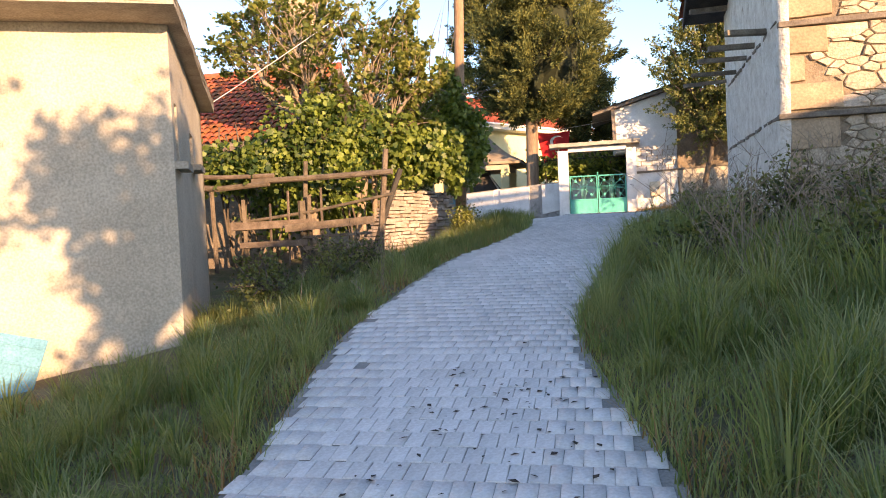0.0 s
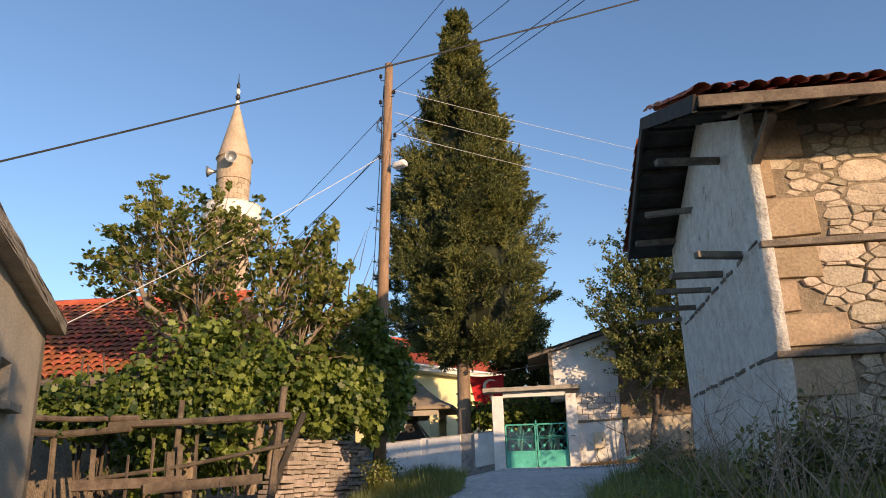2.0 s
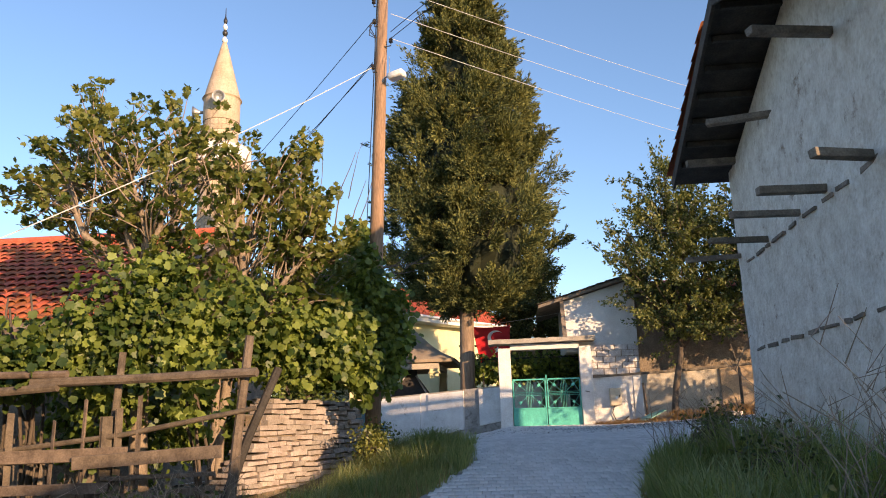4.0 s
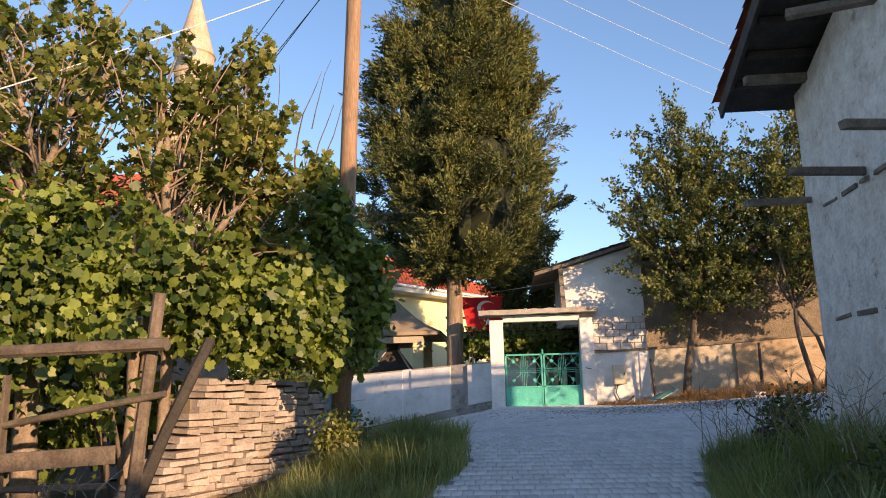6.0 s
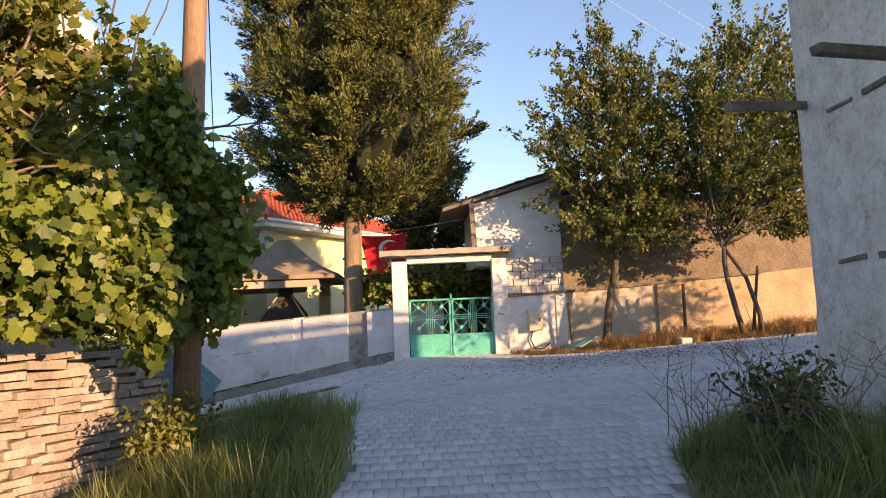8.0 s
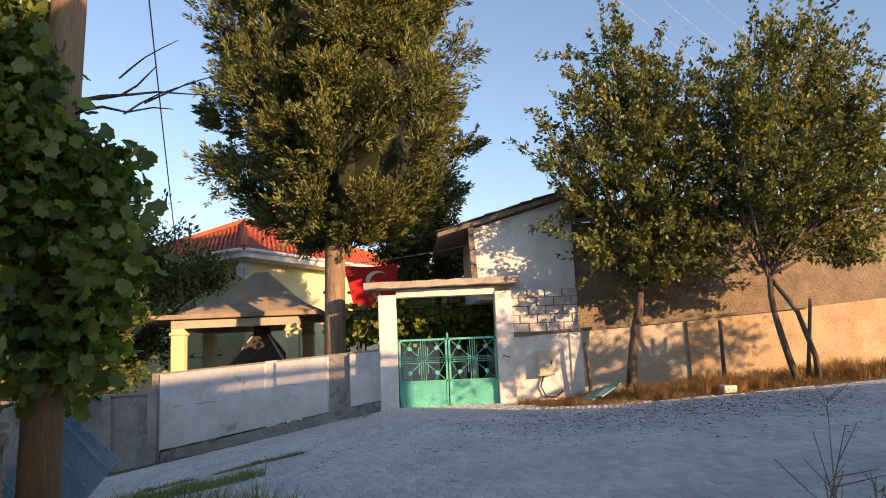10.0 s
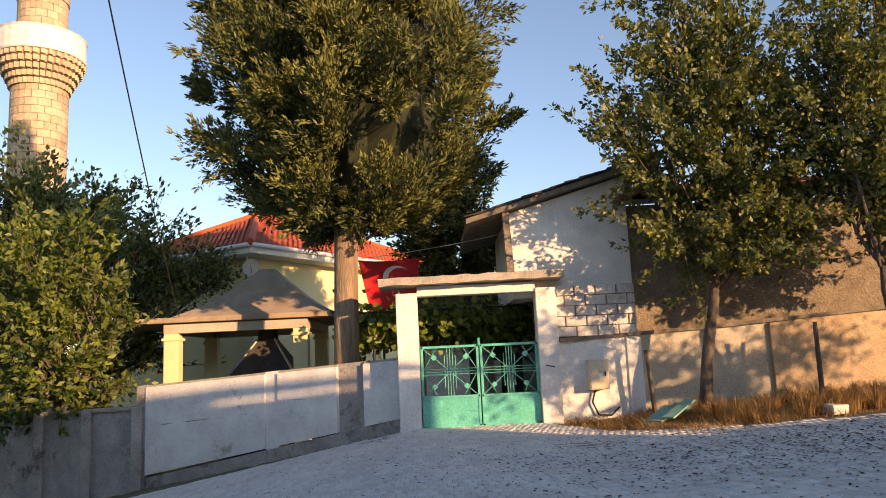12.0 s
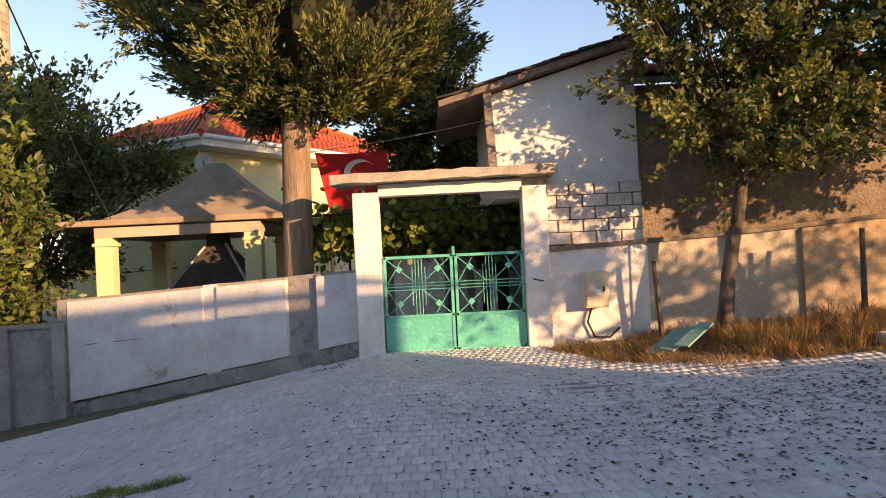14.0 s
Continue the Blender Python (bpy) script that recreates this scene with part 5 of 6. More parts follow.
# ---- fence, stacked tiles, tiled shed ----
def fence():
    root = thing("rail_fence", -4.6, -15.2, -0.8, "weathered makeshift fence of logs, boards and pickets", "fence")
    rr = random.Random(8)

    def log(pts, r, name="rail", label="", material="fencewood"):
        bm = bmesh.new()
        tube(bm, pts, [r * k for k in (1.05, 1.0, 0.92)][:len(pts)], 9, 0.12, rr)
        part(name, bm, M[material], root, label)

    def board(a, b, w, h, name="board"):
        bm = bmesh.new()
        bar(bm, a, b, w, h, 0.006, 0.012, rr)
        part(name, bm, M["fencewood"], root)
    log([(-6.1, -15.2, 0.98), (-4.6, -15.3, 0.99), (-3.02, -15.42, 1.01)], 0.065, label="thick peeled log rail")
    log([(-8.2, -15.1, 1.22), (-6.8, -15.2, 1.10), (-5.6, -15.25, 1.08)], 0.05)
    log([(-8.0, -15.15, 0.98), (-6.9, -15.2, 0.86), (-5.7, -15.28, 0.92)], 0.06)
    log([(-6.6, -15.15, 0.12), (-4.8, -15.25, 0.30), (-3.05, -15.35, 0.58)], 0.033)
    board((-6.6, -15.3, 0.05), (-4.7, -15.3, 0.08), 0.03, 0.16)
    board((-5.35, -15.38, -0.02), (-3.42, -15.45, 0.08), 0.03, 0.16)
    board((-5.0, -15.35, -0.22), (-3.5, -15.42, -0.18), 0.03, 0.06)
    board((-5.0, -15.34, -0.45), (-3.5, -15.40, -0.36), 0.03, 0.08)
    board((-6.4, -15.32, -0.35), (-4.9, -15.33, -0.33), 0.03, 0.13)
    for x, z0, z1, w in ((-5.35, -0.8, 0.75, 0.055), (-5.0, -0.9, 0.52, 0.14), (-4.86, -0.9, 0.62, 0.07), (-4.6, -0.9, 0.78, 0.10), (-5.75, -0.8, 0.5, 0.06), (-6.3, -0.9, 0.6, 0.07), (-7.0, -0.9, 0.8, 0.07)):
        board((x, -15.22, z0), (x + rr.uniform(-0.04, 0.04), -15.24, z1), w * 0.35, w, "picket")
    log([(-3.42, -15.2, -0.9), (-3.3, -15.25, 0.3), (-3.17, -15.3, 1.48)], 0.06, "post", "leaning fence post")
    log([(-5.1, -15.0, -0.9), (-5.0, -15.1, 0.5), (-4.95, -15.1, 1.35)], 0.05, "post")
    log([(-3.75, -14.75, -0.85), (-3.5, -14.3, 0.25), (-3.25, -13.9, 1.15)], 0.065, "brace", "leaning log brace", "darkwood")


fence()


def tile_stack():
    root = thing("tile_stack", -3.1, -12.3, -0.6, "wall of stacked old pale roof tiles, collapsing at one end", "tile stack")
    rr = random.Random(12)
    a, b = Vector((-3.95, -13.95, 0)), Vector((-2.62, -11.02, 0))
    d = (b - a).normalized()
    n = Vector((-d.y, d.x, 0))
    ln = (b - a).length
    rows, h = 17, 0.08
    ang = math.degrees(math.atan2(d.y, d.x))
    for r in range(rows):
        z = -0.62 + r * h
        s = 0.95 * (r / rows) ** 0.8 + rr.uniform(-0.06, 0.06)
        while s < ln - 0.04:
            w = min(rr.uniform(0.20, 0.42), ln - s)
            if w < 0.07:
                break
            p = a + d * (s + w / 2) + n * (0.24 + rr.uniform(-0.035, 0.035))
            bm = bmesh.new()
            sag = 0.03 * math.sin((s / ln) * 5 + 0.6) * (r / rows)
            obox(bm, pose(p.x, p.y, z + h / 2 + sag, rr.uniform(-3, 3), rr.uniform(-3.0, 3.0), ang + rr.uniform(-3, 3)), w - 0.01, 0.46, h * rr.uniform(0.68, 0.92), 0, 0.009, rr)
            part("tile", bm, M["stack"], root)
            s += w
    bm = bmesh.new()
    m = a + d * (ln * 0.60) + n * 0.25
    obox(bm, pose(m.x, m.y, -0.2, 0, 0, ang), ln * 0.74, 0.30, 1.42)
    part("core", bm, M["mortar"], root)
    # fallen pieces at the foot
    for i in range(26):
        bm = bmesh.new()
        x, y = rr.uniform(-3.9, -2.9), rr.uniform(-15.2, -13.6)
        obox(bm, pose(x, y, gz(x, y) + 0.03, rr.uniform(-25, 25), rr.uniform(-25, 25), rr.uniform(0, 180)), rr.uniform(0.1, 0.3), rr.uniform(0.08, 0.2), 0.04, 0, 0.01, rr)
        tagged(part("fallen_tile", bm, M["stack"]), "broken pale roof tile lying in the grass", "tile", "fallen tiles")


tile_stack()


def tiled_shed():
    root = thing("tiled_shed", -9.0, -9.5, -1.4, "low shed with a sagging old red clay-tile roof behind the vines", "shed")
    x0, x1, y0, y1 = SHED
    ze, zr = SHED_Z
    rr = random.Random(77)
    bm = bmesh.new()
    box(bm, x0 + 0.4, x1 - 0.4, y0 + 0.35, y1 - 0.3, -2.5, ze - 0.02)
    part("wall", bm, M["earthwall"], root)
    cy = (y0 + y1) / 2
    bm = bmesh.new()
    v = [bm.verts.new(p) for p in ((x0, y0, ze), (x1, y0, ze), (x1, cy, zr), (x0, cy, zr), (x0, y1, ze), (x1, y1, ze))]
    w = [bm.verts.new((q.co.x, q.co.y, q.co.z - 0.1)) for q in v]
    bm.faces.new((v[0], v[1], v[2], v[3]))
    bm.faces.new((v[3], v[2], v[5], v[4]))
    bm.faces.new((w[1], w[0], w[3], w[2]))
    bm.faces.new((w[2], w[3], w[4], w[5]))
    bm.faces.new((v[0], w[0], w[1], v[1]))
    bm.faces.new((v[1], w[1], w[2], v[2]))
    bm.faces.new((v[2], w[2], w[5], v[5]))
    bm.faces.new((v[3], w[3], w[0], v[0]))
    bm.faces.new((v[4], w[4], w[3], v[3]))
    part("roof", bm, M["wood"], root)
    tv, tf = [], []
    ln = math.hypot(cy - y0, zr - ze)
    nr = int(ln / 0.30)
    for r in range(nr):
        f = r / nr
        y, z = y0 + (cy - y0) * f - 0.05, ze + (zr - ze) * f
        for i in range(int((x1 - x0) / 0.21)):
            x = x0 + 0.1 + i * 0.21 + rr.uniform(-0.012, 0.012)
            sag = 0.05 * noise.noise(Vector((x * 0.4, y * 0.5, 3.0)))
            b0 = len(tv)
            lift = rr.uniform(0, 0.02)
            for a in (0, 1):
                for q in range(6):
                    an = math.pi * q / 5
                    rad = 0.105 - 0.012 * a
                    tv.append((x + math.cos(an) * rad, y + a * 0.36 * (cy - y0) / ln, z + sag + lift * (1 - a) + a * 0.36 * (zr - ze) / ln + math.sin(an) * rad * 0.75 + (0.03 if a == 0 else 0.0)))
            for q in range(5):
                tf.append((b0 + q, b0 + q + 1, b0 + 7 + q, b0 + 6 + q))
    fast("roof_tiles", tv, tf, M["tile"], root, kind="stuff")
    bm = bmesh.new()
    tube(bm, [(x0, cy, zr + 0.04), (x1, cy, zr + 0.04)], [0.12, 0.12], 10)
    part("ridge", bm, M["tile"], root)
    bm = bmesh.new()
    bar(bm, (x0, y0 - 0.02, ze - 0.12), (x1, y0 - 0.02, ze - 0.1), 0.05, 0.12, 0.01, 0.01, rr)
    part("eave_board", bm, M["fencewood"], root)


tiled_shed()


# ---- trees and vines ----
DIAMOND = [(0, 0, 0), (0.28, 0.45, 0.06), (0, 1, 0.0), (-0.28, 0.45, 0.06)]
DIAMOND_F = [(0, 1, 2), (0, 2, 3)]
LOBED = [(0, 0, 0), (0.32, -0.08, 0.05), (0.55, 0.30, 0.0), (0.34, 0.42, 0.06), (0.42, 0.80, -0.02), (0.14, 0.70, 0.05), (0, 1.05, -0.06), (-0.14, 0.70, 0.05), (-0.42, 0.80, -0.02), (-0.34, 0.42, 0.06), (-0.55, 0.30, 0.0), (-0.32, -0.08, 0.05)]
GRAPE = [(0, 0, 0), (0.30, -0.12, 0.05), (0.56, 0.22, -0.02), (0.43, 0.46, 0.05), (0.46, 0.76, -0.03), (0.22, 0.80, 0.04), (0, 1.0, -0.07), (-0.22, 0.80, 0.04), (-0.46, 0.76, -0.03), (-0.43, 0.46, 0.05), (-0.56, 0.22, -0.02), (-0.30, -0.12, 0.05)]
LOBED_F = [(0, 1, 2), (0, 2, 3), (0, 3, 4), (0, 4, 5), (0, 5, 6), (0, 6, 7), (0, 7, 8), (0, 8, 9), (0, 9, 10), (0, 10, 11)]


def limb_path(rr, a, b, bend, n=5):
    a, b = Vector(a), Vector(b)
    pts = []
    off = Vector((rr.uniform(-1, 1), rr.uniform(-1, 1), rr.uniform(-0.4, 0.6))) * bend
    for i in range(n + 1):
        t = i / n
        pts.append(a.lerp(b, t) + off * math.sin(math.pi * t) + Vector((rr.uniform(-1, 1), rr.uniform(-1, 1), rr.uniform(-1, 1))) * bend * 0.15)
    return pts


def fig_tree():
    root = thing("fig_tree", -5.3, -13.7, -1.0, "spreading fig tree with pale limbs and large lobed leaves", "tree")
    rr = random.Random(41)
    rng = np.random.default_rng(41)
    tips = []
    wood = bmesh.new()
    twigs = bmesh.new()
    base = Vector((-5.3, -13.7, -1.0))
    fork = Vector((-5.4, -13.7, 2.4))
    tube(wood, limb_path(rr, base, fork, 0.15), [0.14, 0.13, 0.12, 0.11, 0.10, 0.10], 8, 0.1, rr)
    targets = FIG_TARGETS
    for tx, ty, tz, r in targets:
        st = fork if tx < -4.3 else Vector((-4.2, -13.2, 1.2))
        path = limb_path(rr, st, (tx, ty, tz), 0.35, 7)
        tube(wood, path, [0.07 - 0.006 * i for i in range(len(path))], 7, 0.12, rr)
        for k in range(24):
            k0 = rr.randint(2, 6)
            p = path[k0].lerp(path[k0 + 1], rr.random())
            q = Vector((tx, ty, tz)) + Vector([max(-1.5, min(1.5, rr.gauss(0, 1))) for c in range(3)]) * r * 0.6
            tw = limb_path(rr, p, q, 0.18, 4)
            tube(twigs, tw, [0.017, 0.014, 0.011, 0.009, 0.006], 5, 0.1, rr)
            for i in (3, 4, 4):
                tips.append((tw[i], (tw[4] - tw[0]).normalized(), 1.0 if i == 4 else 0.6))
    for sx in (-4.55, -4.35, -4.15):
        tube(wood, limb_path(rr, (sx, -13.2, -1.0), (sx + 0.1, -13.2, 1.3), 0.1), [0.07] * 6, 7, 0.1, rr)
    part("trunk", wood, M["figbark"], root, "pale grey-brown trunk and limbs", smooth=True)
    part("twig", twigs, M["figbark"], root, smooth=True)["kind"] = "stuff"
    pos, dr, sz = [], [], []
    for p, d, k in tips:
        for i in range(rr.randint(5, 9)):
            a = rng.normal(0, 1, 3)
            a[2] = abs(a[2]) * 0.3 + 0.25
            o = np.array(d) * rng.uniform(-0.04, 0.06) + rng.normal(0, 0.05, 3)
            pos.append(np.array(p) + o)
            v = a / np.linalg.norm(a) + np.array(d) * 0.35
            dr.append(v)
            sz.append(rng.uniform(0.06, 0.115))
    pos, dr, sz = np.array(pos), np.array(dr), np.array(sz)
    v, f = scatter(LOBED, LOBED_F, pos, frames_from(dr, rng, 0.9), sz)
    fast("crown", v, f, M["fig"], root)


fig_tree()


def vine_mass():
    root = thing("grape_vine", -4.0, -13.6, -0.8, "dense grape vine hanging over the fence and tile stack", "vine")
    rng = np.random.default_rng(52)
    rr = random.Random(52)
    stems = bmesh.new()
    for i in range(16):
        x = rr.uniform(-7.5, -4.3)
        y = -13.9 + (x + 4) * 0.1
        tube(stems, limb_path(rr, (x, y + 0.6, -0.9), (x + rr.uniform(-0.8, 0.8), y + rr.uniform(-0.5, 0.6), rr.uniform(1.2, 2.4)), 0.25, 6), [0.03, 0.028, 0.026, 0.024, 0.022, 0.02, 0.015], 6, 0.15, rr)
    part("stem", stems, M["bark"], root, smooth=True)
    pos, nrm = [], []
    for cx, cy, cz, rx, ry, rz, n in VINE_BLOBS:
        m = int(n * 1.75)
        d = rng.normal(0, 1, (m, 3))
        d /= np.linalg.norm(d, axis=1, keepdims=True)
        rad = 0.55 + 0.55 * rng.random(m) ** 0.8
        lump = np.array([noise.noise(Vector((v[0] * 2.6 + cx * 3, v[1] * 2.6, v[2] * 2.6 + cz * 3))) for v in d])
        p = np.array([cx, cy, cz]) + d * np.array([rx, ry, rz]) * (rad * (1 + 0.95 * lump))[:, None]
        pos.append(p)
        nrm.append(d)
    pos, nrm = np.concatenate(pos), np.concatenate(nrm)
    # each leaf hangs: its tip points down and outwards, its face outwards
    tip = nrm * 0.5 + np.array([0, 0, -0.8]) + rng.normal(0, 0.8, pos.shape)
    tip /= np.linalg.norm(tip, axis=1, keepdims=True)
    face = nrm + np.array([0.15, -0.35, 0.45]) + rng.normal(0, 1.05, pos.shape)
    x = np.cross(tip, face)
    x /= np.linalg.norm(x, axis=1, keepdims=True)
    rot = np.stack([x, tip, np.cross(x, tip)], axis=2)
    v, f = scatter(GRAPE, LOBED_F, pos, rot, rng.uniform(0.06, 0.13, len(pos)))
    fast("leaves", v, f, M["vine"], root)
    bare = bmesh.new()
    for a, b in (((-2.6, -10.8, 3.1), (-1.36, -10.5, 3.28)), ((-2.5, -10.8, 3.15), (-1.75, -10.6, 3.55)), ((-2.5, -10.9, 3.0), (-1.6, -10.7, 3.12)), ((-2.9, -11.8, 3.0), (-2.6, -11.7, 5.2)), ((-3.1, -12.0, 3.0), (-3.3, -12.0, 5.0)), ((-2.7, -11.8, 2.8), (-2.35, -11.9, 4.6))):
        tube(bare, limb_path(rr, a, b, 0.15, 6), [0.018, 0.016, 0.014, 0.012, 0.009, 0.007, 0.004], 5)
        tube(bare, limb_path(rr, Vector(a).lerp(Vector(b), 0.6), Vector(b) + Vector((0.1, 0.2, 0.3)), 0.08, 4), [0.009, 0.008, 0.006, 0.005, 0.003], 4)
    part("bare_shoot", bare, M["bark"], root, "leafless brown shoots")


vine_mass()


def cypress():
    root = thing("cypress", -1.55, 1.5, -0.4, "tall dense cypress with bare reddish trunk behind garden wall", "tree")
    rng = np.random.default_rng(61)
    rr = random.Random(61)
    cx, cy = -1.25, 1.75
    bm = bmesh.new()
    tube(bm, [(-1.55, 1.4, -0.8), (-1.55, 1.4, 1.5), (-1.5, 1.45, 4.2), (-1.3, 1.7, 10), (-1.1, 1.75, 18.5)], [0.30, 0.26, 0.25, 0.18, 0.03], 14, 0.06, rr)
    part("trunk", bm, M["cypbark"], root, smooth=True)
    limbs = bmesh.new()
    Z0, Z1 = 4.15, 19.6

    def radius(z):
        return float(np.interp(z, [3.9, 4.4, 4.9, 5.5, 6.4, 8, 9.5, 11, 13, 15, 17, 18.5, 19.7], [0.5, 1.3, 2.2, 2.9, 3.25, 3.2, 2.95, 2.55, 1.95, 1.35, 0.8, 0.4, 0.08]))
    pos, dr, sz = [], [], []
    for i in range(600):
        z = Z0 + (Z1 - Z0) * (rng.random() ** 1.25)
        a = rng.uniform(0, 2 * math.pi)
        lump = 1 + 0.34 * noise.noise(Vector((math.cos(a) * 2.0, math.sin(a) * 2.0, z * 0.6))) + 0.30 * noise.noise(Vector((math.cos(a) * 4.5, math.sin(a) * 4.5, z * 1.3)))
        inner = i % 8 == 0
        r = radius(z) * lump * (rng.uniform(0.45, 0.65) if inner else rng.uniform(0.68, 0.94))
        c = np.array([cx + r * math.cos(a), cy + r * math.sin(a), z - 0.15])
        out = np.array([math.cos(a), math.sin(a), 0.0])
        if i % 9 == 0:
            tube(limbs, [(cx, cy, z - 0.5 * r), (cx + out[0] * r * 0.6, cy + out[1] * r * 0.6, z - 0.2 * r), tuple(c)], [0.05, 0.03, 0.012], 4)
        # a tuft: upswept fingers of scale leaves from one twig
        cs = rng.uniform(0.45, 1.0) * min(1.0, 0.40 + radius(z) * 0.3)
        nf, m = 18, 44
        axis = out * rng.uniform(0.5, 0.9) + np.array([0, 0, rng.uniform(0.35, 0.8)]) + rng.normal(0, 0.15, 3)
        fd = axis + rng.normal(0, 0.40, (nf, 3))
        fd /= np.linalg.norm(fd, axis=1, keepdims=True)
        fl = cs * rng.uniform(0.55, 1.2, nf)
        fb = c + rng.normal(0, cs * 0.15, (nf, 3))
        t = rng.random((nf, m)) ** 0.8
        p = fb[:, None] + fd[:, None] * (fl[:, None] * t)[..., None] + rng.normal(0, 1, (nf, m, 3)) * (0.085 * (1.1 - t))[..., None] * (cs / 0.6)
        d = fd[:, None] + rng.normal(0, 0.32, (nf, m, 3))
        pos.append(p.reshape(-1, 3))
        dr.append(d.reshape(-1, 3))
        sz.append(rng.uniform(0.085, 0.17, nf * m))
    pos, dr, sz = np.concatenate(pos), np.concatenate(dr), np.concatenate(sz)
    part("branch", limbs, M["bark"], root)["kind"] = "stuff"
    # closed inner shell, coloured dark so gaps between tufts read as shade
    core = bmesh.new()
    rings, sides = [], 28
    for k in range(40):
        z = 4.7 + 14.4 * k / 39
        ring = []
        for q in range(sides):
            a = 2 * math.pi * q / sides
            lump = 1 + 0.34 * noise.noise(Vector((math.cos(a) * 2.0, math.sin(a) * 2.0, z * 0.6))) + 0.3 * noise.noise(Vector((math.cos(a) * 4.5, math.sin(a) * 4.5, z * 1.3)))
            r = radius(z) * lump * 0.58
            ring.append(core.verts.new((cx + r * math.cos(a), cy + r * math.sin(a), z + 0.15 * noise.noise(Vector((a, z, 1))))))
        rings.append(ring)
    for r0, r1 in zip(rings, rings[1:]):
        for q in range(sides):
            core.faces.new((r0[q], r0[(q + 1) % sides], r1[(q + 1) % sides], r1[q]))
    part("shaded_core", core, M["inner"], root, "inner foliage shell, crown shade put into its dark colour")
    spray = [(0, 0, 0), (0.15, 0.45, 0.04), (0, 1, 0), (-0.15, 0.45, 0.04)]
    v, f = scatter(spray, DIAMOND_F, pos, frames_from(dr, rng), sz)
    fast("crown", v, f, M["cypress"], root)


cypress()


def leafy_tree(name, label, base, forks, blobs, nleaf, leaf, material, seed, group="", trunk_r=0.1, tips_per=26, loose=0.07, thin=1.0, second=None):
    """A small tree: trunk, limbs to every clump, twigs with leaves."""
    root = thing(name, base[0], base[1], base[2], label, "tree", group)
    rr = random.Random(seed)
    rng = np.random.default_rng(seed)
    wood = bmesh.new()
    twigs = bmesh.new()
    tube(wood, limb_path(rr, base, forks, 0.12), [trunk_r * k for k in (1.15, 1.0, 0.95, 0.9, 0.88, 0.85)], 9, 0.1, rr)
    if second:
        tube(wood, limb_path(rr, second, forks, 0.2), [trunk_r * k for k in (0.95, 0.85, 0.8, 0.75, 0.7, 0.65)], 8, 0.1, rr)
    pos, dr = [], []
    total = sum(b[3] ** 2 for b in blobs)
    for bx, by, bz, r in blobs:
        path = limb_path(rr, forks, (bx, by, bz), 0.3, 6)
        tube(wood, path, [trunk_r * (0.55 - 0.07 * i) for i in range(7)], 6, 0.1, rr)
        n = int(nleaf * r * r / total)
        per = max(8, n // (tips_per * 2))
        for k in range(tips_per * 2):
            q = Vector((bx, by, bz)) + Vector((rr.gauss(0, 1), rr.gauss(0, 1), rr.gauss(0, 0.9))) * r * 0.52
            p = path[rr.randint(2, 6)]
            tw = limb_path(rr, p, q, 0.1, 4)
            if k % 2 == 0:
                tube(twigs, tw, [0.016, 0.013, 0.01, 0.008, 0.005], 4, 0.1, rr)
            t = rng.choice((0.5, 0.68, 0.84, 1.0), per) + rng.normal(0, 0.03, per)
            pp = np.array(p)[None] * (1 - t)[:, None] + np.array(q)[None] * t[:, None] + rng.normal(0, loose, (per, 3))
            d = rng.normal(0, 1, (per, 3)) + np.array(q - p)[None] * 0.6 + np.array([0, 0, -0.25])
            pos.append(pp)
            dr.append(d)
    part("trunk", wood, M["bark"], root, smooth=True)
    part("twig", twigs, M["bark"], root)["kind"] = "stuff"
    pos, dr = np.concatenate(pos), np.concatenate(dr)
    v, f = scatter([(p[0] * thin, p[1], p[2]) for p in DIAMOND], DIAMOND_F, pos, frames_from(dr, rng), rng.uniform(leaf * 0.65, leaf * 1.3, len(pos)))
    fast("crown", v, f, M[material], root)
    return root


leafy_tree("pear_tree", "bushy small-leaved tree with a slim dark trunk by the sunlit wall", (4.85, -1.1, 0.2), (5.25, -1.05, 2.3), PEAR_A, 35000, 0.112, "pear", 71, "trees by the wall", 0.11, 20, 0.05)
leafy_tree("pear_tree", "bushy small-leaved tree with twin thin trunks by the sunlit wall", (7.75, -2.4, 0.3), (7.45, -2.3, 2.4), PEAR_B, 40000, 0.11, "pear", 72, "trees by the wall", 0.065, 20, 0.055, 1.0, (8.15, -2.45, 0.3))
leafy_tree("garden_tree", "light green broad-leaved tree over the low wall", (-8.4, 3.2, -1.7), (-8.3, 3.2, 0.8), SIDE_TREE, 9500, 0.19, "peach", 73, "", 0.09, 15, 0.06, 0.9)
leafy_tree("garden_tree", "dark green dense tree standing beside the yellow house", (-9.5, 7.7, -1.8), (-9.4, 7.7, 1.2), BACK_TREE, 26000, 0.19, "pear", 75, "", 0.14, 24, 0.12, 0.75)
leafy_tree("garden_tree", "tall dark green tree beyond the yellow house", (-14.6, 15.2, -2.0), (-14.4, 15.2, 2.5), FAR_TREE, 24000, 0.27, "pear", 78, "", 0.2, 24, 0.16)
leafy_tree("dapple_tree", "unseen thin small-leaved tree, added to dapple the gate and walls", (9.8, -7.6, 0.2), (9.7, -7.5, 1.9), DAPPLE_TREE, 3800, 0.15, "pear", 76, "", 0.08)
leafy_tree("garden_tree", "dense dark evergreen in the yard behind the gate", (1.2, 6.0, -0.3), (1.2, 6.0, 2.8), YARD_TREE, 26000, 0.12, "cypress", 77, "", 0.12)
leafy_tree("shed_shade_tree", "unseen dark small-leaved tree, added to shade the shed front", SHADE_BASE, SHADE_FORK, SHADE_TREE, 6000, 0.2, "pear", 74, "", 0.2)


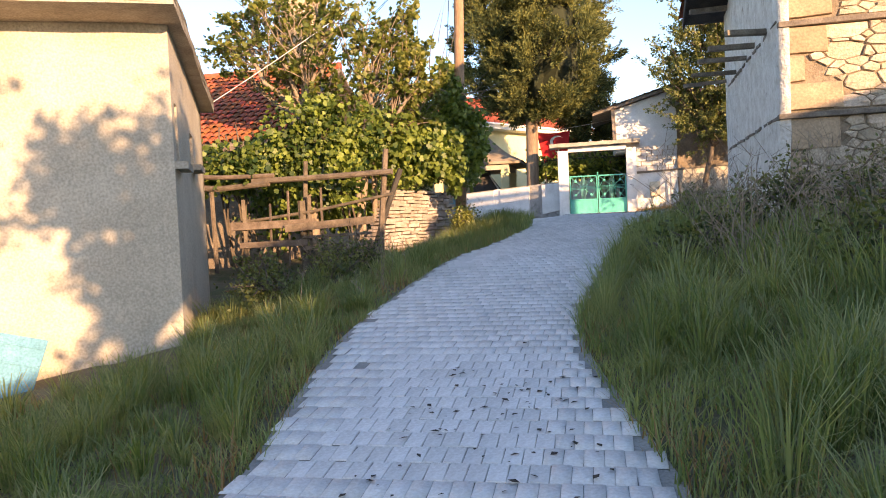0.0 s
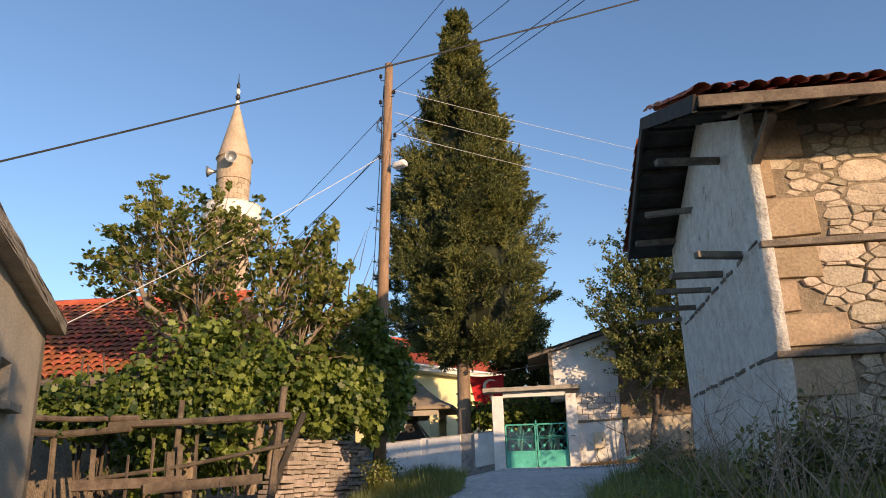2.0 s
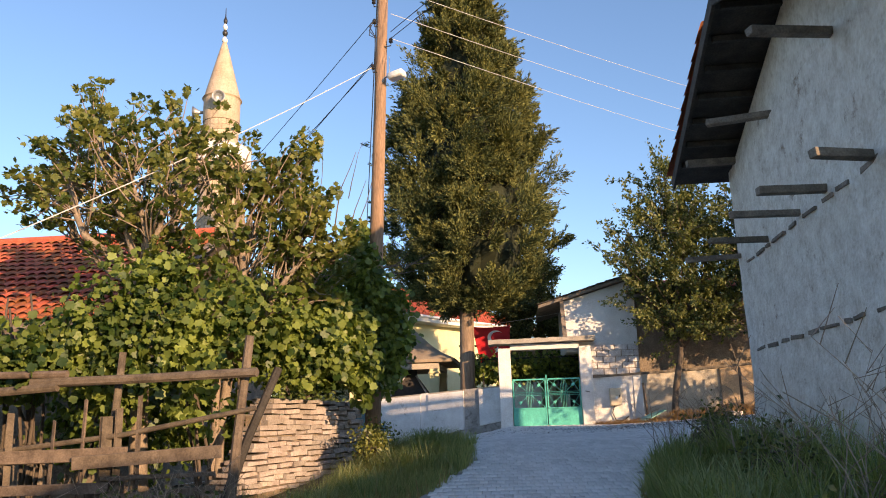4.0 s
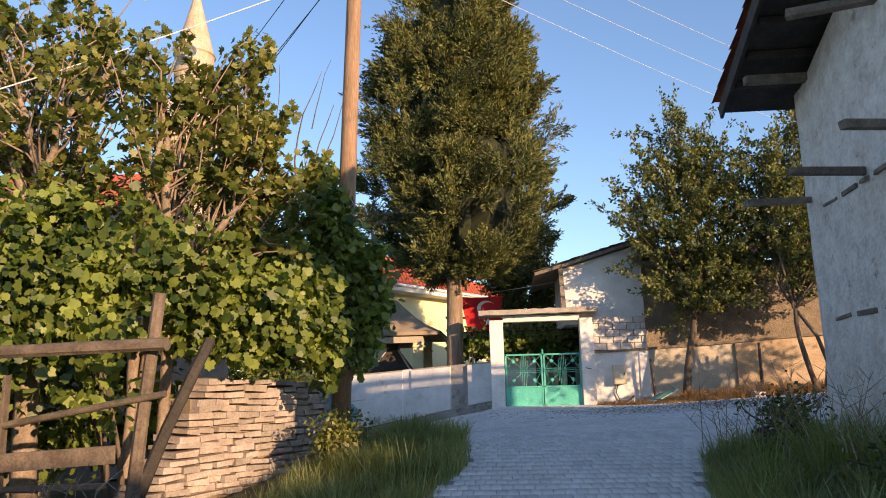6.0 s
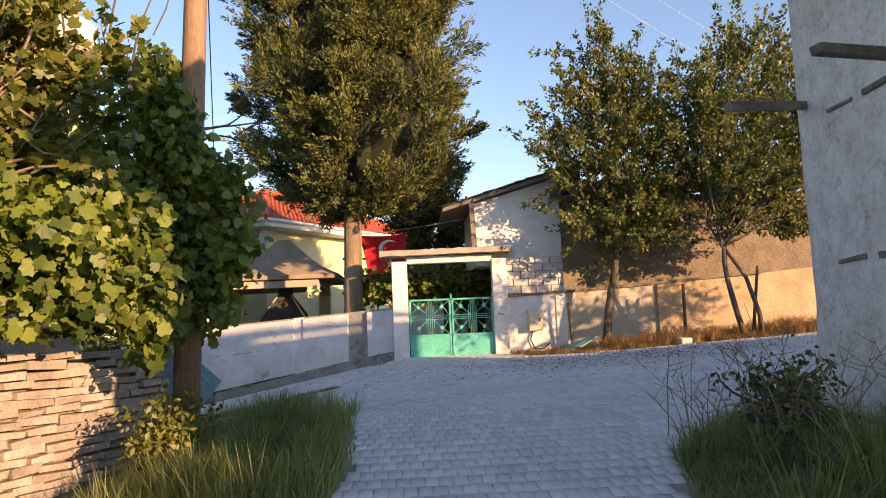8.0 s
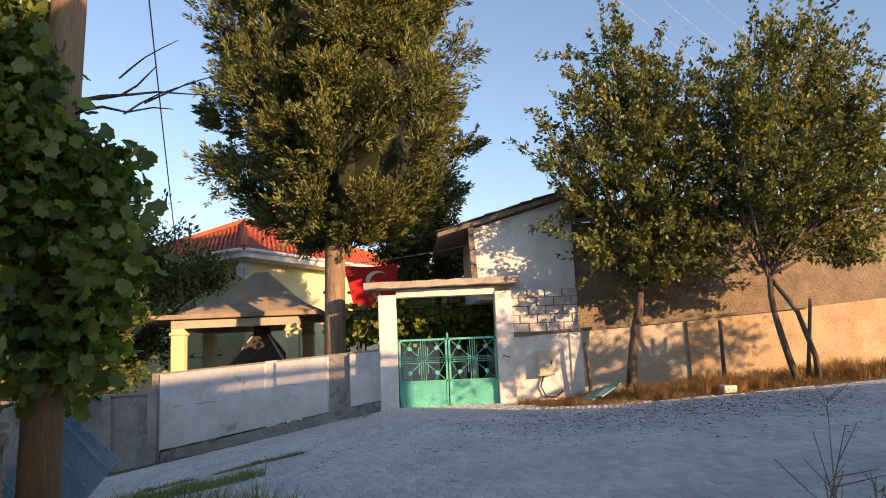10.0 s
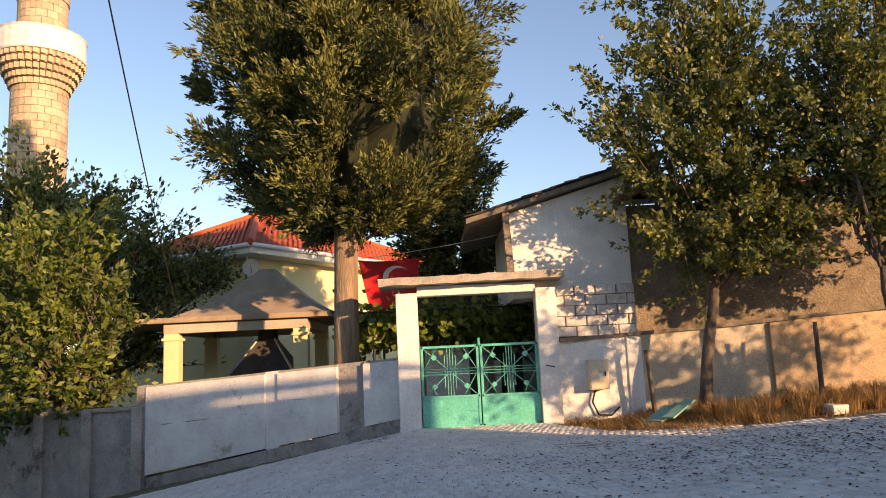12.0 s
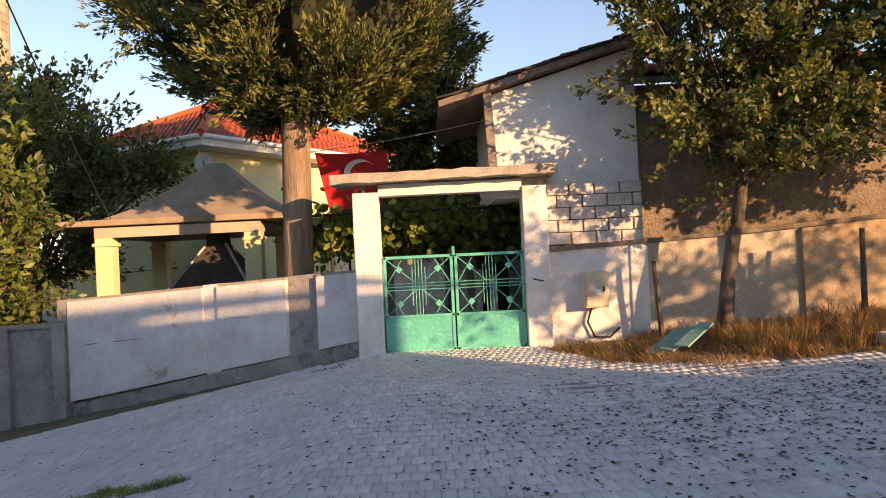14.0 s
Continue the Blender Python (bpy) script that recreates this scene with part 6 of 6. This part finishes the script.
for sb, blobs, nl, mt, sd in (((3.1, -19.4, -0.5), [(2.8, -19.5, 0.1, 0.45), (3.4, -19.4, 0.25, 0.5), (4.2, -19.5, 0.3, 0.5)], 2600, "pear", 91), ((2.6, -16.8, -0.5), [(2.6, -17.2, -0.15, 0.4), (2.7, -16.2, -0.1, 0.4)], 1500, "pear", 92),
                             ((2.9, -13.6, -0.2), [(2.8, -13.9, 0.15, 0.35), (3.0, -13.2, 0.2, 0.35)], 1300, "pear", 93), ((-2.15, -12.7, -0.4), [(-2.2, -12.8, 0.0, 0.28), (-2.05, -12.5, 0.15, 0.25)], 1500, "fig", 94),
                             ((1.9, -20.6, -0.8), [(1.9, -20.7, -0.35, 0.4), (2.3, -20.2, -0.25, 0.45), (1.7, -19.8, -0.4, 0.35)], 2200, "pear", 96), ((2.9, -22.6, -0.8), [(2.9, -22.7, -0.35, 0.4), (3.4, -22.2, -0.2, 0.45)], 1700, "pear", 97),
                             ((-3.4, -20.6, -1.2), [(-3.5, -20.8, -0.75, 0.35), (-3.6, -20.1, -0.7, 0.4), (-3.9, -19.4, -0.7, 0.4)], 1900, "pear", 98), ((-2.9, -18.6, -1.1), [(-2.9, -18.6, -0.7, 0.3), (-3.4, -18.2, -0.65, 0.35)], 1300, "pear", 99),
                             ((-3.0, -17.2, -1.0), [(-3.2, -17.4, -0.5, 0.35), (-3.9, -17.0, -0.5, 0.4)], 1200, "pear", 95)):
    leafy_tree("bramble", "low scrubby bramble bush growing in the verge", sb, (sb[0], sb[1], sb[2] + 0.25), blobs, nl, 0.065, mt, sd, "verge bushes", 0.02, 14)["category"] = "bush"


def pergola():
    root = thing("vine_pergola", 1.0, 2.6, 0.0, "grape vine trained over an iron pergola behind the gate", "pergola")
    rng = np.random.default_rng(81)
    rr = random.Random(81)
    for x in (-1.0, 2.9):
        for y in (1.7, 4.6):
            bm = bmesh.new()
            tube(bm, [(x, y, -0.3), (x, y, 2.3)], [0.03, 0.03], 8)
            part("post", bm, M["iron"], root)
    for y in (1.7, 3.1, 4.6):
        bm = bmesh.new()
        tube(bm, [(-1.4, y, 2.3), (3.4, y, 2.3)], [0.025, 0.025], 6)
        part("rail", bm, M["iron"], root)
    n = 5200
    p = np.stack([rng.uniform(-1.8, 3.4, n), rng.uniform(1.4, 5.0, n), 2.02 + rng.normal(0, 0.24, n)], 1)
    d = rng.normal(0, 0.6, (n, 3)) + np.array([0, -0.2, -0.7])
    v, f = scatter(GRAPE, LOBED_F, p, frames_from(d, rng), rng.uniform(0.09, 0.16, n))
    fast("leaves", v, f, M["vine"], root)
    bm = bmesh.new()
    tube(bm, limb_path(rr, (-0.9, 2.0, 0), (-0.2, 1.9, 2.2), 0.2), [0.05] * 6, 7, 0.1, rr)
    part("stem", bm, M["bark"], root)
    bm = bmesh.new()
    tube(bm, limb_path(rr, (2.9, 2.0, 0.4), (1.6, 1.9, 2.1), 0.2), [0.04] * 6, 7, 0.1, rr)
    part("stem", bm, M["bark"], root)


pergola()


def yard():
    """What shows between the gate bars: a pale yard house and an outdoor bench wall."""
    h = thing("yard_house", 2.5, 9.0, 0.0, "pale whitewashed house wall at the back of the yard", "house")
    bm = bmesh.new()
    box(bm, -0.5, 7.0, 7.0, 11.0, -0.5, 3.0)
    part("wall", bm, M["cream"], h)
    bm = bmesh.new()
    box(bm, -0.9, 7.4, 6.6, 11.4, 3.0, 3.15, 0.02)
    part("roof", bm, M["slab"], h)
    bm = bmesh.new()
    box(bm, 1.9, 2.7, 6.96, 7.02, 0.0, 2.0, 0.01)
    part("door", bm, M["iron"], h, "dark yard door")
    bm = bmesh.new()
    box(bm, 0.5, 1.3, 6.96, 7.02, 1.0, 2.0, 0.01)
    part("window", bm, M["galv"], h)
    s = thing("yard_screen", 0.5, 2.4, 0.0, "low pale wall standing in the yard", "wall")
    bm = bmesh.new()
    box(bm, 0.05, 1.0, 2.3, 2.42, -0.3, 1.5, 0.02)
    part("panel", bm, M["white"], s)
    for i in range(3):
        bm = bmesh.new()
        box(bm, 1.30 + i * 0.3, 1.44 + i * 0.3, 3.0, 3.15, -0.3, 1.3 - 0.12 * i, 0.015)
        tagged(part("yard_post", bm, M["white"]), "short white post standing in the yard", "post", "yard posts")


yard()


def flag():
    root = thing("flag", -0.7, 3.0, 3.6, "red flag with a white crescent hanging from a string", "flag")
    bm = bmesh.new()
    nu, nv = 16, 16
    g = []
    for i in range(nu + 1):
        row = []
        for j in range(nv + 1):
            u, v = i / nu, j / nv
            x = -1.42 + 1.42 * u * (1 - 0.32 * v) + 0.38 * v
            z = 3.62 - 1.85 * v * (1 - 0.42 * u) - 0.05 * math.sin(math.pi * u)
            y = 3.0 + 0.07 * math.sin(u * 8 + v * 2) * (0.3 + v)
            row.append(bm.verts.new((x, y, z)))
        g.append(row)
    for i in range(nu):
        for j in range(nv):
            bm.faces.new((g[i][j], g[i + 1][j], g[i + 1][j + 1], g[i][j + 1]))
    part("cloth", bm, M["flag"], root, smooth=True)
    bm = bmesh.new()
    n = 26
    out, inn = [], []
    for i in range(n + 1):
        a = math.radians(35) + math.radians(290) * i / n
        w = 0.10 * math.sin(math.pi * i / n)
        out.append(bm.verts.new((-0.55 + 0.30 * math.cos(a), 2.90, 3.18 + 0.26 * math.sin(a))))
        inn.append(bm.verts.new((-0.55 + (0.30 - w - 0.004) * math.cos(a) + 0.02, 2.90, 3.18 + (0.26 - w - 0.004) * math.sin(a))))
    for i in range(n):
        bm.faces.new((out[i], out[i + 1], inn[i + 1], inn[i]))
    part("crescent", bm, M["cloth"], root, "white crescent")
    bm = bmesh.new()
    star = [bm.verts.new((-0.50 + (0.15 if k % 2 == 0 else 0.06) * math.cos(math.pi * k / 5 + 0.3), 2.88, 2.72 + (0.15 if k % 2 == 0 else 0.06) * math.sin(math.pi * k / 5 + 0.3))) for k in range(10)]
    bm.faces.new(star)
    part("star", bm, M["cloth"], root, "white five-pointed star")
    cable("flag_string", (-1.5, 3.0, 3.64), (1.9, 1.2, 3.8), 0.05, 0.008, M["palewire"], "thin string holding the flag")


flag()


# ---- small things on the ground ----
def sheet(name, label, m, w, h, material, ribs):
    root = thing(name, m.translation.x, m.translation.y, m.translation.z, label, "metal sheet")
    bm = bmesh.new()
    obox(bm, m, w, 0.012, h)
    body = part("sheet", bm, material, root)
    for i in range(ribs):
        bm = bmesh.new()
        obox(bm, m @ Matrix.Translation((0, -0.012, -h / 2 + h * (i + 0.5) / ribs)), w * 0.98, 0.02, 0.03, 0.005)
        part("rib", bm, material, body)


sheet("blue_sheet", "faded blue metal sheet leaning on the shed wall", pose(-5.75, -22.85, -1.42, -18, 14, 20), 1.3, 1.0, M["blue"], 5)
sheet("pale_sheet", "faded pale blue sheet leaning by the lane edge", pose(-3.15, -9.3, 0.02, -15, 38, -20), 0.8, 1.2, M["paleblue"], 5)
rr = random.Random(99)
for i in range(3):
    bm = bmesh.new()
    bar(bm, (3.55 + 0.16 * i, -1.9 - 0.1 * i, 0.06 + 0.06 * i), (4.15 + 0.14 * i, -1.35 - 0.1 * i, 0.30 + 0.05 * i), 0.2, 0.03, 0.006, 0.006, rr)
    tagged(part("green_board", bm, M["palegreen"]), "faded green board lying on the dry grass", "board", "green boards")
bm = bmesh.new()
obox(bm, pose(6.15, -2.8, gz(6.15, -2.8) + 0.06, 0, 0, 20), 0.3, 0.2, 0.14, 0.03, 0.02, rr)
tagged(part("stone_block", bm, M["block"]), "pale stone block at the edge of the paving", "stone")
for x, y, h, lean in ((6.81, -1.2, 1.35, 0.02), (4.15, -0.5, 1.15, -0.08), (7.95, -2.35, 1.6, 0.25)):
    bm = bmesh.new()
    tube(bm, [(x, y, gz(x, y) - 0.1), (x + lean, y, gz(x, y) + h)], [0.045, 0.035], 8, 0.1, rr)
    tagged(part("stake", bm, M["bark"]), "rough wooden stake in the dry grass", "stake", "stakes")


def blades(name, pts, hgt, wid, lean, material, label, seed, cat="grass"):
    """Many bent blades: pts (n,3)."""
    rng = np.random.default_rng(seed)
    n = len(pts)
    t = [(-0.5, 0, 0), (0.5, 0, 0), (0.32, 0.12, 0.55), (-0.32, 0.12, 0.55), (0, 0.42, 1.0)]
    f3 = [(0, 1, 2), (0, 2, 3), (3, 2, 4)]
    a = rng.uniform(0, 2 * np.pi, n)
    c, s = np.cos(a), np.sin(a)
    zero, one = np.zeros(n), np.ones(n)
    rot = np.stack([np.stack([c, -s, zero], 1), np.stack([s, c, zero], 1), np.stack([zero, zero, one], 1)], 1)
    hh = hgt * rng.uniform(0.45, 1.2, n) * np.array([0.75 + 0.9 * noise.noise(Vector((q[0] * 1.6, q[1] * 1.6, seed))) + 0.5 * noise.noise(Vector((q[0] * 6, q[1] * 6, seed))) for q in pts])
    hh = np.maximum(hh, hgt * 0.2)
    size = np.stack([np.full(n, 1.0) * wid * rng.uniform(0.7, 1.4, n), hh * lean * rng.uniform(0.5, 2.2, n), hh], 1)
    v, f = scatter(t, f3, pts, rot, size)
    return tagged(fast(name, v, f, material), label, cat, kind="stuff")


def strew(n, x0, x1, y0, y1, test, seed, sink=0.05, clump=0.6):
    rng = np.random.default_rng(seed)
    x, y = rng.uniform(x0, x1, n), rng.uniform(y0, y1, n)
    dens = np.array([noise.noise(Vector((a * 1.1, b * 1.1, seed))) for a, b in zip(x, y)])
    k = test(x, y) & (dens + rng.normal(0, 0.25, n) > -clump)
    x, y = x[k], y[k]
    return np.stack([x, y, ground_z(x, y) - sink], 1)


def tussocks(n, x0, x1, y0, y1, test, hgt, seed, label, material="grass"):
    """Rounded clumps of long blades that bend outwards from their middle."""
    rng = np.random.default_rng(seed)
    x, y = rng.uniform(x0, x1, n), rng.uniform(y0, y1, n)
    k = test(x, y)
    x, y = x[k], y[k]
    t = [(-0.5, 0, 0), (0.5, 0, 0), (0.42, 0.22, 0.55), (-0.42, 0.22, 0.55), (0.22, 0.62, 0.86), (-0.22, 0.62, 0.86), (0, 1.05, 0.80)]
    f3 = [(0, 1, 2), (0, 2, 3), (3, 2, 4), (3, 4, 5), (5, 4, 6)]
    m = 85
    a = rng.uniform(0, 2 * np.pi, (len(x), m))
    big = rng.uniform(0.35, 1.45, len(x))[:, None]
    r = rng.random((len(x), m)) * 0.13 * big
    px, py = (x[:, None] - np.sin(a) * r).ravel(), (y[:, None] + np.cos(a) * r).ravel()
    pts = np.stack([px, py, ground_z(px, py) - 0.05], 1)
    hh = (hgt * big * rng.uniform(0.45, 1.1, a.shape)).ravel()
    a = a.ravel()
    c, sn, zero, one = np.cos(a), np.sin(a), np.zeros(a.size), np.ones(a.size)
    rot = np.stack([np.stack([c, -sn, zero], 1), np.stack([sn, c, zero], 1), np.stack([zero, zero, one], 1)], 1)
    size = np.stack([rng.uniform(0.006, 0.012, a.size), hh * rng.uniform(0.25, 0.95, a.size), hh], 1)
    v, f = scatter(t, f3, pts, rot, size)
    return tagged(fast("grass_tussocks", v, f, M[material]), label, "grass", kind="stuff")


def off_left(x, y):
    return lerp_table(y, ROAD_Y, ROAD_L) - x


def off_right(x, y):
    return x - lerp_table(y, ROAD_Y, ROAD_R)


shed_side = lambda x, y: ((x + 4.0) * 0.896 + (y + 21.4) * 0.443) > 0.02
left_ok = lambda x, y: (off_left(x, y) > -0.05) & (shed_side(x, y) | (y < -23.5)) & ~((x < -2.55) & (y > -14) & (y < -10.9)) & (x > -6.5)
right_ok = lambda x, y: (off_right(x, y) > -0.05) & ~((x > 3.25) & (y > -18.6))
blades("grass", strew(110000, -6.4, -0.3, -31, -10.6, lambda x, y: left_ok(x, y) & (off_left(x, y) < 3.2), 1, clump=0.3), 0.19, 0.010, 1.1, M["grass"], "green uneven verge grass along the lane", 1)
blades("grass", strew(150000, 0.5, 5.5, -31, -12.3, right_ok, 2, clump=0.3), 0.26, 0.010, 1.1, M["grass"], "long green verge grass below the stone house", 2)
blades("grass", strew(9000, -2.6, -0.4, -15.5, -10.8, lambda x, y: off_left(x, y) > -0.1, 3), 0.34, 0.014, 0.9, M["grass"], "tall grass round the pole foot", 3)
tussocks(520, 0.6, 4.4, -28.5, -14.0, lambda x, y: right_ok(x, y) & (off_right(x, y) > 0.15), 0.50, 21, "long pale-tipped grass clumps below the stone house")
tussocks(330, -4.6, -1.0, -28.0, -14.5, lambda x, y: left_ok(x, y) & (off_left(x, y) > 0.15) & (off_left(x, y) < 3.0), 0.36, 22, "rough grass clumps along the lane verge")
tussocks(120, -2.4, -0.9, -13.6, -10.9, lambda x, y: off_left(x, y) > 0.0, 0.36, 23, "grass clumps round the pole foot")
tussocks(190, 4.5, 10.5, -3.4, -0.4, lambda x, y: y > np.interp(x, [3.0, 4.2, 6, 11.5], [-1.6, -3.2, -2.8, -2.5]), 0.30, 24, "heaped dry grass below the sunlit wall", "drygrass")
blades("dry_grass", strew(42000, 2.5, 11.5, -5.0, -0.1, lambda x, y: y > np.interp(x, [2.4, 2.9, 4.2, 6, 11.5], [-1.2, -2.3, -3.6, -3.0, -2.6]), 4, clump=0.45), 0.17, 0.013, 2.6, M["drygrass"], "straw-coloured dry grass below the sunlit wall", 4)
blades("dry_grass", strew(26000, -1.9, 1.9, -31, -12.5, lambda x, y: (np.abs(off_left(x, y) - 0.12) < 0.22) | (np.abs(off_right(x, y) - 0.12) < 0.22), 5), 0.09, 0.012, 1.4, M["drygrass"], "dry straw along the paving edge", 5)
blades("grass", strew(2500, -5.2, -1.2, -7.5, -2.0, lambda x, y: (np.abs(y + 4.6 - 0.25 * x) < 0.28), 6, clump=0.05), 0.06, 0.014, 1.6, M["grass"], "thin grass in the paving joints", 6)


blades("dry_grass", strew(30000, -6.0, 5.0, -31, -12.4, lambda x, y: (left_ok(x, y) & (off_left(x, y) < 3.2)) | right_ok(x, y), 8, clump=0.1), 0.24, 0.011, 1.1, M["drygrass"], "dry stalks mixed into the verge grass", 8)


blades("grass", strew(9000, -4.2, -1.2, -8.6, -6.6, lambda x, y: ((x + 2.5) / 1.0) ** 2 + ((y + 7.5) / 0.5) ** 2 < 1, 10, sink=0.0), 0.15, 0.012, 1.2, M["grass"], "tuft of grass in the paving near the sheet", 10)
blades("grass", strew(30000, -4.2, -0.8, -6.6, -4.8, lambda x, y: (((x + 2.3) / 0.42) ** 2 + ((y + 5.25) / 0.2) ** 2 < 1) | (((x + 1.6) / 0.3) ** 2 + ((y + 5.4) / 0.1) ** 2 < 1) | (((x + 3.4) / 0.5) ** 2 + ((y + 5.3) / 0.12) ** 2 < 1), 9, sink=0.0), 0.06, 0.012, 1.6, M["grass"], "small grass patch growing in the paving", 9)


def litter():
    rng = np.random.default_rng(15)
    x = np.concatenate([rng.normal(4.4, 1.9, 4600), rng.uniform(-0.4, 0.9, 130), rng.uniform(-6.0, 3.0, 600)])
    y = np.concatenate([rng.normal(-5.2, 1.2, 4600), rng.normal(-25.3, 0.9, 130), rng.uniform(-8.5, -0.6, 600)])
    wx = rng.uniform(-5.6, -0.6, 900)
    x = np.concatenate([x, wx])
    y = np.concatenate([y, 0.3 - (wx + 0.45) * 0.331 - 0.75 - 0.12 * (wx + 0.45) + 0.25 * np.sin(wx * 2.1) * rng.random(900) + rng.normal(0, 0.10, 900)])
    k = np.array([road_span(v)[0] < u < road_span(v)[1] + 0.2 for u, v in zip(x, y)]) & ~((x < -0.3) & (y > -0.3))
    x, y = x[k], y[k]
    pos = np.stack([x, y, ground_z(x, y) + 0.026], 1)
    a = rng.uniform(0, 6.28, len(x))
    d = np.stack([np.cos(a), np.sin(a), rng.normal(0, 0.12, len(x))], 1)
    up = np.tile(np.array([[0, 0, 1.0]]), (len(x), 1)) + rng.normal(0, 0.15, (len(x), 3))
    xx = np.cross(d, up)
    xx /= np.linalg.norm(xx, axis=1, keepdims=True)
    d /= np.linalg.norm(d, axis=1, keepdims=True)
    v, f = scatter(DIAMOND, DIAMOND_F, pos, np.stack([xx, d, np.cross(xx, d)], 2), rng.uniform(0.02, 0.065, len(x)))
    tagged(fast("leaf_litter", v, f, M["litter"]), "dark fallen leaves scattered over the paving", "leaves", kind="stuff")


litter()


def weeds(seed, spots, hgt, n):
    rr2 = random.Random(seed)
    bm = bmesh.new()
    for x0, x1, y0, y1 in spots:
        for i in range(n):
            x, y = rr2.uniform(x0, x1), rr2.uniform(y0, y1)
            z = gz(x, y) - 0.05
            h = hgt * rr2.uniform(0.4, 1.2)
            lx, ly = rr2.gauss(0, 0.3) * h, rr2.gauss(0, 0.3) * h
            top = Vector((x + lx, y + ly, z + h))
            mid = Vector((x + lx * 0.35, y + ly * 0.35, z + h * 0.55))
            tube(bm, [(x, y, z), mid, top], [0.006, 0.005, 0.002], 3, cap=False)
            for k in range(4):
                p = mid.lerp(top, rr2.random())
                q = p + Vector((rr2.uniform(-1, 1), rr2.uniform(-1, 1), rr2.uniform(0.2, 1))) * h * 0.22
                tube(bm, [p, q], [0.004, 0.002], 3, cap=False)
    return tagged(part("dry_weeds", bm, M["weed"]), "tall dry brown weed stalks", "weeds", kind="stuff")


weeds(1, [(2.0, 5.2, -22.2, -18.9)], 1.15, 260)
weeds(2, [(2.1, 3.3, -14.2, -12.4), (2.3, 3.2, -18.0, -14.5)], 0.75, 45)
weeds(3, [(-4.2, -2.9, -17.6, -15.7)], 0.8, 90)
weeds(4, [(-2.6, -1.7, -21.8, -19.0)], 0.5, 18)


# ---- plain unseen blocks, added to keep the sun off lane and lower walls ----
def sun_block(x0, x1, y0, y1, zt, label):
    root = thing("sun_blocker", (x0 + x1) / 2, (y0 + y1) / 2, -2, label, "house")
    bm = bmesh.new()
    box(bm, x0, x1, y0, y1, -4, zt, 0.02)
    part("wall", bm, M["mud"], root)


for h in SUN_BLOCKS:
    sun_block(*h, "plain unseen mud-plastered block added to shade the lane")

# ---- single pavers of the nearest stretch ----
me = bpy.data.meshes.new("paver")
me.from_pydata([(x * 0.0995, y * 0.1995, z * 0.007) for x, y, z in PAVER_T], [], PAVER_F)
me.materials.append(M["paver_one"])
for i in np.nonzero(nearest)[0]:
    ob = new("paver", me)
    ob.parent = road
    m3 = Matrix([list(r) for r in prot[i]]).to_4x4()
    ob.matrix_basis = Matrix.Translation((ppx[i], ppy[i], pz[i])) @ m3
